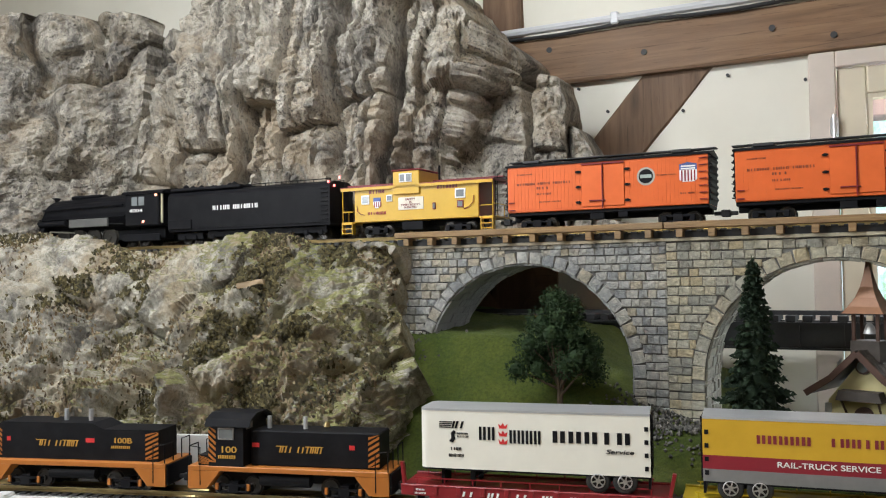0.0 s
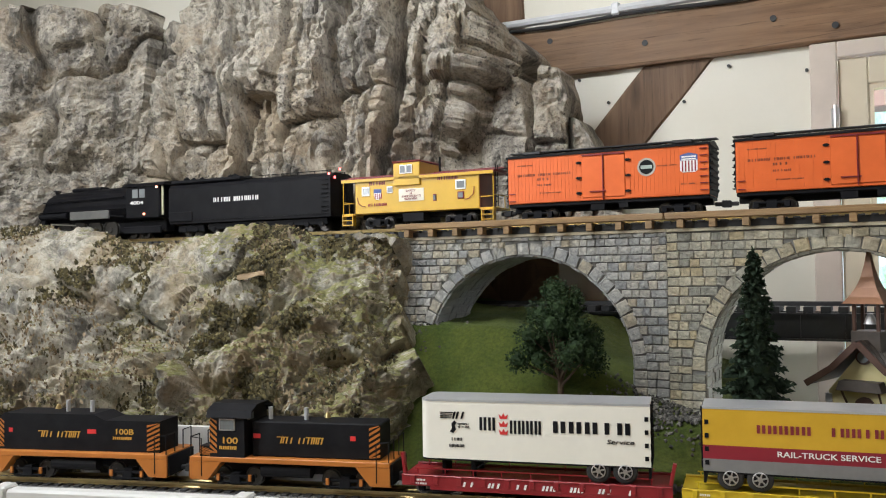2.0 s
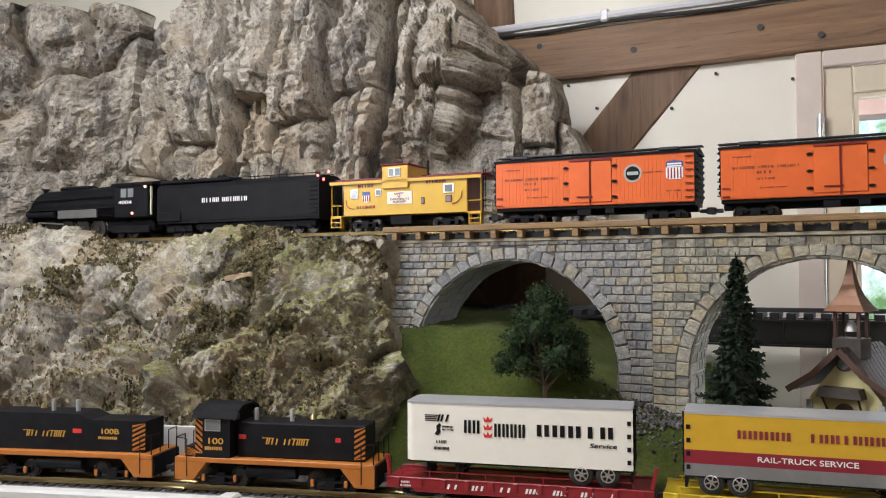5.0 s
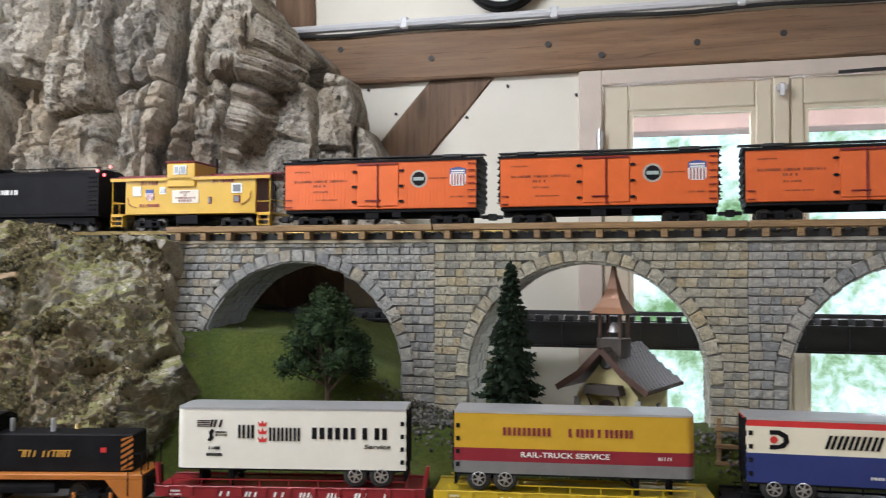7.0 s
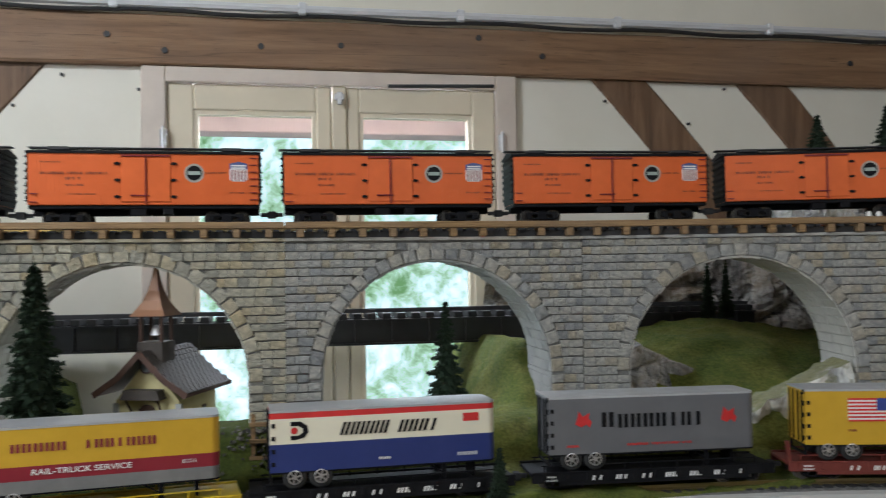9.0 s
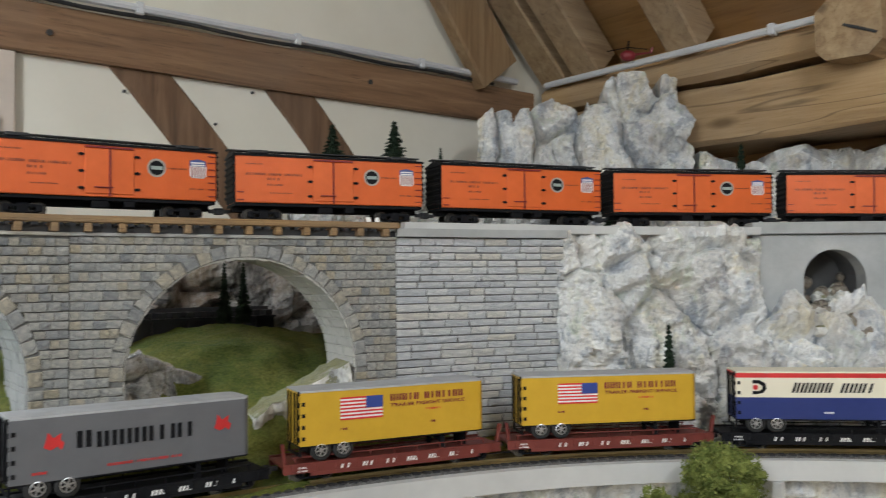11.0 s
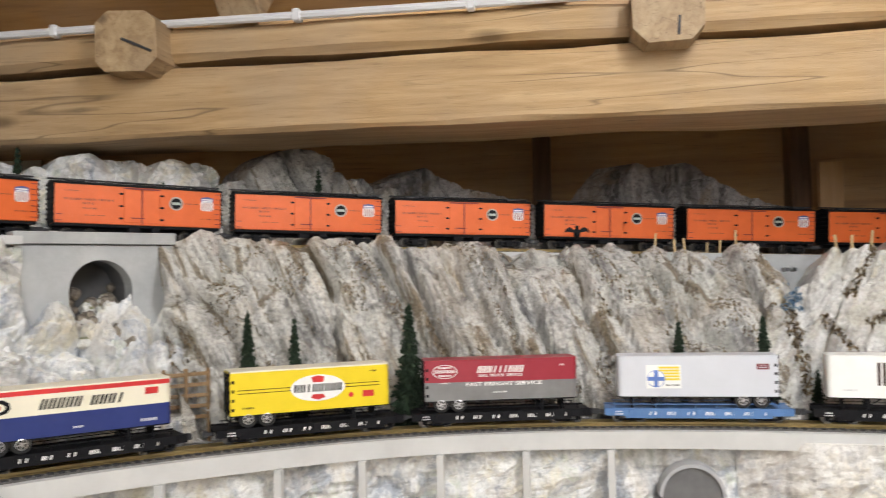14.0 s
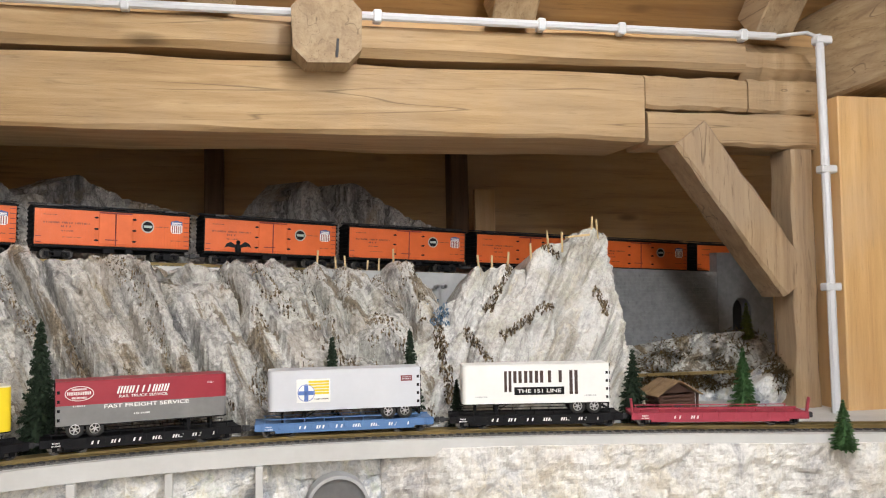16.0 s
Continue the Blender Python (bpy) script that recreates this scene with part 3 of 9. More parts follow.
structure("ceiling_flat", boxes((-4.2, 2.10, -3.6, WY, 3.45, 3.60)), PLASTER, "white plastered flat attic ceiling", "ceiling")


def timber(name, label, p, q, w, h, material, wobble=0.006, bevel=0.006, up=(0, 0, 1), seed=0, cat="beam", cuts=26):
    return structure(name, bar_mesh(p, q, w, h, bevel, wobble, up, cuts, seed), material, label, cat)


timber("beam_gable", "long dark brown hewn beam across the gable wall", (-3.6, 2.56, 2.197), (3.03, 2.56, 2.197), 0.12, 0.138, WOOD_DARK, 0.005, seed=1)
for i, (a, b, w) in enumerate([((-0.19, 2.205), (-0.97, 1.30), 0.15), ((1.40, 2.207), (2.06, 1.47), 0.135), ((1.875, 2.207), (2.45, 1.56), 0.135)]):
    timber("brace", "dark brown diagonal brace let into the plaster", (a[0], 2.553, a[1]), (b[0], 2.553, b[1]), w, 0.06, WOOD_DARK_Z, 0.004, up=(0, 1, 0), seed=3 + i)
timber("post_gable", "dark brown upright post above the gable beam", (-0.785, 2.553, 2.27), (-0.785, 2.553, 3.4), 0.06, 0.135, WOOD_DARK_Z, 0.004, up=(1, 0, 0), seed=8)
timber("sill_gable", "dark brown low cross beam of the gable wall", (-2.2, 2.553, 1.53), (-0.62, 2.553, 1.53), 0.06, 0.17, WOOD_DARK, 0.004, seed=9)
# the rafters of the sloping roof
timber("rafter_gable", "broad brown rafter lying against the gable wall", (2.80, 2.47, 2.30), (2.04, 2.47, 3.30), 0.06, 0.21, WOOD_RAFTER, 0.004, up=(0.79, 0, 0.61), seed=19, cuts=8)
for i, y in enumerate((2.43, 2.26, 1.83, 0.92, 0.03, -0.82, -1.66, -2.5)):
    timber("rafter", "light brown sawn rafter of the roof slope", (3.12, y, 2.34), (2.05, y, 3.36), 0.13, 0.13, WOOD_OLD_X, 0.003, up=(0, 1, 0) if 0 else (1, 0, 1), seed=20 + i, cuts=8)
# east side: the great tie beam, the plate on it, and the joist ends
timber("beam_east", "great hewn honey-brown beam over the niche", (3.245, 2.5, 2.068), (3.245, -1.23, 2.068), 0.33, 0.20, WOOD_OLD, 0.011, 0.014, seed=30, cuts=40)
timber("beam_tongue", "upper tongue of the great beam at its scarf joint", (3.245, -1.232, 2.117), (3.245, -1.572, 2.117), 0.33, 0.10, WOOD_OLD, 0.006, 0.010, seed=34)
timber("beam_east_end", "greyed hewn beam end scarfed under the great beam", (3.165, -1.240, 2.008), (3.165, -1.85, 2.008), 0.165, 0.104, WOOD_OLD, 0.007, 0.010, seed=31)
timber("beam_east_end_upper", "greyed upper half of the scarfed beam end", (3.165, -1.577, 2.116), (3.165, -1.85, 2.116), 0.165, 0.105, WOOD_OLD, 0.006, 0.010, seed=35)
timber("plate_east", "rounded honey-brown wall plate lying on the great beam", (3.15, 2.5, 2.238), (3.15, -1.57, 2.238), 0.15, 0.095, WOOD_OLD, 0.010, 0.02, seed=32, cuts=40)
timber("plate_east_end", "greyed round plate end", (3.17, -1.575, 2.235), (3.17, -1.85, 2.235), 0.13, 0.12, WOOD_OLD, 0.006, 0.035, seed=33)
# dark bar put in as the shade of the slot under the plate
structure("gap_filler", boxes((3.20, 3.26, -1.85, 2.5, 2.15, 2.21)), DARK, "dark strip standing in for the shade between the two beams", "beam")
for i, y in enumerate((1.235, -0.275)):
    timber("joist_end", "sawn joist end with a drying crack, over the beam", (2.985, y, 2.232), (3.25, y, 2.232), 0.185, 0.18, WOOD_OLD_X, 0.010, 0.035, seed=40 + i, cuts=8)
for p, q in (((2.983, 1.245, 2.238), (2.983, 1.155, 2.198)), ((2.983, -0.300, 2.155), (2.983, -0.303, 2.205))):
    structure("drying_crack", bar_mesh(p, q, 0.006, 0.007, 0.001, 0.002, cuts=6), DARK, "dark drying crack in the joist end", "crack")
timber("strut", "light brown diagonal strut under the beam", (3.14, -1.375, 1.995), (3.14, -1.725, 1.53), 0.13, 0.135, WOOD_OLD_Z, 0.006, 0.01, up=(1, 0, 0), seed=50)
timber("post_east", "old brown post with an axe-hewn face", (3.135, -1.750, 0.9), (3.135, -1.750, 1.95), 0.08, 0.122, WOOD_OLD_Z, 0.008, 0.01, up=(1, 0, 0), seed=51)
timber("beam_cross", "big brown cross beam at the corner post", (3.25, -1.93, 2.26), (1.6, -2.25, 2.42), 0.16, 0.30, WOOD_OLD_X, 0.008, 0.012, seed=52)
for i, (y, w) in enumerate(((0.10, 0.15), (-0.97, 0.14))):
    timber("niche_post", "dark brown upright at the back of the niche", (4.50, y, 1.4), (4.50, y, 2.3), 0.08, w, WOOD_DARK_Z, 0.004, up=(1, 0, 0), seed=60 + i, cuts=6)
structure("offcut_board", boxes((4.28, 4.31, -1.09, -1.0, 1.45, 1.965), bevel=0.002), WOOD_PINE, "short pale board standing at the back of the niche", "board")
structure("pine_panel", boxes((2.98, 3.12, -2.6, -1.812, 0.0, 2.10), bevel=0.004), WOOD_PINE, "fresh knotty pine boarding beside the post", "panel")


# double casement window
def window():
    win = tagged(new("window_1"), "cream painted double casement window with clear panes", "window", kind="structure")
    part("window_frame", boxes((0.085, 0.150, 2.505, 2.56, 1.0, 2.127), (1.078, 1.140, 2.505, 2.56, 1.0, 2.127), (0.150, 1.078, 2.505, 2.56, 2.085, 2.127),
                               bevel=0.003), CASING, win, "pinkish painted outer casing")
    part("mullion", boxes((0.600, 0.642, 2.512, 2.57, 1.02, 2.085), bevel=0.004), FRAME_WHITE, win)
    part("window_sill", boxes((0.06, 1.17, 2.44, 2.60, 0.985, 1.018), bevel=0.004), FRAME_WHITE, win)
    for x0, x1, a, b in ((0.152, 0.598, 0.222, 0.556), (0.644, 1.076, 0.678, 1.008)):
        sash = part("sash", boxes((x0, a, 2.52, 2.565, 1.02, 2.083), (b, x1, 2.52, 2.565, 1.02, 2.083), (a, b, 2.52, 2.565, 2.012, 2.083), (a, b, 2.52, 2.565, 1.02, 1.08), bevel=0.004), FRAME_WHITE, win)
        part("bead", boxes((a, a + 0.012, 2.527, 2.56, 1.08, 2.012), (b - 0.012, b, 2.527, 2.56, 1.08, 2.012), (a + 0.012, b - 0.012, 2.527, 2.56, 2.0, 2.012)), FRAME_WHITE, sash)
        p = part("pane", boxes((a, b, 2.540, 2.544, 1.08, 2.012)), GLASS, sash)
        p.visible_shadow = False
    for x in (0.140, 1.088):
        for z in (1.30, 1.93):
            bm = boxes((x - 0.006, x + 0.014, 2.496, 2.512, z - 0.024, z + 0.024), bevel=0.003)
            cyl(bm, (x + 0.004, 2.494, z - 0.03), (x + 0.004, 2.494, z + 0.03), 0.005, seg=8)
            part("hinge", bm, METAL, win, "steel hinge")
    part("latch", boxes((0.607, 0.635, 2.498, 2.514, 2.045, 2.062), (0.613, 0.628, 2.488, 2.500, 2.03, 2.065), bevel=0.002), METAL, win, "small steel catch")
    part("stay_rod", cyl(bmesh.new(), (0.76, 2.505, 2.088), (1.07, 2.503, 2.096), 0.005, seg=8), DARK, win, "dark iron stay rod")


window()
EAVE = paint("faded_pink_paint", (0.74, 0.56, 0.58), 0.7, dirt=0.2, scale=9)
# flat panel that glows: daylight on the trees is put into its emission
BACK = mat("garden_glow", 1.0)
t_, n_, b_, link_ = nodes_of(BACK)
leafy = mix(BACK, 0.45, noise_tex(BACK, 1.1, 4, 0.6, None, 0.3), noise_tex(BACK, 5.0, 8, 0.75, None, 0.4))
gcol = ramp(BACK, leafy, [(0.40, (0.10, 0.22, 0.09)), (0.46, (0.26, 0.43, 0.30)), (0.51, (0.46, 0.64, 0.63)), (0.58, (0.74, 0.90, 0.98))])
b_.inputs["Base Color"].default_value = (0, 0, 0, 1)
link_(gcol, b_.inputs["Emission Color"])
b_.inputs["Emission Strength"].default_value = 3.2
structure("backdrop_garden", boxes((-8, 12, 9.0, 9.1, -4, 3.6)), BACK, "flat glowing backdrop of blurred green garden trees beyond the window", "backdrop")
structure("eave_outside", bar_mesh((-1.5, 3.15, 2.165), (3.0, 3.15, 2.165), 0.12, 0.24, 0.004, 0.003), EAVE, "faded pinkish roof edge outside the window", "eave")

# peg holes in the gable beam and nails in the plaster
for x, z in ((-0.625, 2.23), (-0.342, 2.187), (0.0, 2.207), (0.149, 2.168), (0.405, 2.188), (0.626, 2.198), (1.026, 2.235), (1.219, 2.188), (2.24, 2.20)):
    structure("peg_hole", cyl(bmesh.new(), (x, 2.496, z), (x, 2.502, z), 0.0085, seg=14), DARK, "dark peg hole in the gable beam", "hole")
for x, z in ((-0.458, 2.033), (-0.242, 2.014), (-0.545, 2.109), (0.077, 2.065), (1.423, 2.065), (1.694, 2.001), (1.816, 2.112), (-0.12, 2.10), (-0.5, 1.92)):
    structure("nail", cyl(bmesh.new(), (x, 2.522, z), (x, 2.531, z), 0.0045, seg=8), DARK, "dark nail head in the plaster", "nail")

# conduits and cable
structure("conduit", tube([(-3.4, 2.485, 2.292), (-1, 2.485, 2.292), (0.6, 2.485, 2.291), (2.2, 2.485, 2.294), (2.92, 2.485, 2.292)], 0.0125), PVC, "grey plastic conduit on the gable beam", "conduit")
structure("cable", tube([(-3.4, 2.49, 2.274)] + [(x * 0.1, 2.488, 2.272 + 0.004 * math.sin(x * 1.3)) for x in range(-30, 29)], 0.006), CABLE, "black cable along the gable beam", "cable")
structure("conduit_east", tube([(3.06, 2.46, 2.292), (3.06, 1.2, 2.296), (3.06, 0.0, 2.296), (3.06, -1.66, 2.298)], 0.0125), PVC, "white plastic conduit on the wall plate", "conduit")
structure("conduit_down", tube([(2.96, -1.735, 2.275), (2.955, -1.74, 2.24), (2.955, -1.745, 1.7), (2.955, -1.750, 1.1)], 0.013), PVC, "white plastic conduit going down beside the post", "conduit")
structure("cable_link", tube([(3.06, -1.66, 2.298), (3.04, -1.70, 2.30), (3.0, -1.73, 2.295), (2.96, -1.735, 2.27)], 0.006), PVC, "short grey cable between conduits", "cable")


def clip(x, y, z, along="x"):
    bm = boxes((-0.012, 0.012, -0.017, 0.017, -0.018, 0.018), bevel=0.004)
    ob = tagged(part("conduit_clip", bm, PVC), "small plastic clip holding the conduit", "clip", "conduit clips")
    ob.matrix_world = pose(x, y, z, 0, 0, 0 if along == "x" else 90)


for x in (-0.42, 0.02, 0.10 + 0.42, 0.97, 1.45, 1.95, 2.45):
    clip(x, 2.49, 2.292)
for y in (1.5, 0.75, 0.25, -0.42, -0.9, -1.15, -1.55):
    clip(3.062, y, 2.296, "y")
for z in (2.26, 1.87, 1.52):
    bm = boxes((-0.018, 0.018, -0.030, 0.022, -0.012, 0.012), bevel=0.004)
    ob = tagged(part("conduit_clip", bm, PVC), "plastic clip on the upright conduit", "clip", "conduit clips")
    ob.location = (2.96, -1.747, z)


def wall_clock():
    th = thing("wall_clock", "round wall clock with a black rim and white dial", "clock", m=pose(-0.13, 2.50, 2.435, 90, 0, 0))
    bm = lathe([(0.0, 0.012), (0.098, 0.012), (0.105, 0.03), (0.118, 0.03), (0.122, 0.015), (0.122, -0.02), (0.0, -0.02)], 48)
    part("rim", bm, BLACK, th, smooth=False)
    part("dial", cyl(bmesh.new(), (0, 0, 0.012), (0, 0, 0.016), 0.099, seg=48), WHITE, th, "white dial")
    for k in range(12):
        mm = Matrix.Rotation(radians(30 * k), 4, "Z")
        part("hour_mark", box(bmesh.new(), -0.003, 0.003, 0.075, 0.092, 0.016, 0.018, m=mm), BLACK, th)
    part("hour_hand", box(bmesh.new(), -0.004, 0.004, -0.01, 0.05, 0.018, 0.020, m=Matrix.Rotation(radians(-60), 4, "Z")), BLACK, th)
    part("minute_hand", box(bmesh.new(), -0.003, 0.003, -0.01, 0.078, 0.021, 0.023, m=Matrix.Rotation(radians(120), 4, "Z")), BLACK, th)


wall_clock()
TUBE = mat("lit_tube", 0.5)
TUBE.node_tree.nodes["Principled BSDF"].inputs["Emission Color"].default_value = (1, 0.95, 0.86, 1)
TUBE.node_tree.nodes["Principled BSDF"].inputs["Emission Strength"].default_value = 3.0
# the third fitting is made up to carry the fill lamp for the niche
for x, y, z, rz in ((-0.95, 0.80, 2.97, 0), (1.20, -0.80, 2.90, 90), (-2.45, -0.7, 2.55, 90)):
    th = thing("ceiling_light", "assumed white fluorescent tube fitting hung from the ceiling, out of view", "lamp", "ceiling lights", pose(x, y, z, 0, 0, rz))
    part("housing", boxes((-0.70, 0.70, -0.08, 0.08, 0.0, 0.05), bevel=0.006), WHITE, th)
    for dy in (-0.04, 0.04):
        part("tube", cyl(bmesh.new(), (-0.62, dy, -0.012), (0.62, dy, -0.012), 0.010), TUBE, th, "lit white tube")
    for dx in (-0.5, 0.5):
        part("hanger", cyl(bmesh.new(), (dx, 0, 0.05), (dx, 0, 3.44 - z), 0.004, seg=6), METAL, th)


# ---------------------------------------------------------------- rocks and ground
def blocks(p, sx, sz, amp, step=0.0, sharp=5.0):
    """Rounded blocks parted by deep grooves; step sets whole blocks back or forward."""
    w = noise.noise_vector(p * 7.0) * 0.28
    d, near = noise.voronoi(Vector((p.x * sx + w.x, p.y * sx * 0.6 + w.y, p.z * sz + w.z)))
    back = step * (noise.cell(near[0] * 37.7) if step else 0.0)
    return amp * (1 - math.exp(-sharp * (d[1] - d[0]))) + back


def facets(p, f, amp, tall=1.8):
    """Flat broken faces, each tilted its own way."""
    w = noise.noise_vector(p * (f * 0.6)) * 0.22
    q = Vector((p.x * f + w.x, p.y * f * 0.6 + w.y, p.z * f / tall + w.z))
    d, near = noise.voronoi(q)
    t = noise.noise_vector(near[0] * 13.7 + Vector((0.37, 0.71, 0.13)))
    return amp * (max(-0.9, min(0.9, 1.6 * (q - near[0]).dot(t))) + 0.5 * noise.cell(near[0] * 37.3)) * min(1.0, (d[1] - d[0]) * 6)


def pillars(p, width, amp, seed=0.0, depth=0.06, tall=3.2):
    """Tall flat-faced columns with stepped heads, parted by narrow slits."""
    wx = p.x + 0.30 * width * noise.noise(p * (0.45 / width)) + 0.10 * width * noise.noise(p * (2.4 / width))
    edge = lambda i: (i + 0.36 * noise.cell(Vector((i * 3.7, seed, 0.5)))) * width
    i = math.floor(wx / width)
    while edge(i) > wx:
        i -= 1
    while edge(i + 1) <= wx:
        i += 1
    t = (wx - edge(i)) / (edge(i + 1) - edge(i))
    face = min(1.0, (1 - abs(2 * t - 1)) * 3.6) ** 0.6
    seg = width * tall * (1 + 0.35 * noise.cell(Vector((i * 5.1, seed + 3, 0.5))))
    zz = (p.z + 0.3 * width * noise.noise(p * (0.8 / width)) + 2 * width * noise.cell(Vector((i * 2.3, seed + 7, 0.5)))) / seg
    k, f = math.floor(zz), zz - math.floor(zz)
    head = 1 - max(0.0, (f - 0.80) / 0.20) ** 2.2 - 0.5 * max(0.0, (0.05 - f) / 0.05)
    turn = 0.5 * noise.cell(Vector((i * 7.9, k * 1.7 + seed, 0.5))) * (t - 0.5)
    return amp * face * (0.66 + 0.34 * head + turn) + depth * noise.cell(Vector((i * 1.9, seed + 11, 0.5))) + 0.5 * depth * noise.cell(Vector((i * 4.3, k * 2.9 + seed, 0.5))) * face


def crease(p, f, amp):
    """Sharp small ledges and cracks."""
    return -amp * noise.turbulence(p * f, 5, True)


def rough(p, f, amp, octaves=5):
    return amp * noise.fractal(Vector((p.x * f, p.y * f, p.z * f)), 0.85, 2.1, octaves)


def ridge(p, f, amp):
    return amp * (noise.ridged_multi_fractal(p * f, 0.9, 2.1, 5, 1.0, 2.0) - 1.0)


def rock_sheet(name, base, disp, nu, nv, material, label, back=(0, 0.08, 0), kind="structure", category="rock", smooth=False, flip=False):
    """A rock face: base(u, v) gives the rough form, disp(p, u, v) what stands out of it; closed behind."""
    grid = [[base(i / nu, j / nv) for j in range(nv + 1)] for i in range(nu + 1)]
    out = []
    for i in range(nu + 1):
        col = []
        for j in range(nv + 1):
            du = grid[min(i + 1, nu)][j] - grid[max(i - 1, 0)][j]
            dv = grid[i][min(j + 1, nv)] - grid[i][max(j - 1, 0)]
            n = du.cross(dv)
            n = n.normalized() if n.length > 1e-9 else Vector((0, -1, 0))
            if flip:
                n = -n
            p = grid[i][j]
            col.append(p + n * disp(p, i / nu, j / nv))
        out.append(col)
    bm = bmesh.new()
    v = [[bm.verts.new(q) for q in col] for col in out]
    for i in range(nu):
        for j in range(nv):
            bm.faces.new((v[i][j], v[i + 1][j], v[i + 1][j + 1], v[i][j + 1]))
    rim = [v[i][0] for i in range(nu + 1)] + [v[nu][j] for j in range(1, nv + 1)] + [v[i][nv] for i in range(nu - 1, -1, -1)] + [v[0][j] for j in range(nv - 1, 0, -1)]
    b = Vector(back)
    rb = [bm.verts.new(q.co + b) for q in rim]
    for k in range(len(rim)):
        k2 = (k + 1) % len(rim)
        bm.faces.new((rim[k2], rim[k], rb[k], rb[k2]))
    bmesh.ops.recalc_face_normals(bm, faces=bm.faces)
    ob = part(name, bm, material, smooth=smooth)
    return tagged(ob, label, category, kind=kind)


def lerp_table(table, x):
    if x <= table[0][0]:
        return table[0][1]
    for (a, fa), (b, fb) in zip(table, table[1:]):
        if x <= b:
            return fa + (fb - fa) * (x - a) / (b - a)
    return table[-1][1]


# the high cliff behind the upper track
CLIFF_TOP = [(-3.2, 2.178), (-2.43, 2.24), (-2.27, 2.322), (-2.05, 2.292), (-1.85, 2.312), (-1.64, 2.292), (-1.58, 2.425), (-1.2, 2.487), (-0.92, 2.425), (-0.84, 2.302), (-0.77, 2.168), (-0.74, 2.055)]


def cliff_base(u, v):
    u = u / 0.93 * 0.985 if u < 0.93 else 0.985 + (u - 0.93) / 0.07 * 0.015
    x = -3.3 + 2.56 * u
    top = lerp_table(CLIFF_TOP, x)
    z = 1.58 + (top - 1.58) * v
    turn = max(0, (u - 0.985) / 0.015) ** 2
    y = 2.09 + 0.12 * v * v + 0.32 * turn - 0.20 * max(0, (-1.75 - x)) * (0.5 + 0.5 * v) - 0.12 * max(0, -2.0 - x)
    return Vector((x - 0.10 * turn, y, z))


def cliff_disp(p, u, v):
    d = pillars(p, 0.150, 0.15, 2.0, 0.050, 3.6) + pillars(p + Vector((0.03, 0, 0.1)), 0.048, 0.034, 9.0, 0.012, 3.2) + facets(p, 12, 0.030, 2.2) + facets(p, 30, 0.013, 1.6) + rough(p, 7, 0.022) + crease(Vector((p.x, p.y, p.z * 0.5)), 11, 0.028) + rough(p, 60, 0.006, 4) - 0.05
    return min(d, 0.12 + 0.16 * v + 0.3 * (d - 0.12) * 0.3)


rock_sheet("cliff_upper", cliff_base, cliff_disp, 520, 230, ROCK_L, "tall grey plaster cliff with upright rounded columns behind the track", (0, 0.3, 0))


# the crag beside the cliff
def crag_base(u, v):
    x = -0.80 + 0.42 * u
    top = lerp_table([(-0.80, 1.93), (-0.745, 1.98), (-0.71, 2.02), (-0.685, 1.98), (-0.655, 2.07), (-0.61, 2.06), (-0.59, 2.01), (-0.56, 2.09), (-0.525, 2.08), (-0.505, 2.00), (-0.48, 1.95), (-0.45, 1.90), (-0.43, 1.82), (-0.40, 1.70)], x)
    return Vector((x, 2.22 + 0.20 * abs(u - 0.5) ** 1.5 + 0.03 * v, 1.58 + (top - 1.58) * v))


rock_sheet("crag_small", crag_base, lambda p, u, v: pillars(p, 0.085, 0.075, 4.0, 0.03, 2.6) + facets(p, 24, 0.012) + facets(p, 48, 0.006) + crease(p, 14, 0.014) + rough(p, 60, 0.005, 3) - 0.03, 130, 130, ROCK_L, "small grey rounded crag beside the tall cliff", (0, 0.12, 0))

# the lower cliff in front of the track
LOW_TOP = [(-2.6, 1.70), (-1.97, 1.695), (-1.82, 1.675), (-1.67, 1.68), (-1.52, 1.632), (-1.35, 1.63), (-1.29, 1.642), (-1.17, 1.665), (-1.05, 1.665), (-0.90, 1.635), (-0.76, 1.63), (-0.72, 1.60)]


def low_base(u, v):
    top_x, bot_x = -2.7 + 1.96 * u, -2.7 + 2.13 * u
    w = v ** 0.9
    x = bot_x + (top_x - bot_x) * w
    top = lerp_table(LOW_TOP, top_x)
    z = 1.14 + (top - 1.14) * min(1, v / 0.86)
    y0 = lerp_table([(-2.3, 0.79), (-1.9, 1.06), (-1.55, 1.215), (-1.2, 1.33), (-0.7, 1.46), (-0.2, 1.57)], x)
    y = y0 + (1.71 - y0) * min(1, (v / 0.86)) ** 1.25
    y += 0.10 * max(0.0, (u - 0.92) / 0.08) ** 2 * (1 - 0.6 * v)
    if v > 0.86:
        y = 1.71 + (v - 0.86) / 0.14 * 0.09
        z = top - 0.04 * (v - 0.86) / 0.14
    return Vector((x, y, z))


def low_disp(p, u, v):
    edge = min(1, max(0.0, 0.93 - v) * 2.6, v * 8 + 0.3)
    # the ribs run down towards the tunnel end
    q = Vector((p.x * 0.75 - p.z * 0.75, p.y, p.z * 0.6 + p.x * 0.6))
    return edge * (blocks(q, 4.4, 2.0, 0.045, 0.05, 8) + ridge(q, 3.0, 0.060) + facets(q, 8, 0.046, 1.8) + facets(q, 18, 0.022, 1.8) + facets(p, 40, 0.009, 1.2) + rough(p, 8, 0.016) + crease(q, 8, 0.055) - 0.02) + rough(p, 60, 0.006, 4)


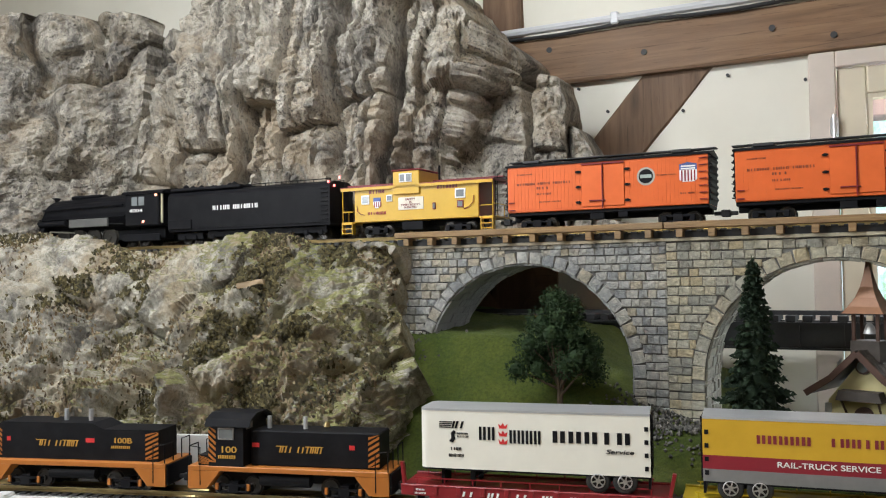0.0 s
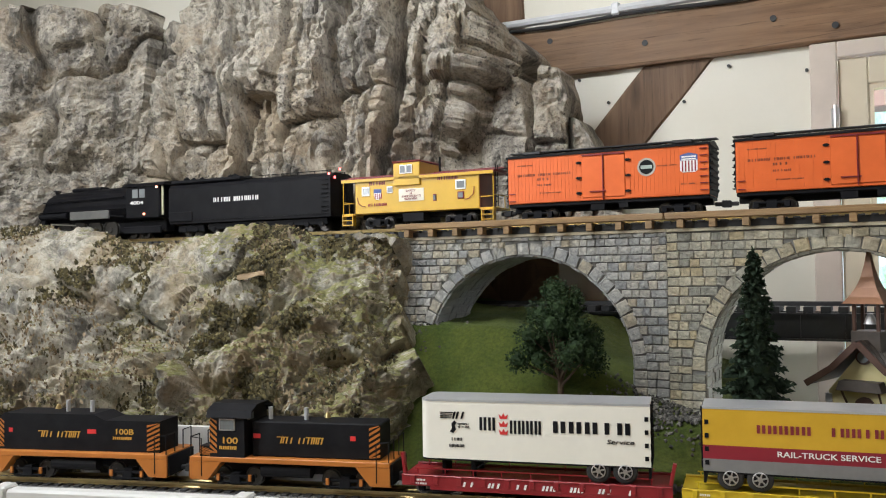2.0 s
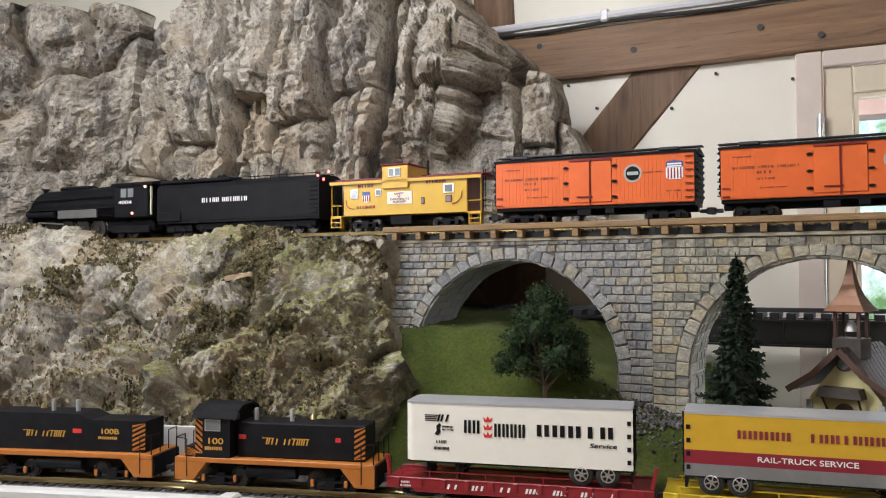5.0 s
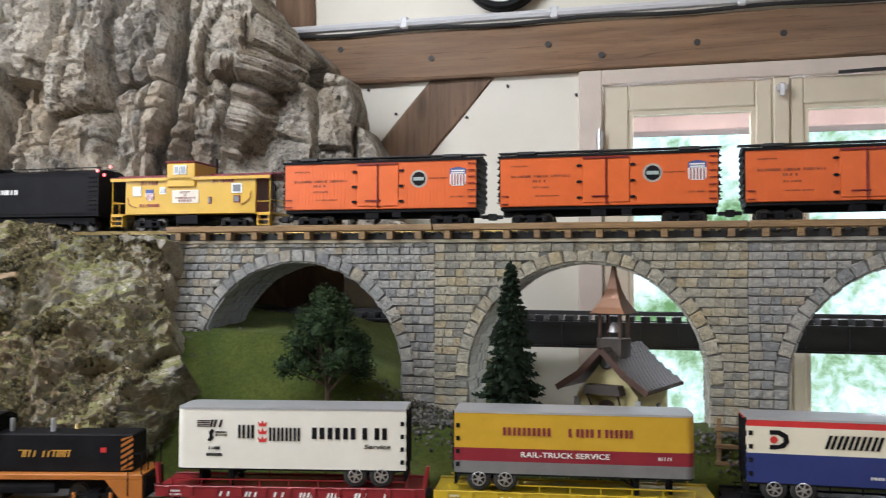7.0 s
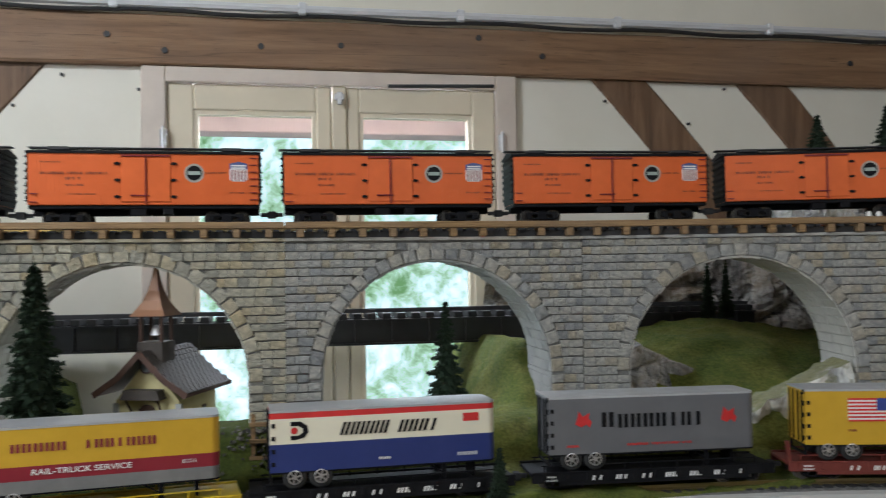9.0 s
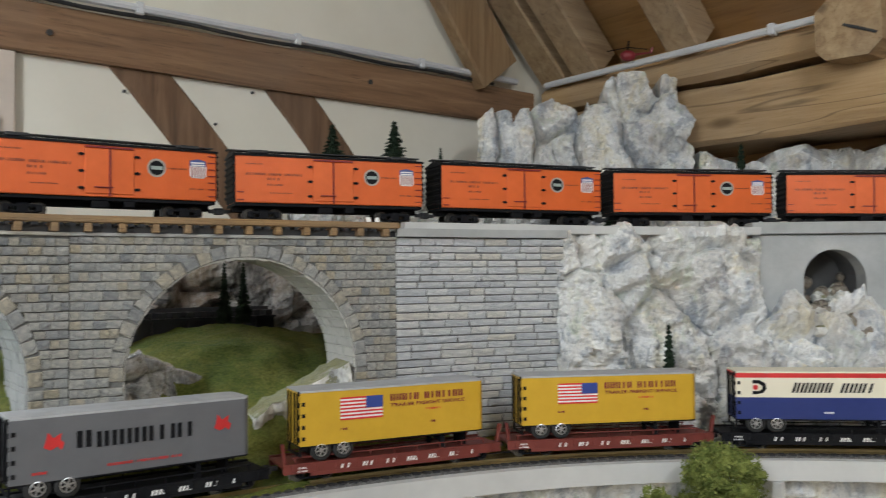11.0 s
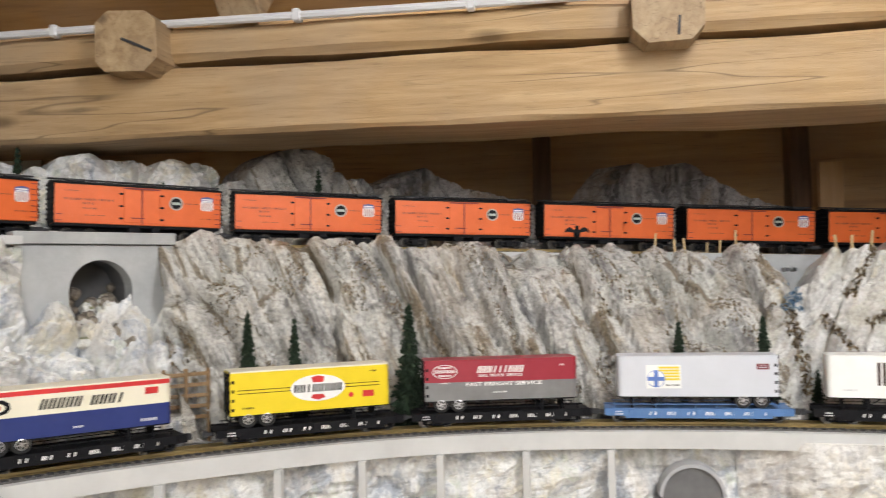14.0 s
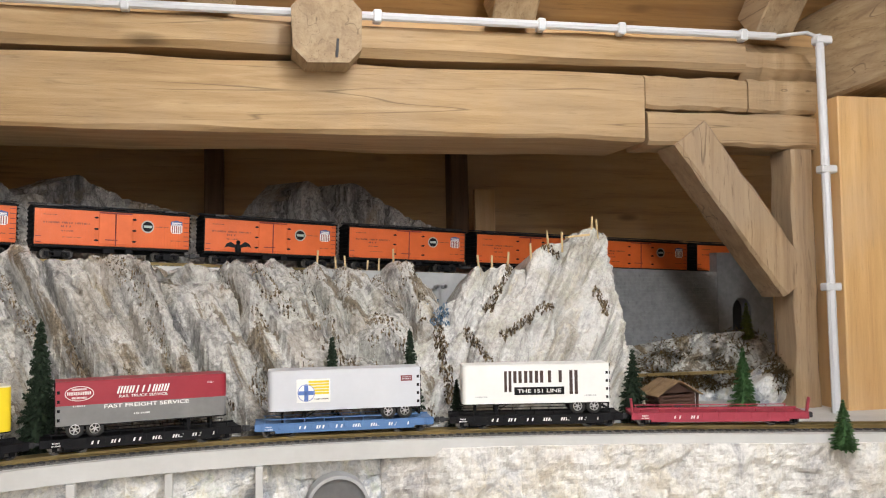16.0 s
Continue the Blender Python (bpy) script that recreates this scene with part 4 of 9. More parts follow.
rock_sheet("cliff_lower", low_base, low_disp, 460, 240, ROCK_LM, "grey mossy plaster rock slope between the two tracks", (0, 0.10, -0.1))


# left wing of rock, which the track enters
def wing_base(u, v):
    x = -3.2 + 1.42 * u
    z = 1.60 + 0.78 * v
    y = 1.70 + 0.10 * v + 0.25 * max(0, u - 0.8) / 0.2
    if u > 0.8:
        z = 1.60 + 0.78 * v
    return Vector((x, y, z))


def wing_disp(p, u, v):
    return blocks(p, 3.2, 2.6, 0.08, 0.03) + facets(p, 9, 0.03) + facets(p, 24, 0.012) + crease(p, 10, 0.024) + rough(p, 9, 0.025) + rough(p, 60, 0.006, 4) - 0.04


rock_sheet("rock_wing", wing_base, wing_disp, 220, 150, ROCK_L, "tan and grey rock around the tunnel mouth", (0, 0.06, 0))


# grass ground under and before the bridge
def ramp01(x, a, b):
    return max(0.0, min(1.0, (x - a) / (b - a)))


def ground_height(x, y):
    """Grass: a hill under the first span, level before the chapel, a steep bank beside the third span and a slope under the last."""
    one = lerp_table([(-1.0, 0.30), (-0.70, 0.29), (-0.53, 0.289), (-0.384, 0.256), (-0.317, 0.21), (-0.20, 0.155), (-0.05, 0.10), (0.1, 0.09)], x) * (0.92 * ramp01(y, 1.55, 1.78) + 0.08 * ramp01(y, 1.78, 2.05))
    bank = 0.22 * ramp01(x, 0.84, 0.97) * (1 - ramp01(x, 1.02, 1.15)) * ramp01(y, 1.74, 2.0)
    last = lerp_table([(1.0, 0.08), (1.2, 0.16), (1.4, 0.225), (1.6, 0.24), (1.9, 0.20), (2.3, 0.20)], x) * (0.9 * ramp01(y, 1.62, 2.0) + 0.15 * ramp01(y, 2.0, 2.2)) if x > 1.0 else 0.0
    level = 0.10 * ramp01(y, 1.62, 1.72)
    drop = 0.45 * ramp01(y, 1.86, 1.94) * ramp01(x, -0.08, 0.0) * (1 - ramp01(x, 0.80, 0.90))
    return 1.163 + max(one, bank, last, level) - drop


def ground_base(x0, x1):
    def base(u, v):
        x, y = x0 + (x1 - x0) * u, 1.52 + 0.98 * v
        return Vector((x, y, ground_height(x, y)))
    return base


rock_sheet("ground_grass", ground_base(-1.0, 0.84), lambda p, u, v: rough(p, 4, 0.012) + rough(p, 20, 0.004), 120, 70, GRASS, "green flocked grass slope under the arches", (0, 0, -0.2), category="ground", smooth=True)
rock_sheet("ground_bank", ground_base(0.84, 2.3), lambda p, u, v: rough(p, 4, 0.016) + rough(p, 20, 0.006), 120, 70, GRASS_Y, "yellow-green flocked bank under the last arches", (0, 0, -0.2), category="ground", smooth=True)


# rocks along the east side, below the upper track
def east_face(s0, s1, off_top, foot, topz, lean=1.0):
    """Between a line beside the lower track and one beside the upper track; s runs along the upper track."""
    rows = {}

    def base(u, v):
        s = s0 + (s1 - s0) * u
        if u not in rows:
            a = HIGH.side(s, -off_top)
            rows[u] = a, LOW.side(LOW.near(a.x, a.y), foot), HIGH.side(s, -off_top + 0.07)
        a, b, back = rows[u]
        w = min(1, v / 0.9) ** lean
        p = b.lerp(a, w)
        tz = topz(u) if callable(topz) else topz
        z = 1.15 + (tz - 1.15) * min(1, v / 0.9)
        if v > 0.9:
            p = a.lerp(back, (v - 0.9) / 0.1)
        return Vector((p.x, p.y, z))
    return base


S_WALL = HIGH.near(2.12, 1.62)
S_P0, S_P1 = HIGH.near(2.62, 1.37), HIGH.near(2.90, 1.10)
S_END = HIGH.near(3.63, -0.6)
rock_sheet("cliff_white", east_face(S_WALL, S_P0 + 0.02, 0.095, 0.16, 1.63), lambda p, u, v: min(1, (1 - v) * 8) * (blocks(p, 5, 4, 0.07, 0.03) + facets(p, 14, 0.026, 1.2) + facets(p, 34, 0.012, 1.2) + crease(p, 11, 0.035) + rough(p, 14, 0.02) - 0.01) + rough(p, 60, 0.006, 3),
           210, 200, ROCK_W, "whitish craggy plaster rock beside the stone wall", (0.03, 0.03, -0.05), flip=False)
rock_sheet("cliff_portal_foot", east_face(S_P0 - 0.02, S_P1 + 0.02, 0.10, 0.13, 1.43), lambda p, u, v: blocks(p, 11, 10, 0.06, 0.02) + facets(p, 24, 0.014, 1.0) + rough(p, 16, 0.03) + rough(p, 60, 0.006, 3), 110, 90, ROCK_W, "whitish rubble rock below the culvert portal", (0.03, 0.03, -0.05))


def layers(p, lean, width, seed):
    """Long leaning ribs: broad smooth backs parted by sharp grooves."""
    w = noise.noise_vector(p * 5.0 + Vector((seed, 0, 0))) * 0.35
    across = (p.y - lean * p.z) / width
    d, near = noise.voronoi(Vector((across + w.x, p.x * 1.2, p.z * 1.1 + w.z)))
    back = 1 - math.exp(-4.5 * (d[1] - d[0]))
    fine = noise.fractal(Vector((across * 2.6, p.x * 4 + seed, p.z * 2.6)), 0.8, 2.1, 5)
    cut = 1 - abs(noise.noise(Vector((across * 1.7 + seed, p.x * 3, p.z * 2.2 + w.x))))
    return back, noise.cell(near[0] * 31.3), fine, max(0.0, cut - 0.82) / 0.18


def strata(p, u, v):
    back, step, fine, cut = layers(p, 0.52 - 0.35 * u, 0.105, 0.0)
    small, step2, fine2, cut2 = layers(p, 0.52 - 0.35 * u, 0.042, 4.0)
    return min(1, max(0.0, 0.985 - v) * 7) * (0.085 * back + 0.020 * step + 0.014 * small + 0.005 * step2 + 0.008 * fine - 0.028 * cut + facets(p, 22, 0.009, 2.4) + crease(p, 14, 0.010) + rough(p, 6, 0.02)) + rough(p, 60, 0.005, 4) - 0.02


rock_sheet("cliff_strata", east_face(S_P1 - 0.02, S_END, 0.10, 0.15, lambda u: z_high(S_P1 + (S_END - S_P1) * u) + 0.003 - lerp_table([(8.26, 0.0), (8.32, 0.20), (8.40, 0.20), (8.50, 0.0)], S_P1 + (S_END - S_P1) * u) + 0.012 * math.sin(u * 23) * math.sin(u * 7 + 1), 1.15), strata, 430, 170, ROCK_S, "grey ribbed plaster cliff with brown grit in its grooves", (0.05, 0.03, -0.05))


def peak_base(u, v):
    y = -0.52 - 0.645 * u
    top = lerp_table([(0, 1.42), (0.10, 1.44), (0.20, 1.50), (0.30, 1.575), (0.36, 1.605), (0.55, 1.615), (0.61, 1.63), (0.66, 1.662), (0.76, 1.672), (0.80, 1.70), (0.85, 1.715), (0.97, 1.722), (1.0, 1.70)], u)
    x = 3.03 + 0.20 * v ** 1.3 + 0.10 * (1 - u) * v
    return Vector((x, y - 0.02 * v * u, 1.15 + (top - 1.15) * v))


def peak_disp(p, u, v):
    back, step, fine, cut = layers(p, -0.55, 0.13, 7.0)
    return (0.050 * back + 0.014 * step + 0.016 * fine - 0.018 * cut) * min(1, (1 - u) * 9 + 0.3) + facets(p, 14, 0.014, 1.6) + facets(p, 34, 0.006, 1.6) + crease(p, 12, 0.016) + rough(p, 60, 0.005, 4) - 0.03


rock_sheet("rock_peak", peak_base, peak_disp, 170, 140, ROCK_P, "pale grey pointed rock with brown gravel veins", (0.24, 0.0, -0.05))
structure("notch_panel", sweep(HIGH, 7.95, 8.75, [(-0.100, -0.22), (-0.100, -0.004), (-0.085, -0.004), (-0.085, -0.22)], 0.05, lift=z_high), CONCRETE, "plain grey panel in the notch between the rocks", "panel")


# rocks behind the upper track on the east side
def crag_line(pts, tops, name, material, label, seed=0.0, nu=110, nv=70, bulk=1.0):
    ln = Line(pts)

    def base(u, v):
        p = ln.at(u * ln.total)
        h = ln.heading(u * ln.total)
        return Vector((p.x - math.sin(h) * 0.08 * v, p.y + math.cos(h) * 0.08 * v, 1.60 + (lerp_table(tops, u) - 1.60) * v))
    return rock_sheet(name, base, lambda p, u, v: bulk * blocks(p + Vector((seed, 0, 0)), 9, 4, 0.07, 0.015, 7) + facets(p, 18, 0.5 * 0.03 * (0.4 + 0.6 * bulk)) + facets(p, 40, 0.010) + bulk * crease(p, 11, 0.035) + bulk * rough(p, 12, 0.02) + rough(p, 60, 0.005, 3) - 0.02, nu, nv, material, label, (0.15, 0.15, 0))


crag_line([(2.42, 2.13), (2.62, 2.03), (2.80, 1.88), (2.95, 1.72)], [(0, 2.04), (0.08, 2.09), (0.14, 2.08), (0.17, 2.02), (0.22, 2.08), (0.35, 2.11), (0.42, 2.09), (0.5, 2.08), (0.53, 2.13), (0.58, 2.12), (0.62, 2.18), (0.68, 2.21), (0.78, 2.21), (0.82, 2.14), (0.86, 2.13), (0.89, 2.20), (0.96, 2.19), (0.98, 2.04), (1, 1.93)],
          "crag_white", ROCK_W, "tall whitish jagged crag in the corner", 3.0, 220, 160)
crag_line([(2.98, 1.72), (3.16, 1.40), (3.30, 1.08)], [(0, 1.95), (0.08, 1.93), (0.2, 1.89), (0.29, 1.91), (0.42, 1.94), (0.6, 1.945), (0.7, 1.91), (0.83, 1.93), (0.96, 1.925), (1, 1.89)], "mound_rock", ROCK_W, "low whitish rocks behind the upper track", 6.0)
crag_line([(3.32, 1.10), (3.50, 0.76), (3.62, 0.42)], [(0, 1.84), (0.1, 1.87), (0.19, 1.92), (0.27, 1.97), (0.37, 1.98), (0.49, 1.955), (0.56, 1.88), (0.8, 1.83), (1, 1.80)], "mound_rock", ROCK_S, "grey-white rounded rock behind the upper track", 9.0)
crag_line([(3.66, 0.66), (3.78, 0.30), (3.88, -0.06)], [(0, 1.88), (0.09, 1.90), (0.25, 1.94), (0.36, 1.90), (0.5, 1.86), (0.75, 1.82), (1, 1.76)], "mound_rock", ROCK_D, "dark grey rock mound behind the upper track", 12.0, bulk=0.35)
crag_line([(3.90, -0.09), (3.96, -0.47), (4.04, -0.99)], [(0, 1.78), (0.08, 1.82), (0.14, 1.88), (0.22, 1.96), (0.28, 1.93), (0.335, 1.83), (0.40, 1.955), (0.45, 1.95), (0.54, 1.89), (0.66, 1.83), (0.85, 1.78), (1, 1.72)], "mound_rock", ROCK_D, "two-humped dark grey rock behind the upper track", 15.0, bulk=0.3)
crag_line([(1.72, 2.06), (2.05, 2.08), (2.40, 2.06)], [(0, 1.72), (0.25, 1.80), (0.4, 1.86), (0.5, 1.82), (0.7, 1.84), (1, 1.86)], "mound_rock", ROCK_W, "low whitish rocks below the gable wall", 18.0)

# benchwork below the lower track
structure("bench_top", sweep(LOW, 0.05, LOW.total - 0.05, [(-0.075, 1.108), (-0.075, 1.150), (0.9, 1.150), (0.9, 1.108)], 0.05), PALE, "pale painted plywood roadbed with a curved front edge", "bench")
structure("shelf_high", sweep(HIGH, HIGH.near(1.75, 1.74), HIGH.near(3.70, -1.25), [(-0.07, -0.05), (-0.07, -0.012), (0.45, -0.012), (0.45, -0.05)], 0.05, lift=z_high), PALE, "pale plywood shelf under the upper track", "bench")


# ---------------------------------------------------------------- tracks
def track(name, line, s0, s1, z, label, tie_step=0.022):
    th = tagged(new(name), label, "track", kind="structure")
    for o in (-0.0225, 0.0225):
        part("rail", sweep(line, s0, s1, [(o - 0.0035, -0.010), (o - 0.0035, -0.008), (o - 0.0012, -0.006), (o - 0.0018, 0.0), (o + 0.0018, 0.0), (o + 0.0012, -0.006), (o + 0.0035, -0.008), (o + 0.0035, -0.010)], 0.03, lift=z), RAIL, th)
    bm = bmesh.new()
    n = int((s1 - s0) / tie_step)
    verts, faces = [], []
    for i in range(n):
        s = s0 + (i + 0.5) * (s1 - s0) / n
        h = line.heading(s)
        p = line.at(s)
        zz = z(s)
        c, sn = math.cos(h), math.sin(h)
        k = len(verts)
        for dx in (-0.006, 0.006):
            for dy in (-0.042, 0.042):
                for dz in (-0.017, -0.009):
                    verts.append((p.x + dx * c - dy * sn, p.y + dx * sn + dy * c, zz + dz))
        faces += [(k, k + 1, k + 3, k + 2), (k + 4, k + 6, k + 7, k + 5), (k, k + 4, k + 5, k + 1), (k + 2, k + 3, k + 7, k + 6), (k + 1, k + 5, k + 7, k + 3), (k, k + 2, k + 6, k + 4)]
    bm.free()
    me = bpy.data.meshes.new("ties")
    me.from_pydata(verts, [], faces)
    tagged(part("ties", me, DARK, th, "dark plastic sleepers"), kind="stuff")


track("track_upper", HIGH, 0.3, HIGH.total - 0.1, z_high, "brass rails on dark sleepers along the upper level")
track("track_lower", LOW, 0.05, LOW.total - 0.05, z_low, "brass rails on dark sleepers along the lower level")
structure("ballast_lower", sweep(LOW, 0.06, LOW.total - 0.06, [(-0.055, 1.146), (-0.048, 1.153), (0.06, 1.153), (0.13, 1.150), (0.13, 1.146)], 0.03), BALLAST, "grey ballast under the lower track", "ballast")


# ---------------------------------------------------------------- the stone viaduct
def stone_mesh(seed):
    """A rough ashlar of unit size: x and z from -0.5 to 0.5, y from 0 (back) to -1 (front)."""
    r = random.Random(seed)
    bm = bmesh.new()
    j = lambda a: r.uniform(-a, a)
    ring0 = [(-0.48, 0.0, -0.46), (0.48, 0.0, -0.46), (0.48, 0.0, 0.46), (-0.48, 0.0, 0.46)]
    ring1 = [(x + j(0.03), -0.55, z + j(0.05)) for x, _, z in ring0]
    ring2 = [(x * 0.93 + j(0.03), -0.92 + j(0.14), z * 0.89 + j(0.05)) for x, _, z in ring0]
    vs = [[bm.verts.new(p) for p in ring] for ring in (ring0, ring1, ring2)]
    mid = bm.verts.new((j(0.25), -0.95 - r.uniform(-0.1, 0.22), j(0.2)))
    for a, b in zip(vs, vs[1:]):
        for k in range(4):
            bm.faces.new((a[k], a[(k + 1) % 4], b[(k + 1) % 4], b[k]))
    for k in range(4):
        bm.faces.new((vs[2][k], vs[2][(k + 1) % 4], mid))
    bm.faces.new(list(reversed(vs[0])))
    bmesh.ops.recalc_face_normals(bm, faces=bm.faces)
    me = bpy.data.meshes.new("stone")
    bm.to_mesh(me)
    bm.free()
    return me


def stone_set(material, seed):
    out = []
    for k in range(6):
        me = stone_mesh(seed + k)
        me.materials.append(material)
        out.append(me)
    return out


def put_stone(parent, me, x, y, z, w, h, d, turn=0.0, name="stone"):
    ob = new(name, me)
    ob.parent = parent
    ob.matrix_local = Matrix.Translation((x, y, z)) @ Matrix.Rotation(turn, 4, "Y") @ Matrix.Diagonal((w, d, h, 1))
    return ob


ARCH_R, ARCH_Z, BR_TOP, BR_FOOT, BR_DEEP = 0.233, 1.348, 1.626, 1.17, 0.175
PIECES = []


def viaduct_span(p, q, material, label, seed, light_end=None):
    """One arched span between two joints of the plan, front face towards the room."""
    p, q = Vector((*p, 0)), Vector((*q, 0))
    L = (q - p).length
    th = thing("viaduct_span", label, "bridge", "viaduct spans", pose(p.x, p.y, 0, 0, 0, math.degrees(math.atan2(q.y - p.y, q.x - p.x))))
    c = L / 2
    arc = [(c + ARCH_R * math.cos(a), ARCH_Z + ARCH_R * math.sin(a)) for a in [math.pi * k / 28 for k in range(29)]]
    outline = [(0, BR_FOOT), (0, BR_TOP), (L, BR_TOP), (L, BR_FOOT), (c + ARCH_R, BR_FOOT)] + arc + [(c - ARCH_R, BR_FOOT)]
    part("body", prism(list(reversed(outline)), 0.004, BR_DEEP), MORTAR, th, "dark mortar core")
    # timber edge of the deck
    part("edge_beam", boxes((0.001, L - 0.001, -0.022, 0.0, 1.643, 1.656), bevel=0.0015), WOOD_TIE, th, "brown timber deck edge")
    n = round(L / 0.062)
    for k in range(n):
        x = (k + 0.5) * L / n
        part("deck_beam_end", boxes((x - 0.0065, x + 0.0065, -0.020, 0.02, 1.626, 1.6425), bevel=0.001), WOOD_TIE, th)
    part("deck", boxes((0, L, 0.0, BR_DEEP + 0.02, 1.626, 1.638)), DARK, th)
    part("string_course", boxes((0, L, -0.004, 0.006, 1.619, 1.6255), bevel=0.001), material, th)
    PIECES.append((th, L, c, material, seed))
    return th


J = [(-0.745, 1.78), (-0.142, 1.78), (0.461, 1.78), (1.062, 1.765), (1.70, 1.632)]
viaduct_span(J[0], J[1], STONE_C, "grey-blue stone arch span beside the rock", 100)
viaduct_span(J[1], J[2], STONE, "buff stone arch span over the chapel", 200)
viaduct_span(J[2], J[3], STONE_C, "grey stone arch span before the window", 300)
viaduct_span(J[3], J[4], STONE_C, "grey stone arch span next to the retaining wall", 400)
# wall between the last span and the white rock
WALL = Line([J[4], (1.82, 1.604), (1.95, 1.566), (2.10, 1.505)])
wall_thing = tagged(new("retaining_wall"), "pale coursed stone retaining wall under the upper track", "wall", kind="structure")
part("core", sweep(WALL, 0.0, WALL.total, [(0.004, 1.155), (0.004, 1.626), (0.10, 1.626), (0.10, 1.155)], 0.04), MORTAR_PALE, wall_thing)
part("coping", sweep(WALL, 0.0, WALL.total + 0.6, [(-0.010, 1.627), (-0.012, 1.645), (0.03, 1.648), (0.03, 1.627)], 0.04), CONCRETE, wall_thing, "grey concrete coping")
structure("shelf_edge", sweep(HIGH, HIGH.near(1.75, 1.73), S_P0 + 0.02, [(-0.112, -0.020), (-0.112, 0.0), (-0.085, 0.0), (-0.085, -0.020)], 0.04, lift=z_high), PALE, "pale edge board of the upper shelf", "board")


# the culvert portal in the rock
RUBBLE_BROWN = rock_material("brown_rubble", [(0.38, (0.06, 0.05, 0.04)), (0.46, (0.16, 0.13, 0.10)), (0.54, (0.32, 0.28, 0.23)), (0.64, (0.22, 0.16, 0.10))], big=20, wash=0.5)
def portal():
    a, b = Vector((2.565, 1.296, 0)), Vector((2.853, 1.029, 0))
    L = (b - a).length
    th = thing("culvert_portal", "grey concrete culvert portal set into the rock", "portal", m=pose(a.x, a.y, 0, 0, 0, math.degrees(math.atan2(b.y - a.y, b.x - a.x))))
    c, r, cz = 0.205, 0.077, 1.522
    arc = [(c + r * math.cos(t), cz + r * math.sin(t)) for t in [math.pi * k / 20 for k in range(21)]]
    part("slab", prism(list(reversed([(0.012, 1.36), (0.004, 1.635), (L - 0.004, 1.635), (L - 0.012, 1.36), (c + r, 1.36)] + arc + [(c - r, 1.36)])), 0.0, 0.06), CONCRETE, th)
    part("coping", boxes((0.0, L, -0.012, 0.07, 1.638, 1.668), bevel=0.002), CONCRETE, th)
    bm = bmesh.new()
    rings = []
    for y in (0.06, 0.10, 0.16):
        rings.append([bm.verts.new((c + rr * math.cos(t), y, cz + rr * math.sin(t))) for rr, t in [(r, math.pi * k / 20) for k in range(21)]] + [bm.verts.new((c - r, y, 1.38)), bm.verts.new((c + r, y, 1.38))])
    for u, v in zip(rings, rings[1:]):
        for k in range(len(u)):
            bm.faces.new((u[k], v[k], v[(k + 1) % len(u)], u[(k + 1) % len(u)]))
    bm.faces.new(rings[-1])
    part("lining", bm, CULVERT_SHADE, th, "concrete lining, coloured dark for the shade inside")
    for k in range(46):
        rr = random.Random(k)
        bm = bmesh.new()
        bmesh.ops.create_icosphere(bm, subdivisions=2, radius=rr.uniform(0.009, 0.022))
        for v in bm.verts:
            v.co *= 1 + 0.35 * noise.noise(v.co * 60 + Vector((k, 0, 0)))
        ob = part("rubble", bm, RUBBLE_BROWN if k % 7 else GRASS_ROCK, th)
        yy = rr.uniform(-0.05, 0.12)
        ob.location = (c + rr.uniform(-0.065, 0.065) * (1.0 if yy > 0 else 1.9), yy, 1.425 + 0.75 * max(yy, -0.02) + rr.uniform(-0.02, 0.02))


portal()


# dark girder bridge behind the viaduct
GIRDER_GREY = paint("black_girder_paint", (0.035, 0.037, 0.042), 0.35)
def girder():
    th = thing("girder_bridge", "black plate girder bridge with sleepers behind the viaduct", "bridge")
    x0, x1, y = -0.95, 1.75, 2.27
    part("girder", boxes((x0, x1, y, y + 0.012, 1.377, 1.432)), GIRDER_GREY, th)
    for z in (1.372, 1.432):
        part("flange", boxes((x0, x1, y - 0.012, y + 0.024, z, z + 0.005)), GIRDER_GREY, th)
    for k in range(28):
        part("stiffener", boxes((x0 + 0.05 + k * 0.096, x0 + 0.054 + k * 0.096, y - 0.008, y, 1.377, 1.432)), GIRDER_GREY, th)
    part("girder", boxes((x0, x1, y + 0.11, y + 0.122, 1.375, 1.435)), DARK, th)
    part("rail", boxes((x0, x1, y + 0.035, y + 0.039, 1.452, 1.461)), DARK, th)
    part("rail", boxes((x0, x1, y + 0.080, y + 0.084, 1.452, 1.461)), DARK, th)
    me = None
    n = 72
    for k in range(n):
        x = x0 + (k + 0.5) * (x1 - x0) / n
        if me is None:
            ob = part("sleeper", boxes((-0.011, 0.011, -0.005, 0.125, 1.437, 1.452), bevel=0.001), DARK, th)
            me = ob.data
        else:
            ob = new("sleeper", me)
            ob.parent = th
        ob.location = (x, y, 0)
    for x in (-0.9, 1.15, 1.7):
        part("pier", boxes((x - 0.03, x + 0.03, y + 0.0, y + 0.12, 1.15, 1.371), bevel=0.002), DARK, th)


girder()


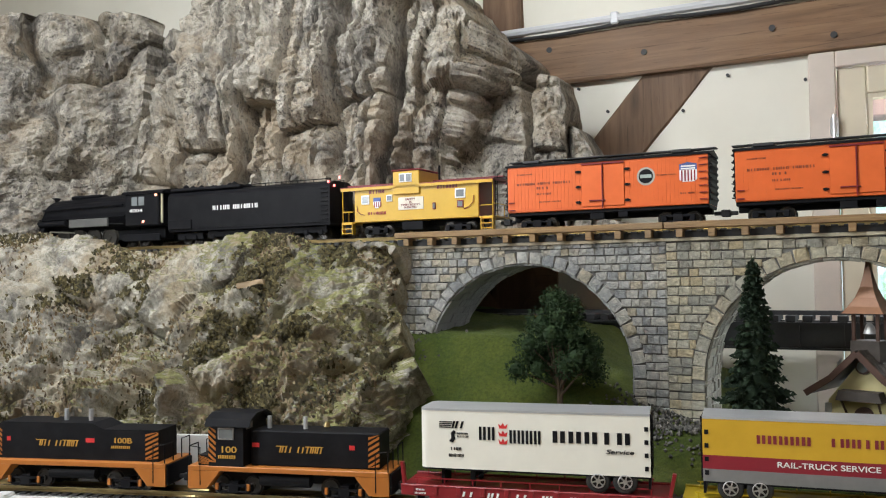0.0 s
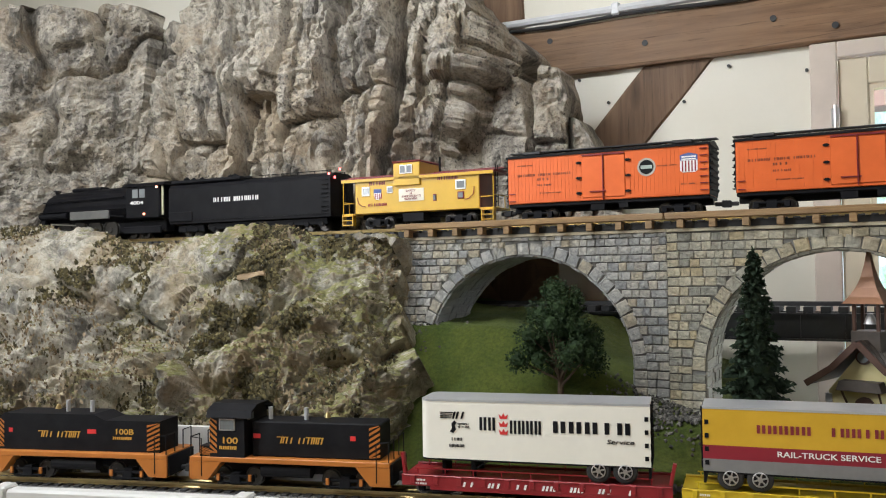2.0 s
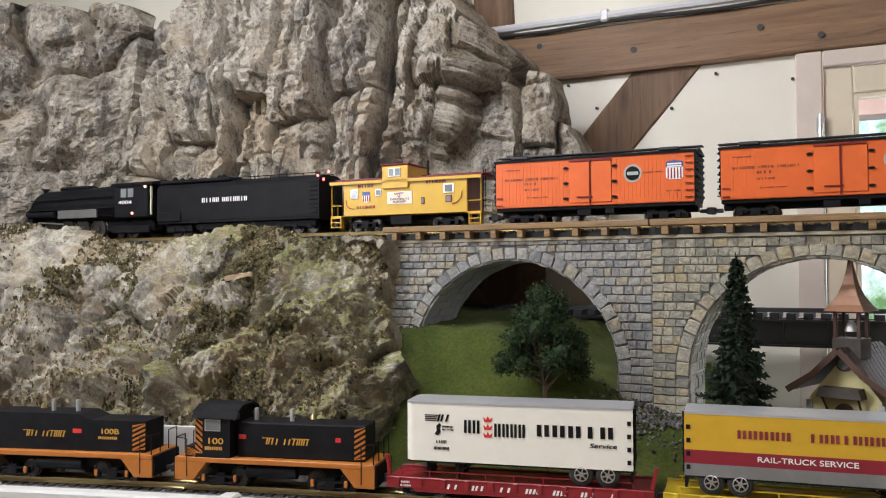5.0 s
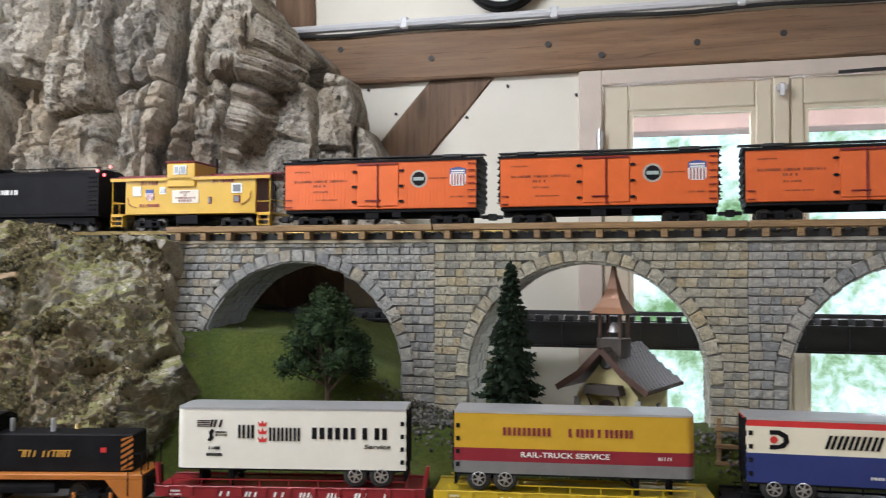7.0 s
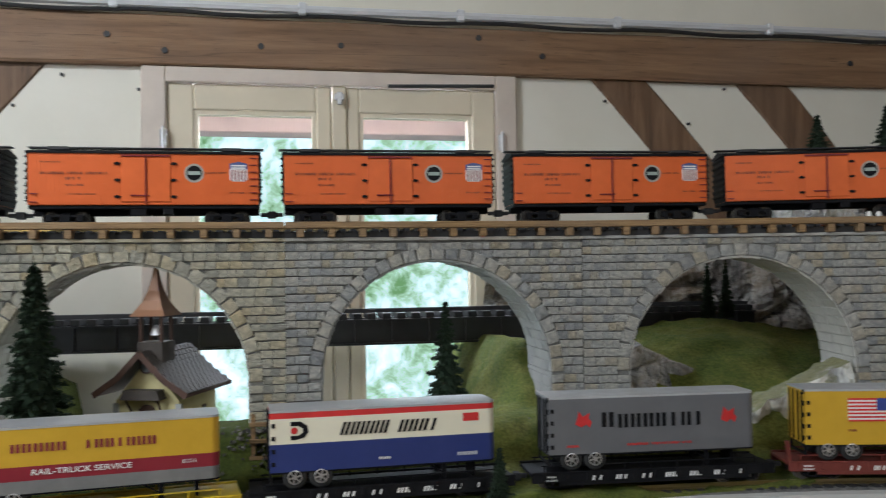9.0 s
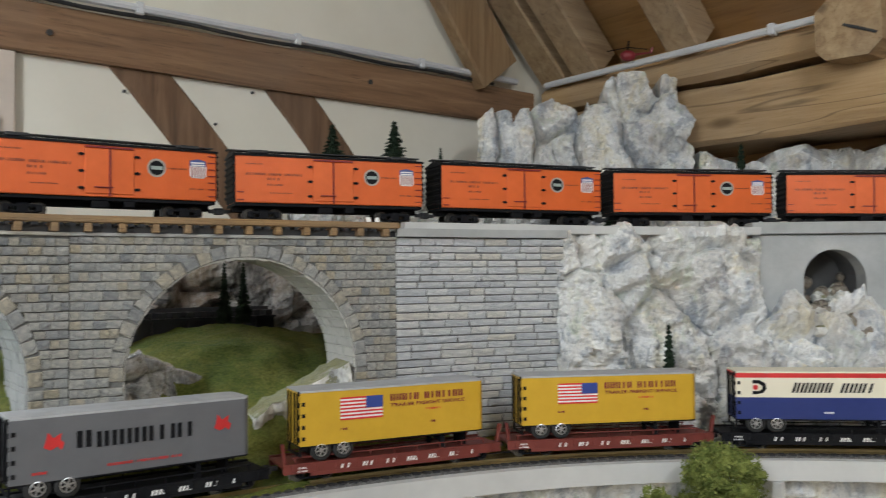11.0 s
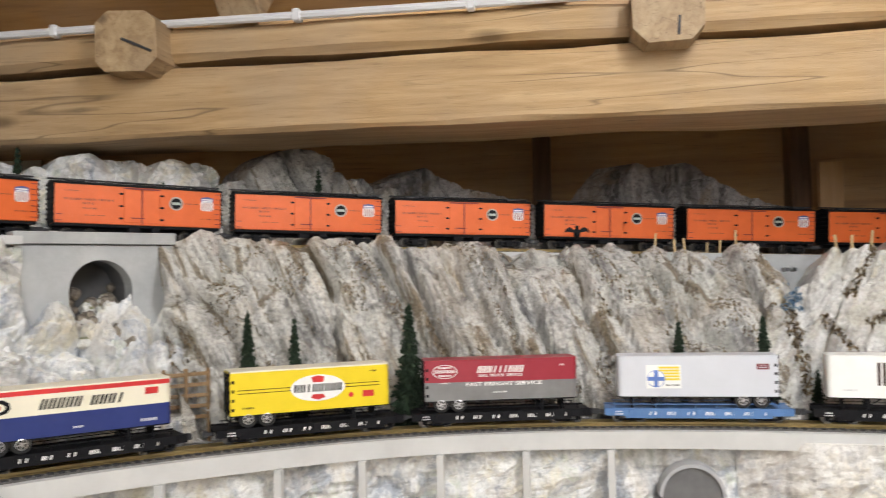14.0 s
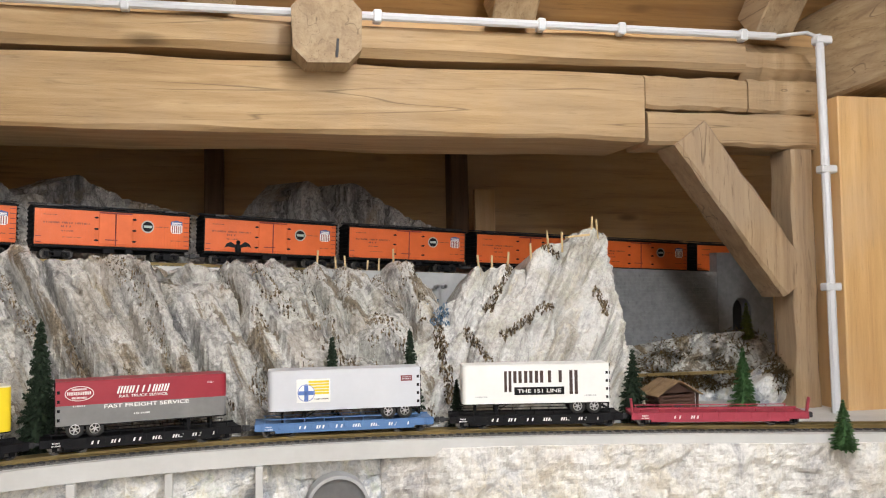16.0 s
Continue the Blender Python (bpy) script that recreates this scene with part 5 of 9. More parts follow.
# ---------------------------------------------------------------- rolling stock
def lettering(name, words, x0, x1, z0, z1, y, material, parent, slant=0.0, fill=0.60, seed=1, thick=0.0006):
    """Plain letter-sized bars for a line of writing on a side that faces -y. words: letters in each word."""
    r = random.Random(seed)
    n = sum(words) + 0.8 * (len(words) - 1)
    step = (x1 - x0) / n
    bm = bmesh.new()
    x = x0
    for w in words:
        for _ in range(w):
            wide = step * 0.30
            for off in ((0.0, 0.48) if r.random() < 0.72 else (0.22,)):
                vs = []
                for yy in (y, y - thick):
                    for px, pz in ((x + step * off, z0), (x + step * off + wide, z0), (x + step * off + wide, z1), (x + step * off, z1)):
                        vs.append(bm.verts.new((px + slant * (pz - z0), yy, pz)))
                a, b = vs[:4], vs[4:]
                bm.faces.new(b)
                for i in range(4):
                    bm.faces.new((a[i], a[(i + 1) % 4], b[(i + 1) % 4], b[i]))
            x += step
        x += 0.8 * step
    bmesh.ops.recalc_face_normals(bm, faces=bm.faces)
    return tagged(part(name, bm, material, parent), kind="stuff")


FONTS = {}


def text(name, body, x, z, size, y, material, parent, width=None, shear=0.0):
    """Raised writing in the built-in font on a side that faces -y; x, z: its lower left corner."""
    key = (body, size, shear)
    if key not in FONTS:
        cu = bpy.data.curves.new("writing", "FONT")
        cu.body, cu.size, cu.shear, cu.extrude = body, size * 1.4, shear, 0.0003
        cu.offset = size * 0.018
        tmp = bpy.data.objects.new("writing", cu)
        scene.collection.objects.link(tmp)
        bpy.context.view_layer.update()
        me = bpy.data.meshes.new_from_object(tmp.evaluated_get(bpy.context.evaluated_depsgraph_get()))
        bpy.data.objects.remove(tmp)
        FONTS[key] = me
    me = FONTS[key].copy()
    me.materials.clear()
    me.materials.append(material)
    ob = new(name, me)
    ob.parent = parent
    xs = [v.co.x for v in me.vertices]
    k = 1.0 if width is None else width / (max(xs) - min(xs))
    ob.matrix_local = Matrix.Translation((x, y, z)) @ Matrix.Rotation(radians(90), 4, "X") @ Matrix.Diagonal((k, 1, 1, 1))
    return ob


def disc(bm, x, z, r, y, thick=0.0006, seg=28):
    return cyl(bm, (x, y, z), (x, y - thick, z), r, seg=seg)


def wheel_mesh(r, w=0.008):
    bm = lathe([(0.0, -w / 2), (r + 0.0018, -w / 2), (r + 0.0018, -w / 2 + 0.0015), (r, -w / 2 + 0.002), (r * 0.985, w / 2), (r * 0.84, w / 2), (r * 0.80, w / 2 - 0.002), (r * 0.3, w / 2 - 0.002), (r * 0.26, w / 2 + 0.001), (0.0, w / 2 + 0.001)], 20)
    bm.transform(Matrix.Rotation(radians(90), 4, "X"))
    return bm


WHEELS = {}


def wheels(parent, xs, r, material=METAL, name="wheel", gauge=0.0225):
    for x in xs:
        for sy in (-1, 1):
            key = (r, material.name, sy)
            if key not in WHEELS:
                bm = wheel_mesh(r)
                if sy > 0:
                    bm.transform(Matrix.Rotation(math.pi, 4, "Z"))
                me = bpy.data.meshes.new(name)
                bm.to_mesh(me)
                bm.free()
                me.materials.append(material)
                WHEELS[key] = me
            ob = new(name, WHEELS[key])
            ob.parent = parent
            ob.location = (x, sy * gauge, r)


WHEEL_STEEL = paint("tarnished_wheel_steel", (0.20, 0.19, 0.18), 0.4, 0.7)
WHEEL_DARK = paint("blackened_wheel_metal", (0.07, 0.065, 0.06), 0.4, 0.7)


def truck(parent, x, base=0.056, r=0.0145, material=BLACK, wheel=WHEEL_DARK, y=0.036):
    """A two-axle truck: bolster, two side frames with springs and axle boxes, four wheels."""
    fr = part("truck", boxes((x - 0.009, x + 0.009, -y, y, 0.012, 0.026), bevel=0.0015), material, parent)
    for sy in (-1, 1):
        yy = sy * y
        bm = boxes((x - base / 2 - 0.006, x + base / 2 + 0.006, yy - 0.003, yy + 0.003, 0.017, 0.022), (x - 0.010, x + 0.010, yy - 0.0035, yy + 0.0035, 0.006, 0.023),
                   (x - base / 2 - 0.0055, x - base / 2 + 0.0055, yy - 0.0045, yy + 0.0045, 0.009, 0.021), (x + base / 2 - 0.0055, x + base / 2 + 0.0055, yy - 0.0045, yy + 0.0045, 0.009, 0.021),
                   (x - base / 2, x - 0.008, yy - 0.0025, yy + 0.0025, 0.0065, 0.010), (x + 0.008, x + base / 2, yy - 0.0025, yy + 0.0025, 0.0065, 0.010), bevel=0.0012)
        part("side_frame", bm, material, fr)
    wheels(fr, (x - base / 2, x + base / 2), r, wheel)
    return fr


def coupler(parent, x):
    sx = 1 if x > 0 else -1
    part("coupler", boxes((x, x + sx * 0.018, -0.004, 0.004, 0.019, 0.027), (x + sx * 0.014, x + sx * 0.026, -0.008, 0.008, 0.016, 0.030), bevel=0.0015), DARK, parent)


def ladder(bm, x, y, z0, z1, w=0.012, n=6, out=-1):
    for k in range(n):
        z = z0 + (z1 - z0) * k / (n - 1)
        box(bm, x - w / 2, x + w / 2, y, y + out * 0.004, z - 0.0008, z + 0.0008)
    return bm


GREENISH = paint("herald_grey_green", (0.35, 0.42, 0.40), 0.5)
HERALD_GREY = paint("herald_grey", (0.42, 0.40, 0.36), 0.5)
FADED = paint("faded_brown_ink", (0.22, 0.05, 0.02), 0.5)
SHIELD_BLUE = paint("shield_blue", (0.06, 0.10, 0.30), 0.5)


def reefer(m):
    th = thing("refrigerator_car", "orange wooden-sided refrigerator car with black roof and fittings", "train car", "orange refrigerator cars", m)
    hx, hy = 0.2125, 0.050
    body = part("body", boxes((-hx, hx, -hy, hy, 0.040, 0.140), bevel=0.0012), ORANGE, th)
    # fine upright boards on the sides
    bm = bmesh.new()
    for k in range(52):
        x = -hx + 0.004 + k * (2 * hx - 0.008) / 51
        if abs(x - 0.0) > 0.05:
            box(bm, x - 0.0034, x + 0.0034, -hy - 0.0005, -hy, 0.0425, 0.1375)
    tagged(part("side_boarding", bm, ORANGE, body), kind="stuff")
    for x in (-0.023, 0.0235):
        part("door", boxes((x - 0.0225, x + 0.0225, -hy - 0.0022, -hy, 0.046, 0.132), bevel=0.001), ORANGE, body)
    for x in (-0.052, 0.052):
        for z in (0.056, 0.088, 0.120):
            part("hinge", boxes((x - 0.0055, x + 0.0055, -hy - 0.0035, -hy, z - 0.0016, z + 0.0016), (x - 0.003, x + 0.003, -hy - 0.0042, -hy, z - 0.0026, z + 0.0026)), BLACK, body, "black door hinge")
    part("door_bar", boxes((-0.0012, 0.0012, -hy - 0.0055, -hy - 0.002, 0.042, 0.136), (-0.028, 0.006, -hy - 0.0055, -hy - 0.002, 0.057, 0.0595), bevel=0.0004), MAROON, body, "dark red door bar")
    part("door_rail", boxes((-0.045, 0.045, -hy - 0.004, -hy, 0.1335, 0.1365)), MAROON, body)
    bm = prism([(-0.053, 0.139), (-0.053, 0.143), (0.0, 0.152), (0.053, 0.143), (0.053, 0.139)], -hx - 0.004, hx + 0.004)
    bm.transform(Matrix.Rotation(radians(90), 4, "Z"))
    part("roof", bm, BLACK, th, "black peaked roof")
    part("running_board", boxes((-hx - 0.01, hx + 0.01, -0.012, 0.012, 0.154, 0.1565), bevel=0.0006), DARK, th)
    for x in (-0.16, 0.16):
        part("hatch", boxes((x - 0.02, x + 0.02, -0.044, -0.018, 0.146, 0.153), bevel=0.0015), DARK, th)
    for sx in (-1, 1):
        x = sx * hx
        outline = [(x, 0.040), (x, 0.140)]
        for k in range(6, -1, -1):
            z = 0.050 + k * 0.013
            outline += [(x + sx * 0.0015, z + 0.008), (x + sx * 0.004, z + 0.006), (x + sx * 0.004, z + 0.002), (x + sx * 0.0015, z)]
        bm = prism(outline if sx < 0 else list(reversed(outline)), -hy, hy)
        bmesh.ops.recalc_face_normals(bm, faces=bm.faces)
        part("end_panel", bm, BLACK, th, "black ribbed end")
        bm = bmesh.new()
        for k in range(7):
            box(bm, x + sx * 0.002, x + sx * 0.007, -0.049, -0.030, 0.048 + k * 0.014, 0.0495 + k * 0.014)
        tagged(part("end_ladder", bm, BLACK, th), kind="stuff")
        coupler(th, sx * (hx + 0.002))
        truck(th, sx * 0.150)
    tagged(part("side_ladder", ladder(bmesh.new(), hx - 0.010, -hy, 0.050, 0.132, 0.014, 7), MAROON, th), kind="stuff")
    tagged(part("side_ladder", ladder(bmesh.new(), -hx + 0.010, -hy, 0.046, 0.062, 0.014, 2), MAROON, th), kind="stuff")
    part("underframe", boxes((-hx, hx, -0.046, 0.046, 0.033, 0.040), (-hx, hx, -0.010, 0.010, 0.022, 0.034), (-0.03, 0.0, -0.044, -0.026, 0.020, 0.034), (0.03, 0.05, -0.045, -0.03, 0.022, 0.034), bevel=0.001), BLACK, th)
    bm = disc(bmesh.new(), 0.090, 0.102, 0.0185, -hy - 0.0006, 0.0004)
    part("herald_ring", bm, HERALD_GREY, th)
    part("herald", disc(bmesh.new(), 0.090, 0.102, 0.0145, -hy - 0.001, 0.0005), BLACK, th, "round black and white herald")
    part("herald_band", boxes((0.0785, 0.1015, -hy - 0.0022, -hy - 0.0015, 0.0985, 0.1055)), GREENISH, th)
    sh = part("shield", prism([(0.157, 0.110), (0.157, 0.090), (0.162, 0.086), (0.186, 0.086), (0.191, 0.090), (0.191, 0.110)], -hy - 0.0014, -hy), WHITE, th, "striped shield emblem")
    part("shield_top", prism([(0.157, 0.110), (0.157, 0.121), (0.174, 0.125), (0.191, 0.121), (0.191, 0.110)], -hy - 0.0015, -hy), SHIELD_BLUE, sh)
    part("shield_letters", boxes((0.160, 0.188, -hy - 0.0022, -hy - 0.0015, 0.1155, 0.1185), (0.160, 0.188, -hy - 0.0022, -hy - 0.0015, 0.111, 0.1135)), WHITE, sh)
    part("shield_stripes", boxes(*[(0.1605 + k * 0.0062, 0.163 + k * 0.0062, -hy - 0.0022, -hy - 0.0012, 0.0875, 0.109) for k in range(5)]), RED, sh)
    lettering("lettering", (7, 5, 7), -0.190, -0.068, 0.0985, 0.1035, -hy - 0.0007, FADED, th)
    lettering("lettering", (3,), -0.145, -0.115, 0.0885, 0.0935, -hy - 0.0007, FADED, th)
    lettering("lettering", (5,), -0.145, -0.112, 0.0765, 0.0805, -hy - 0.0007, FADED, th)
    lettering("lettering", (6, 4), -0.190, -0.155, 0.121, 0.1235, -hy - 0.0007, FADED, th)
    lettering("lettering", (6, 5), -0.140, -0.09, 0.060, 0.0625, -hy - 0.0007, FADED, th)
    lettering("lettering", (7, 6), 0.112, 0.152, 0.1015, 0.104, -hy - 0.0007, FADED, th)
    lettering("lettering", (3, 3), 0.158, 0.186, 0.062, 0.065, -hy - 0.0007, FADED, th)
    return th


PITCH = 0.475
first = None
for k in range(16):
    s = 3.026 + PITCH * k
    if s > HIGH.total - 0.35:
        break
    m = HIGH.seat(s, z_high)
    if first is None:
        first = reefer(m)
    else:
        copy_thing(first, m)


# ---- caboose
PANEL = paint("pale_sign_board", (0.80, 0.74, 0.62), 0.5)
PANE_DARK = paint("model_window_grey", (0.22, 0.24, 0.25), 0.15)


def caboose(m):
    th = thing("caboose", "yellow cupola caboose with dark red roof edges and end platforms", "train car", "", m)
    hx, hy, z0, z1 = 0.163, 0.047, 0.036, 0.117
    part("body", boxes((-hx, hx, -hy, hy, z0, z1), bevel=0.0012), YELLOW_UP, th)
    bm = prism([(-0.051, z1), (-0.051, z1 + 0.004), (0.0, z1 + 0.009), (0.051, z1 + 0.004), (0.051, z1)], -hx - 0.038, hx + 0.038)
    bm.transform(Matrix.Rotation(radians(90), 4, "Z"))
    part("roof", bm, MAROON, th, "dark red roof")
    part("fascia", boxes((-hx - 0.036, hx + 0.036, -0.0525, -0.0505, z1 - 0.005, z1 + 0.002)), YELLOW_UP, th)
    part("running_board", boxes((0.03, hx + 0.045, -0.010, 0.010, z1 + 0.010, z1 + 0.0125), (-hx - 0.045, -0.06, -0.010, 0.010, z1 + 0.010, z1 + 0.0125)), MAROON, th)
    cup = part("cupola", boxes((-0.054, 0.016, -0.0525, 0.0525, z1 - 0.020, z1 + 0.034), bevel=0.0015), YELLOW_UP, th)
    part("cupola_roof", boxes((-0.057, 0.019, -0.055, 0.055, z1 + 0.034, z1 + 0.038), bevel=0.0015), MAROON, cup)
    for x in (-0.028, -0.011):
        fr = part("window_frame", boxes((x - 0.008, x + 0.008, -0.0545, -0.052, z1 + 0.008, z1 + 0.028)), WHITE, cup)
        part("pane", boxes((x - 0.0062, x + 0.0062, -0.0552, -0.0546, z1 + 0.010, z1 + 0.026)), PANE_DARK, fr)
    for x, w, zc, h in ((-0.132, 0.011, 0.089, 0.011), (-0.066, 0.008, 0.090, 0.008), (0.118, 0.013, 0.092, 0.011), (0.118, 0.008, 0.068, 0.008), (0.052, 0.004, 0.066, 0.008)):
        fr = part("window_frame", boxes((x - w, x + w, -hy - 0.0022, -hy, zc - h, zc + h), bevel=0.0005), WHITE if w > 0.005 and zc > 0.07 else MAROON, th)
        part("pane", boxes((x - w * 0.72, x + w * 0.72, -hy - 0.0028, -hy - 0.0022, zc - h * 0.7, zc + h * 0.7)), PANE_DARK, fr)
    sg = part("notice_board", boxes((-0.042, 0.024, -hy - 0.0015, -hy, 0.061, 0.090)), PANEL, th, "pale notice board with dark red writing")
    text("writing", "SAFETY", -0.023, 0.0825, 0.0050, -hy - 0.0018, MAROON, sg, 0.026)
    text("writing", "IS", -0.013, 0.0760, 0.0045, -hy - 0.0018, MAROON, sg, 0.006)
    text("writing", "EVERYBODY'S", -0.034, 0.0700, 0.0045, -hy - 0.0018, MAROON, sg, 0.050)
    text("writing", "BUSINESS", -0.027, 0.0640, 0.0045, -hy - 0.0018, MAROON, sg, 0.034)
    lettering("lettering", (5,), -0.122, -0.078, 0.103, 0.111, -hy - 0.0007, MAROON, th)
    lettering("lettering", (7,), 0.060, 0.112, 0.105, 0.113, -hy - 0.0007, MAROON, th)
    lettering("lettering", (7,), -0.126, -0.074, 0.053, 0.060, -hy - 0.0007, RED, th)
    sh = part("shield", prism([(-0.110, 0.077), (-0.104, 0.068), (-0.096, 0.068), (-0.090, 0.077), (-0.090, 0.084), (-0.110, 0.084)], -hy - 0.0012, -hy), WHITE, th, "small striped shield emblem")
    part("shield_top", boxes((-0.110, -0.090, -hy - 0.0014, -hy, 0.084, 0.093)), SHIELD_BLUE, sh)
    part("shield_stripes", boxes(*[(-0.1075 + k * 0.0055, -0.1050 + k * 0.0055, -hy - 0.0018, -hy - 0.001, 0.070, 0.083) for k in range(4)]), RED, sh)
    for sx in (-1, 1):
        x = sx * hx
        part("platform", boxes((min(x, x + sx * 0.036), max(x, x + sx * 0.036), -0.047, 0.047, 0.034, 0.038)), YELLOW_UP, th)
        part("end_wall", boxes((min(x, x + sx * 0.0015), max(x, x + sx * 0.0015), -0.044, 0.044, 0.038, z1)), REDBROWN, th)
        bm = bmesh.new()
        xe = x + sx * 0.034
        for yy in (-0.046, 0.046, -0.02, 0.02):
            cyl(bm, (xe, yy, 0.038), (xe, yy, 0.066 if abs(yy) < 0.04 else z1 - 0.001), 0.0012, seg=6)
        cyl(bm, (xe, -0.046, 0.066), (xe, 0.046, 0.066), 0.0012, seg=6)
        cyl(bm, (x + sx * 0.004, -0.047, 0.062), (xe, -0.047, 0.062), 0.0012, seg=6)
        part("railing", bm, YELLOW_UP, th)
        part("steps", boxes(*[(min(x + sx * 0.006, xe), max(x + sx * 0.006, xe), -0.050, -0.036, 0.010 + k * 0.011, 0.012 + k * 0.011) for k in range(3)],
                            (xe - 0.001, xe + 0.001, -0.050, -0.036, 0.008, 0.038), (x + sx * 0.006 - 0.001, x + sx * 0.006 + 0.001, -0.050, -0.036, 0.008, 0.038)), YELLOW_UP, th)
        bm = bmesh.new()
        for yy in (-0.034, -0.022):
            cyl(bm, (xe + sx * 0.001, yy, 0.04), (xe + sx * 0.001, yy, z1 + 0.016), 0.001, seg=6)
        for k in range(6):
            cyl(bm, (xe + sx * 0.001, -0.034, 0.05 + k * 0.012), (xe + sx * 0.001, -0.022, 0.05 + k * 0.012), 0.0008, seg=6)
        part("roof_ladder", bm, BLACK, th)
        coupler(th, sx * (hx + 0.034))
        truck(th, sx * 0.108, 0.052)
    part("grab_iron", tube([(-0.155, -0.0495, 0.075), (-0.153, -0.0495, 0.062), (-0.144, -0.0495, 0.055), (-0.134, -0.0495, 0.053)], 0.0009, 6), MAROON, th)
    part("grab_iron", tube([(0.152, -0.0495, 0.085), (0.150, -0.0495, 0.070), (0.140, -0.0495, 0.060), (0.128, -0.0495, 0.056)], 0.0009, 6), MAROON, th)
    part("stack", cyl(bmesh.new(), (0.042, 0.0, z1), (0.042, 0.0, z1 + 0.048), 0.0025, seg=8), BLACK, th)
    part("underframe", boxes((-hx, hx, -0.012, 0.012, 0.024, 0.036), (-0.035, 0.02, -0.044, 0.044, 0.014, 0.034), bevel=0.001), BLACK, th)


caboose(HIGH.seat(2.579, z_high, 0.22))

# ---- steam locomotive and tender
BOILER = paint("satin_black_boiler", (0.003, 0.003, 0.005), 0.5, dirt=0.1)
BOILER.node_tree.nodes["Principled BSDF"].inputs["Specular IOR Level"].default_value = 0.15
GRAPHITE = paint("grey_jacket_paint", (0.13, 0.13, 0.125), 0.4)
ROD = paint("side_rod_metal", (0.55, 0.53, 0.48), 0.3, 0.9)
REDLAMP = mat("red_lamp", 0.4)
REDLAMP.node_tree.nodes["Principled BSDF"].inputs["Emission Color"].default_value = (1, 0.03, 0.03, 1)
REDLAMP.node_tree.nodes["Principled BSDF"].inputs["Emission Strength"].default_value = 4.0
AMBERLAMP = mat("amber_lamp", 0.4)
AMBERLAMP.node_tree.nodes["Principled BSDF"].inputs["Emission Color"].default_value = (1, 0.25, 0.1, 1)
AMBERLAMP.node_tree.nodes["Principled BSDF"].inputs["Emission Strength"].default_value = 3.5
IVORY = paint("ivory_curtain", (0.50, 0.47, 0.33), 0.7)


def tender(m):
    th = thing("tender", "black seven-axle tender with rounded top and white lettering", "train car", "", m)
    hx, hy = 0.262, 0.052
    prof = [(-hy, 0.042), (-hy, 0.128), (-hy + 0.006, 0.137), (-0.030, 0.144), (0.030, 0.144), (hy - 0.006, 0.137), (hy, 0.128), (hy, 0.042)]
    bm = prism(prof, -hx, hx)
    bm.transform(Matrix.Rotation(radians(90), 4, "Z"))
    part("tank", bm, BOILER, th)
    part("coal_bunker", boxes((-hx, -0.02, -0.045, 0.045, 0.142, 0.152), bevel=0.003), BLACK, th)
    bm = bmesh.new()
    for k in range(30):
        rr = random.Random(k)
        bmesh.ops.create_icosphere(bm, subdivisions=1, radius=rr.uniform(0.006, 0.010), matrix=Matrix.Translation((rr.uniform(-hx + 0.02, -0.04), rr.uniform(-0.035, 0.035), 0.152)))
    tagged(part("coal", bm, BLACK, th), kind="stuff")
    part("side_box", boxes((-hx + 0.002, -hx + 0.085, -hy - 0.004, -hy, 0.040, 0.066), bevel=0.0015), BLACK, th)
    part("frame", boxes((-hx, hx, -0.050, 0.050, 0.034, 0.043), bevel=0.001), BLACK, th)
    lettering("lettering", (5, 7), -0.105, 0.045, 0.087, 0.0985, -hy - 0.0006, WHITE, th, fill=0.62)
    bm = bmesh.new()
    for yy in (-0.03, 0.03):
        cyl(bm, (-0.02, yy, 0.150), (hx - 0.01, yy, 0.150), 0.001, seg=6)
        for k in range(6):
            x = 0.0 + k * 0.05
            cyl(bm, (x, yy, 0.143), (x, yy, 0.150), 0.001, seg=6)
    part("handrail", bm, BLACK, th)
    tagged(part("end_ladder", ladder(bmesh.new(), hx - 0.016, -hy, 0.05, 0.125, 0.020, 8), BLACK, th), kind="stuff")
    for x, y, z in ((hx - 0.008, -0.045, 0.140), (hx + 0.002, -0.012, 0.153), (hx + 0.003, -0.036, 0.131)):
        part("marker_lamp", cyl(bmesh.new(), (x, y, z - 0.003), (x, y, z + 0.003), 0.0028, seg=10), REDLAMP, th, "lit red marker lamp")
    wheels(th, [-0.215, -0.175, -0.115, -0.065, -0.015, 0.035, 0.085, 0.135, 0.185, 0.228], 0.0165, WHEEL_DARK)
    part("truck_frame", boxes((-0.24, -0.15, -0.040, -0.034, 0.012, 0.030), (-0.135, 0.245, -0.040, -0.034, 0.016, 0.034), (-0.24, -0.15, 0.034, 0.040, 0.012, 0.030), (-0.135, 0.245, 0.034, 0.040, 0.016, 0.034), bevel=0.002), BLACK, th)
    for k, x in enumerate((-0.215, -0.175, -0.115, -0.065, -0.015, 0.035, 0.085, 0.135, 0.185, 0.228)):
        part("axle_box", boxes((x - 0.007, x + 0.007, -0.045, -0.040, 0.011, 0.024), bevel=0.002), BLACK, th)
    coupler(th, hx)


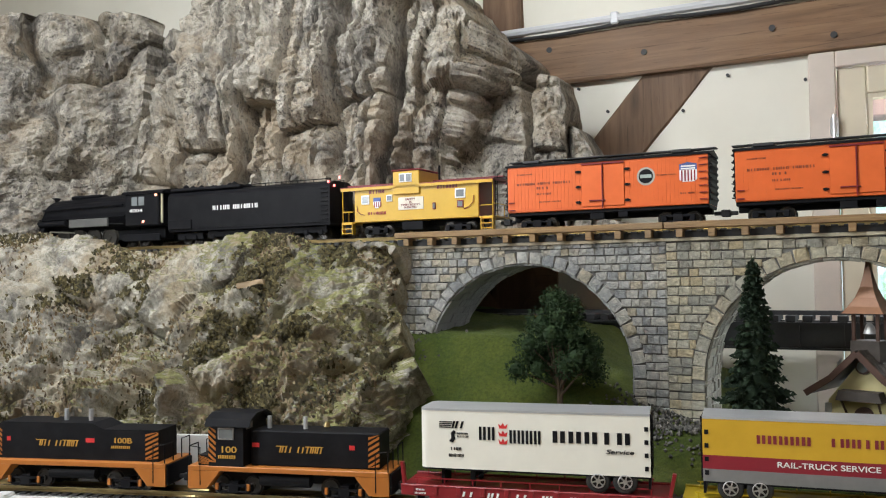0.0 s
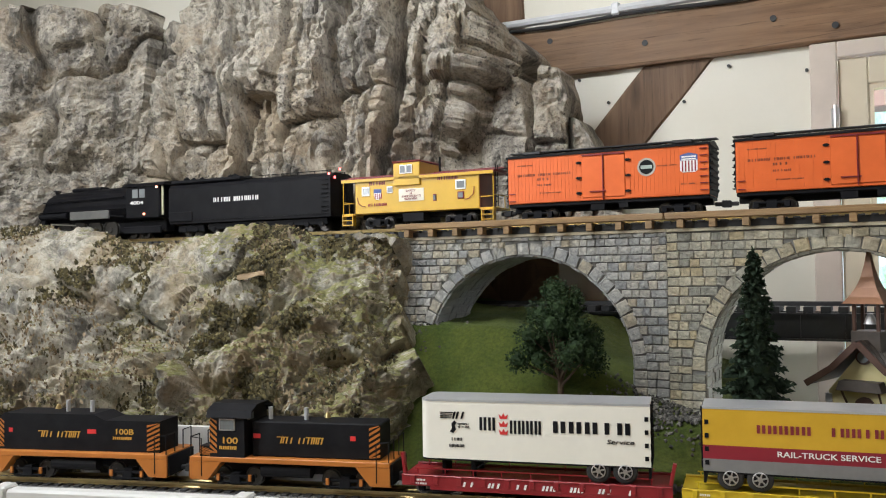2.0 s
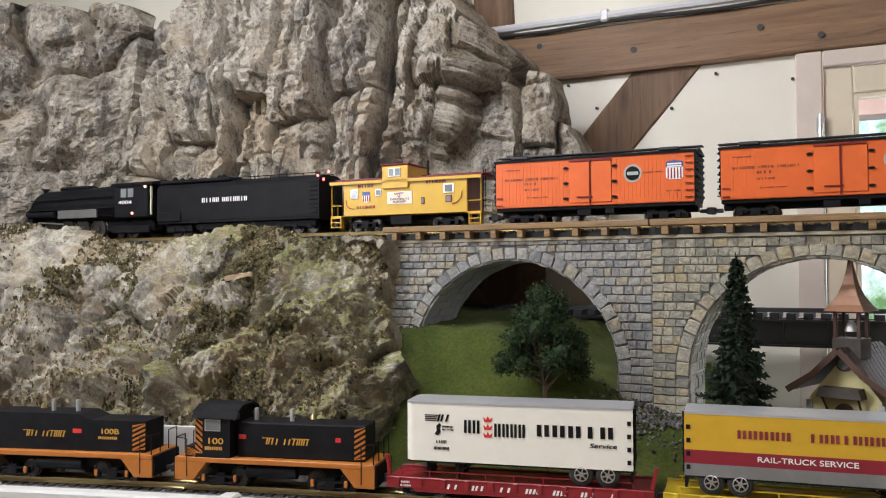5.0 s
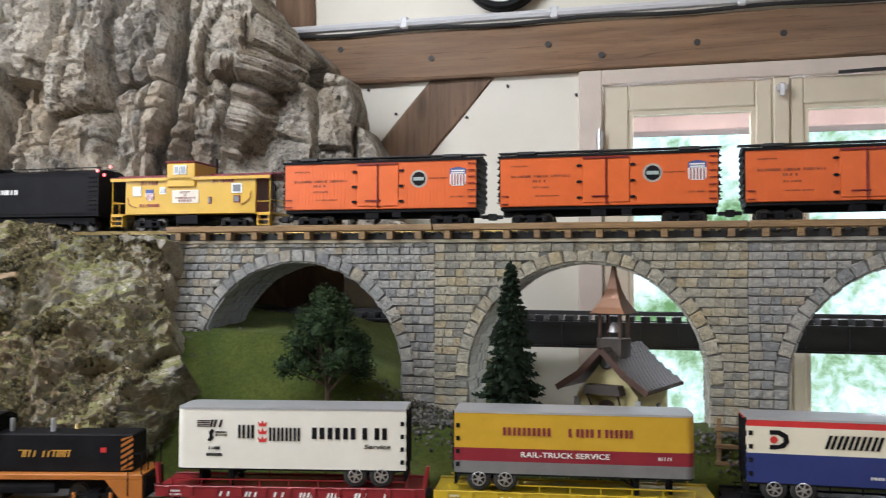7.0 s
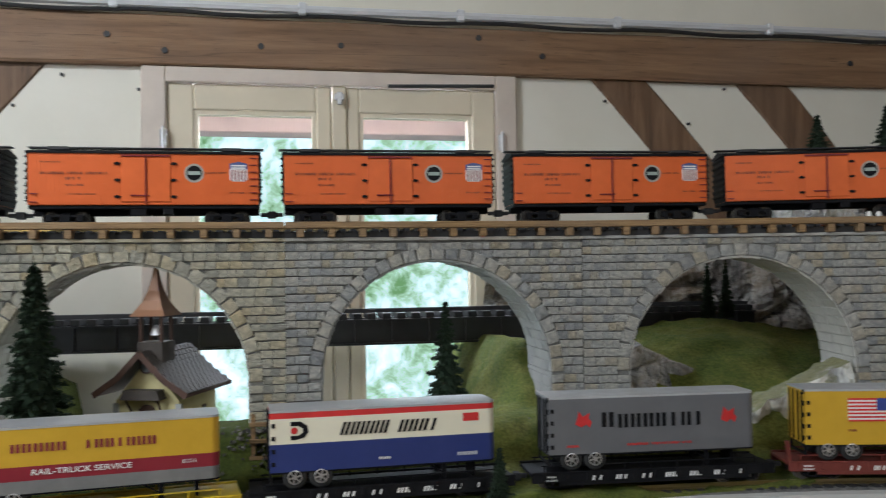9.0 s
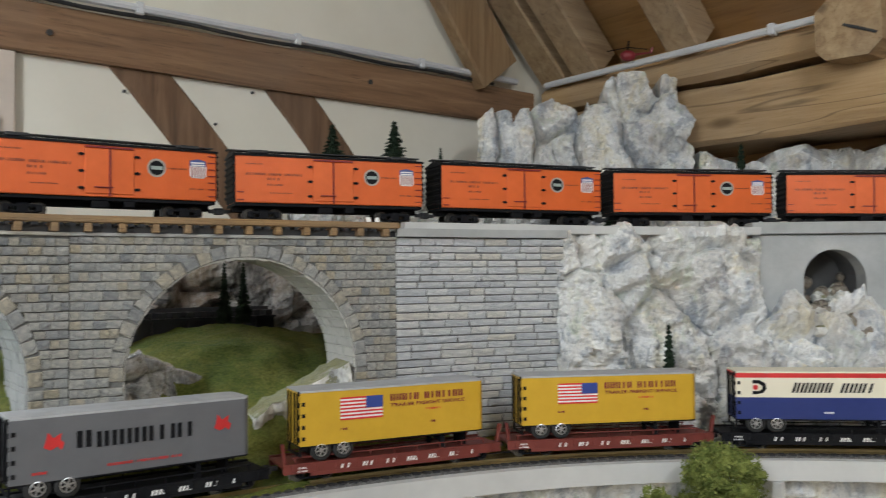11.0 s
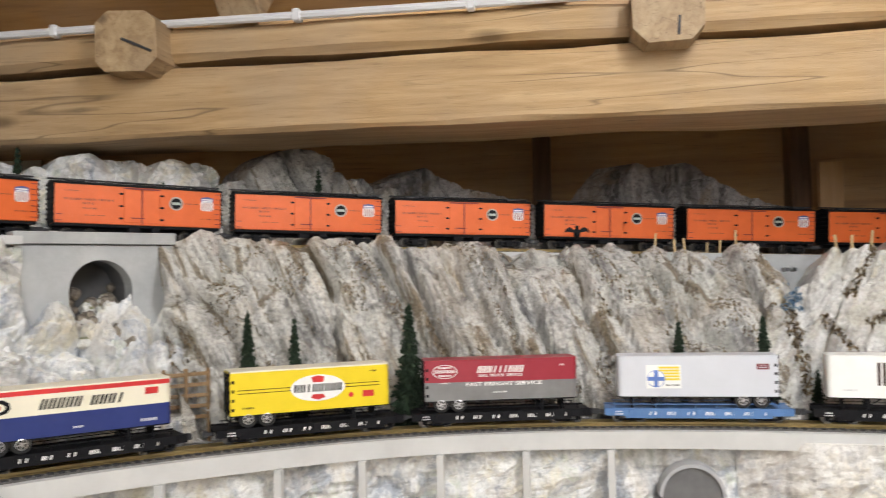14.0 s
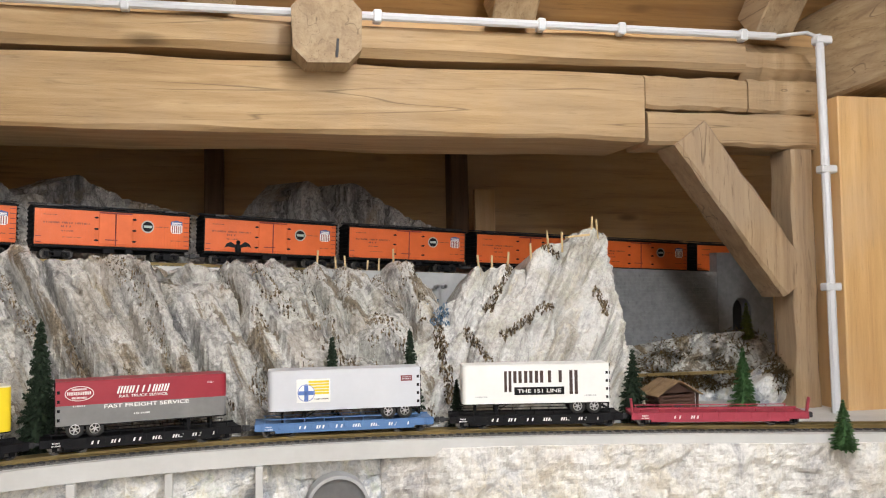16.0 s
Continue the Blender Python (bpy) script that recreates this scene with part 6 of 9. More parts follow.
def steam_engine(m):
    th = thing("steam_locomotive", "large black articulated steam locomotive with bright side rods", "locomotive", "", m)
    # x from -0.46 (front) to 0.47 (cab rear)
    bm = lathe([(0.0, 0.0), (0.040, 0.0), (0.046, 0.012), (0.047, 0.08), (0.048, 0.40), (0.053, 0.62), (0.053, 0.78), (0.0, 0.78)], 32)
    bm.transform(Matrix.Translation((-0.42, 0, 0.098)) @ Matrix.Rotation(radians(90), 4, "Y"))
    part("boiler", bm, BOILER, th, smooth=False)
    sb = lathe([(0.0, 0.0), (0.0475, 0.0), (0.0475, 0.085), (0.0, 0.085)], 32)
    sb.transform(Matrix.Translation((-0.405, 0, 0.098)) @ Matrix.Rotation(radians(90), 4, "Y"))
    part("smokebox", sb, GRAPHITE, th, "graphite grey smokebox")
    part("headlamp", cyl(bmesh.new(), (-0.452, 0, 0.118), (-0.425, 0, 0.118), 0.009, seg=16), BLACK, th)
    for x0, x1, w, z0, z1 in ((-0.30, -0.20, 0.022, 0.138, 0.153), (-0.12, 0.02, 0.024, 0.140, 0.156), (0.08, 0.20, 0.020, 0.145, 0.157)):
        part("dome", boxes((x0, x1, -w, w, z0, z1), bevel=0.006, segs=2), BOILER, th)
    part("chimney", boxes((-0.385, -0.33, -0.014, 0.014, 0.140, 0.155), bevel=0.005, segs=2), BOILER, th)
    part("cab", boxes((0.335, 0.460, -0.053, 0.053, 0.055, 0.146), bevel=0.003), BOILER, th)
    bm = prism([(-0.058, 0.144), (-0.050, 0.152), (0.0, 0.160), (0.050, 0.152), (0.058, 0.144)], 0.325, 0.478)
    bm.transform(Matrix.Rotation(radians(90), 4, "Z"))
    bm.transform(Matrix.Diagonal((-1, 1, 1, 1)))
    bmesh.ops.recalc_face_normals(bm, faces=bm.faces)
    part("cab_roof", bm, BOILER, th)
    for x in (0.372, 0.398):
        part("cab_window", boxes((x - 0.010, x + 0.010, -0.0545, -0.052, 0.112, 0.136)), PANE_DARK, th)
    text("number", "4004", 0.352, 0.094, 0.0095, -0.0538, WHITE, th, 0.050)
    part("curtain", boxes((0.467, 0.472, -0.052, -0.046, 0.062, 0.142), bevel=0.001), IVORY, th, "ivory cab curtain")
    part("cab_lamp", cyl(bmesh.new(), (0.405, -0.053, 0.067), (0.405, -0.056, 0.067), 0.0035, seg=10), AMBERLAMP, th, "small lit lamp")
    part("cab_lamp", cyl(bmesh.new(), (0.452, -0.050, 0.139), (0.452, -0.056, 0.139), 0.0035, seg=10), AMBERLAMP, th, "small lit lamp")
    part("firebox_panel", boxes((0.115, 0.270, -0.056, -0.050, 0.060, 0.084), bevel=0.001), GRAPHITE, th, "grey firebox side panel")
    part("running_board", boxes((-0.40, -0.02, -0.055, 0.055, 0.084, 0.087), (-0.02, 0.335, -0.055, 0.055, 0.085, 0.088), bevel=0.0006), BLACK, th)
    bm = bmesh.new()
    for pts in ([(-0.40, -0.050, 0.112), (-0.1, -0.053, 0.114), (0.33, -0.056, 0.118)], [(-0.36, -0.053, 0.079), (-0.06, -0.054, 0.077), (0.10, -0.055, 0.074)],
                [(0.28, -0.058, 0.082), (0.28, -0.058, 0.066), (0.335, -0.058, 0.063)]):
        t2 = tube(pts, 0.0022, 6)
        me = bpy.data.meshes.new("t")
        t2.to_mesh(me)
        bm.from_mesh(me)
        t2.free()
    part("pipework", bm, BLACK, th)
    part("air_tank", cyl(bmesh.new(), (-0.02, -0.050, 0.074), (0.10, -0.050, 0.074), 0.009, seg=12), BLACK, th)
    part("frame", boxes((-0.43, 0.45, -0.018, 0.018, 0.020, 0.056), bevel=0.002), BLACK, th)
    for x in (-0.36, -0.02):
        part("cylinder", cyl(bmesh.new(), (x - 0.032, -0.046, 0.034), (x + 0.032, -0.046, 0.034), 0.0145, seg=18), BLACK, th)
        part("valve_chest", cyl(bmesh.new(), (x - 0.028, -0.045, 0.056), (x + 0.028, -0.045, 0.056), 0.010, seg=14), BLACK, th)
    for x0 in (-0.285, 0.058):
        xs = [x0 + 0.0625 * k for k in range(4)]
        wheels(th, xs, 0.0295, WHEEL_DARK, "driving_wheel")
        part("side_rod", boxes((xs[0] - 0.004, xs[-1] + 0.004, -0.041, -0.037, 0.019, 0.024), bevel=0.001), ROD, th, "bright side rod")
        part("main_rod", bar_mesh((x0 - 0.04, -0.045, 0.034), (xs[2], -0.045, 0.021), 0.004, 0.006, 0.001, 0, cuts=1), ROD, th, "bright main rod")
        part("valve_rod", bar_mesh((x0 - 0.03, -0.048, 0.052), (xs[1] + 0.01, -0.048, 0.045), 0.003, 0.004, 0.001, 0, cuts=1), ROD, th, "bright valve rod")
        part("crosshead", boxes((x0 - 0.035, x0 - 0.020, -0.050, -0.042, 0.029, 0.040), bevel=0.001), ROD, th)
    wheels(th, (-0.425, -0.395, 0.335, 0.385), 0.0165, WHEEL_DARK)
    part("trailing_frame", boxes((0.315, 0.455, -0.043, -0.037, 0.014, 0.034), (0.315, 0.455, 0.037, 0.043, 0.014, 0.034), bevel=0.002), BLACK, th)
    part("pilot", prism([(-0.475, 0.006), (-0.43, 0.006), (-0.43, 0.050), (-0.452, 0.050)], -0.045, 0.045), BLACK, th)
    part("pilot_deck", boxes((-0.462, -0.40, -0.050, 0.050, 0.050, 0.056), bevel=0.001), BLACK, th)


tender(HIGH.seat(2.086, z_high, 0.35))
steam_engine(HIGH.seat(1.328, z_high, 0.6))


# ---- flat cars with trailers on the lower track
def flat_car(m, material, label, rails=True, posts=True, initials=(2, 2, 2, 2, 2, 2, 1), group="flat cars"):
    th = thing("flat_car", label, "train car", group, m)
    hx, hy = 0.225, 0.047
    part("deck", boxes((-hx, hx, -hy + 0.003, hy - 0.003, 0.034, 0.040), bevel=0.001), material, th)
    for sy in (-1, 1):
        y = sy * hy
        part("side_sill", boxes((-hx, hx, y - 0.0025, y + 0.0025, 0.024, 0.043), (-hx, hx, y - 0.004, y + 0.004, 0.0405, 0.0430), (-hx + 0.05, hx - 0.05, y - 0.002, y + 0.002, 0.018, 0.026), bevel=0.0008), material, th)
    for k in range(11):
        x = -hx + 0.02 + k * (2 * hx - 0.04) / 10
        part("stake_pocket", boxes((x - 0.004, x + 0.004, -hy - 0.005, -hy - 0.0025, 0.028, 0.042), bevel=0.0008), material, th)
    if rails:
        for y in (-0.036, 0.036):
            bm = boxes((-hx + 0.02, hx - 0.03, y - 0.001, y + 0.001, 0.050, 0.052))
            for k in range(9):
                x = -hx + 0.025 + k * 0.049
                box(bm, x - 0.001, x + 0.001, y - 0.001, y + 0.001, 0.040, 0.050)
            part("guide_rail", bm, material, th)
    for sx in (-1, 1):
        part("bolster", boxes((sx * 0.165 - 0.01, sx * 0.165 + 0.01, -0.035, 0.035, 0.016, 0.024)), BLACK, th)
        truck(th, sx * 0.165, 0.056, 0.0145, BLACK, WHEEL_STEEL)
        coupler(th, sx * (hx - 0.002))
        if posts:
            bm = bar_mesh((sx * (hx - 0.004), -0.040, 0.040), (sx * (hx - (0.0 if sx < 0 else -0.004)), -0.040, 0.078), 0.010, 0.006, 0.001, 0, up=(1, 0, 0), cuts=1)
            part("end_post", bm, material, th)
    if initials:
        n = len(initials)
        x = -0.12
        for k, w in enumerate(initials):
            lettering("lettering", (w,), x, x + 0.0125 * w, 0.0265, 0.0345, -hy - 0.0030, WHITE, th, 0.3, 0.66, seed=k)
            x += 0.0455
        lettering("lettering", (3,), -0.198, -0.182, 0.033, 0.036, -hy - 0.0030, WHITE, th, seed=9)
        lettering("lettering", (5,), -0.200, -0.180, 0.027, 0.030, -hy - 0.0030, WHITE, th, seed=8)
    for ob in th.children:
        if ob.name.split(".")[0] in ("deck", "side_sill", "stake_pocket", "guide_rail", "end_post", "lettering"):
            ob.location.z -= 0.005
    part("brake_gear", boxes((-0.06, 0.06, -0.02, 0.02, 0.010, 0.024), (0.0, 0.03, -0.04, -0.02, 0.010, 0.024), bevel=0.002), BLACK, th)
    return th


TYRE = paint("black_rubber", (0.02, 0.02, 0.02), 0.8)
TL = 0.384


def trailer(m, bands, roof, label, rear=-1, decorate=None):
    """A highway trailer; bands: (share of height from below, material); rear: the end with wheels and doors. Its body stands 0.060 to 0.160 over the rails."""
    th = thing("highway_trailer", label, "trailer", "trailers on flat cars", m)
    hx, hy, z0, z1 = TL / 2, 0.043, 0.066, 0.163
    r = 0.014
    f = -rear

    def outline(grow=0.0):
        o = [(rear * hx, -hy - grow), ]
        pts = [(rear * hx, -hy - grow), (f * (hx - r), -hy - grow)]
        pts += [(f * (hx - r + r * math.sin(a)), -(hy - r) - grow * math.cos(a) - r * math.cos(a)) for a in [math.pi / 2 * k / 5 for k in range(1, 6)]]
        pts += [(x, -y) for x, y in reversed(pts)]
        return pts

    def slab(za, zb, grow=0.0):
        bm = bmesh.new()
        o = outline(grow)
        a = [bm.verts.new((x, y, za)) for x, y in o]
        b = [bm.verts.new((x, y, zb)) for x, y in o]
        n = len(o)
        bm.faces.new(a)
        bm.faces.new(b)
        for i in range(n):
            bm.faces.new((a[i], a[(i + 1) % n], b[(i + 1) % n], b[i]))
        bmesh.ops.recalc_face_normals(bm, faces=bm.faces)
        return bm
    prev = 0.0
    for share, mt in bands:
        part("side_band" if len(bands) > 1 else "body", slab(z0 + (z1 - z0) * prev, z0 + (z1 - z0) * share), mt, th)
        prev = share
    part("roof", slab(z1, z1 + 0.0035, 0.0006), roof, th)
    part("bottom_rail", slab(z0 - 0.003, z0 - 0.0002, -0.001), BLACK, th)
    xw = rear * (hx - 0.062)
    for dx in (-0.0215, 0.0215):
        for sy in (-1, 1):
            bm = lathe([(0.0, -0.006), (0.0165, -0.006), (0.0198, -0.004), (0.0198, 0.004), (0.0165, 0.006), (0.0115, 0.006), (0.0100, 0.004), (0.0, 0.004)], 24)
            bm.transform(Matrix.Translation((xw + dx, sy * 0.036, 0.0565)) @ Matrix.Rotation(radians(90) * (1 if sy < 0 else -1), 4, "X"))
            ty = part("wheel", bm, TYRE, th, "black tyre with bright hub")
            bm = lathe([(0.0082, 0.0), (0.0098, 0.0), (0.0098, 0.003), (0.0088, 0.0035), (0.0084, 0.001)], 22)
            bmesh.ops.delete(bm, geom=[fc for fc in bm.faces if len(fc.verts) > 4], context="FACES_ONLY")
            for a in range(3):
                box(bm, -0.009, 0.009, -0.0009, 0.0009, 0.0, 0.0020, m=Matrix.Rotation(radians(60 * a + 15), 4, "Z"))
            cyl(bm, (0, 0, 0), (0, 0, 0.004), 0.0032, seg=10)
            bm.transform(Matrix.Translation((xw + dx, sy * 0.036 + sy * 0.0046, 0.0565)) @ Matrix.Rotation(radians(90) * (1 if sy < 0 else -1), 4, "X") @ Matrix.Diagonal((1.2, 1.2, 1, 1)))
            part("hub", bm, METAL, ty, "bright hub")
    part("bogie", boxes((xw - 0.03, xw + 0.03, -0.028, 0.028, 0.054, 0.063), bevel=0.001), BLACK, th)
    xl = f * (hx - 0.09)
    bm = boxes((xl - 0.004, xl + 0.004, -0.034, -0.028, 0.031, 0.064), (xl - 0.004, xl + 0.004, 0.028, 0.034, 0.031, 0.064), (xl - 0.006, xl + 0.006, -0.036, -0.026, 0.030, 0.032), (xl - 0.006, xl + 0.006, 0.026, 0.036, 0.030, 0.032), (xl - 0.003, xl + 0.003, -0.03, 0.03, 0.050, 0.054))
    for y in (-0.031, 0.031):
        t2 = tube([(xl, y, 0.046), (xl - f * 0.028, y, 0.063)], 0.0014, 6)
        me = bpy.data.meshes.new("t")
        t2.to_mesh(me)
        bm.from_mesh(me)
        t2.free()
    part("landing_gear", bm, BLACK, th, "black landing legs")
    xk = f * (hx - 0.035)
    part("hitch_stand", boxes((xk - 0.003, xk + 0.003, -0.022, 0.022, 0.031, 0.062), (xk - 0.012, xk + 0.012, -0.025, 0.025, 0.0295, 0.032)), BLACK, th)
    xr = rear * hx
    bm = boxes(*[(min(xr, xr + rear * 0.003), max(xr, xr + rear * 0.003), -hy + 0.002, -hy + 0.006, z0 + 0.008 + k * 0.021, z0 + 0.016 + k * 0.021) for k in range(5)],
               *[(min(xr, xr + rear * 0.003), max(xr, xr + rear * 0.003), y - 0.001, y + 0.001, z0 + 0.002, z1 - 0.002) for y in (-0.030, -0.012, 0.012, 0.030)],
               *[(xr - rear * 0.006 - 0.003, xr - rear * 0.006 + 0.003, -hy - 0.0012, -hy, z0 + 0.010 + k * 0.021, z0 + 0.017 + k * 0.021) for k in range(4)])
    part("door_hardware", bm, BLACK, th, "black door hinges and bars")
    part("bumper", boxes((min(xr - rear * 0.004, xr), max(xr - rear * 0.004, xr), -0.038, 0.038, 0.046, 0.050), (min(xr - rear * 0.004, xr), max(xr - rear * 0.004, xr), -0.036, -0.033, 0.046, 0.064), (min(xr - rear * 0.004, xr), max(xr - rear * 0.004, xr), 0.033, 0.036, 0.046, 0.064)), BLACK, th)
    if decorate:
        decorate(th, -hy - 0.0004)
    return th


INK_BROWN = paint("dark_red_ink", (0.22, 0.02, 0.03), 0.5)
INK_RED = paint("bright_red_ink", (0.65, 0.03, 0.03), 0.5)
GOLD = paint("gold_ink", (0.62, 0.33, 0.05), 0.5)
FLAG_BLUE = paint("flag_blue", (0.03, 0.06, 0.28), 0.5)
NAVY = paint("navy_trailer_paint", (0.018, 0.035, 0.17), 0.4, dirt=0.08)
CREAM = paint("cream_trailer_paint", (0.80, 0.75, 0.60), 0.4, dirt=0.05)
RED_BROWN_BAND = paint("crimson_band", (0.26, 0.015, 0.03), 0.4, dirt=0.08)
PALE_GREY = paint("pale_trailer_grey", (0.60, 0.62, 0.67), 0.4, dirt=0.04)
DULL_GREY = paint("dull_trailer_grey", (0.135, 0.138, 0.15), 0.4, dirt=0.08)


def deco_white(th, y):
    for k, (dz, w) in enumerate(((0.1435, 0.023), (0.1405, 0.022), (0.1375, 0.021), (0.1345, 0.020))):
        part("emblem_stripe", boxes((-0.157, -0.157 + w, y - 0.0005, y, dz, dz + 0.0016)), BLACK, th)
    lettering("emblem", (2,), -0.136, -0.112, 0.134, 0.146, y, BLACK, th, 0.3, 0.8)
    part("horse_mark", prism([(-0.140, 0.112), (-0.136, 0.118), (-0.137, 0.126), (-0.132, 0.131), (-0.128, 0.128), (-0.131, 0.122), (-0.129, 0.116), (-0.134, 0.110)], y - 0.0005, y), BLACK, th)
    lettering("small_writing", (7,), -0.126, -0.106, 0.124, 0.127, y, BLACK, th, seed=4)
    lettering("small_writing", (8,), -0.126, -0.106, 0.119, 0.122, y, BLACK, th, seed=5)
    lettering("registration_mark", (4,), -0.138, -0.118, 0.097, 0.102, y, BLACK, th, seed=6)
    lettering("registration_mark", (6,), -0.141, -0.114, 0.086, 0.091, y, BLACK, th, seed=7)
    lettering("wordmark", (2,), -0.088, -0.058, 0.116, 0.138, y, BLACK, th, 0, 0.78, 11)
    lettering("wordmark", (4,), -0.036, 0.019, 0.112, 0.134, y, BLACK, th, 0, 0.72, 12)
    lettering("wordmark", (5,), 0.036, 0.166, 0.116, 0.135, y, BLACK, th, 0, 0.70, 13)
    for z in (0.110, 0.123, 0.136):
        part("crown_mark", prism([(-0.053, z), (-0.041, z), (-0.039, z + 0.008), (-0.044, z + 0.004), (-0.047, z + 0.010), (-0.050, z + 0.004), (-0.055, z + 0.008)], y - 0.0005, y), INK_RED, th)
    text("writing", "Service", 0.122, 0.101, 0.0072, y - 0.0003, BLACK, th, 0.044, 0.2)


def deco_up(th, y):
    lettering("wordmark", (5,), -0.112, -0.032, 0.128, 0.141, y, INK_BROWN, th, 0, 0.68, 21)
    lettering("wordmark", (7,), -0.010, 0.098, 0.128, 0.141, y, INK_BROWN, th, 0, 0.68, 22)
    text("writing", "RAIL-TRUCK SERVICE", -0.084, 0.0935, 0.0085, y - 0.0003, WHITE, th, 0.142)
    lettering("small_writing", (5,), 0.135, 0.157, 0.094, 0.0995, y, WHITE, th, seed=5)


def deco_wp(th, y):
    part("emblem", prism([(-0.158, 0.118), (-0.150, 0.118), (-0.136, 0.121), (-0.129, 0.130), (-0.131, 0.141), (-0.142, 0.148), (-0.158, 0.148), (-0.158, 0.141), (-0.146, 0.141), (-0.138, 0.136), (-0.138, 0.130), (-0.145, 0.125), (-0.158, 0.125)], y - 0.0005, y), BLACK, th, "dark swirl emblem")
    part("emblem_spot", disc(bmesh.new(), -0.152, 0.133, 0.0055, y), INK_RED, th)
    lettering("wordmark", (5,), -0.078, 0.004, 0.122, 0.143, y, BLACK, th, 0.35, 0.58, 31)
    lettering("wordmark", (4,), 0.020, 0.090, 0.122, 0.142, y, BLACK, th, 0.35, 0.58, 32)
    part("tag", boxes((0.134, 0.162, y - 0.0004, y, 0.134, 0.148)), INK_RED, th)
    lettering("small_writing", (4,), 0.124, 0.160, 0.076, 0.082, y, PALE_GREY, th, seed=3)
    lettering("small_writing", (4,), -0.012, 0.008, 0.078, 0.082, y, WHITE, th, seed=3)


def deco_gas(th, y):
    for x in (-0.128, 0.142):
        part("winged_mark", prism([(x - 0.016, 0.118), (x - 0.006, 0.113), (x + 0.004, 0.118), (x + 0.010, 0.112), (x + 0.014, 0.122), (x + 0.008, 0.128), (x + 0.010, 0.138), (x - 0.002, 0.131), (x - 0.010, 0.141), (x - 0.012, 0.130)], y - 0.0005, y), INK_RED, th, "red winged emblem")
    lettering("wordmark", (1,), -0.096, -0.068, 0.112, 0.138, y, BLACK, th, 0, 0.85, 41)
    lettering("wordmark", (7,), -0.066, 0.098, 0.110, 0.134, y, BLACK, th, 0, 0.66, 42)
    lettering("small_writing", (7, 9, 3), -0.050, 0.070, 0.078, 0.082, y, INK_RED, th, seed=3)
    lettering("small_writing", (5,), -0.160, -0.138, 0.078, 0.082, y, INK_RED, th, seed=3)


def deco_flag(th, y):
    fl = part("flag_mark", boxes((-0.115, -0.030, y - 0.0004, y, 0.108, 0.150)), WHITE, th, "red, white and blue flag")
    part("flag_stripes", boxes(*[(-0.115, -0.030, y - 0.0009, y - 0.0004, 0.108 + k * 0.0065, 0.1112 + k * 0.0065) for k in range(7)]), INK_RED, fl)
    part("flag_canton", boxes((-0.064, -0.030, y - 0.0014, y - 0.0009, 0.128, 0.150)), FLAG_BLUE, fl)
    lettering("wordmark", (5, 7), -0.014, 0.145, 0.137, 0.150, y, INK_BROWN, th, 0, 0.68, 51)
    text("writing", "TRAILER FREIGHT SERVICE", -0.014, 0.126, 0.0065, y - 0.0003, INK_BROWN, th, 0.160)
    lettering("small_writing", (6,), 0.060, 0.095, 0.115, 0.119, y, INK_RED, th, seed=2)
    lettering("small_writing", (4,), 0.070, 0.082, 0.090, 0.094, y, INK_BROWN, th, seed=2)
    lettering("small_writing", (4,), -0.116, -0.100, 0.090, 0.094, y, INK_BROWN, th, seed=2)


def oval(cx, cz, rx, rz, n=32):
    return [(cx + rx * math.cos(2 * math.pi * k / n), cz + rz * math.sin(2 * math.pi * k / n)) for k in range(n)]


def deco_oil(th, y):
    part("pin_stripe", boxes((-0.175, 0.165, y - 0.0003, y, 0.122, 0.1235), (-0.175, 0.165, y - 0.0003, y, 0.1145, 0.116)), BLACK, th)
    ov = part("oval_mark", prism(oval(0.012, 0.118, 0.066, 0.031), y - 0.0008, y), WHITE, th, "white oval emblem with black bars")
    part("oval_red", prism([(0.000, 0.131), (0.024, 0.131), (0.028, 0.143), (0.012, 0.147), (-0.004, 0.143)], y - 0.0013, y - 0.0005), INK_RED, ov)
    part("oval_red", prism([(0.000, 0.103), (-0.006, 0.095), (0.012, 0.090), (0.030, 0.095), (0.024, 0.103)], y - 0.0013, y - 0.0005), INK_RED, ov)
    lettering("wordmark", (8,), -0.046, 0.072, 0.109, 0.127, y - 0.0008, BLACK, ov, 0.1, 0.74, 61)
    part("tag", disc(bmesh.new(), 0.093, 0.096, 0.006, y), INK_RED, th)
    part("flag_mark", boxes((0.122, 0.150, y - 0.0004, y, 0.089, 0.104)), INK_RED, th)
    lettering("small_writing", (6,), -0.165, -0.135, 0.080, 0.084, y, BLACK, th, seed=2)
    lettering("small_writing", (4,), 0.140, 0.158, 0.148, 0.152, y, BLACK, th, seed=2)


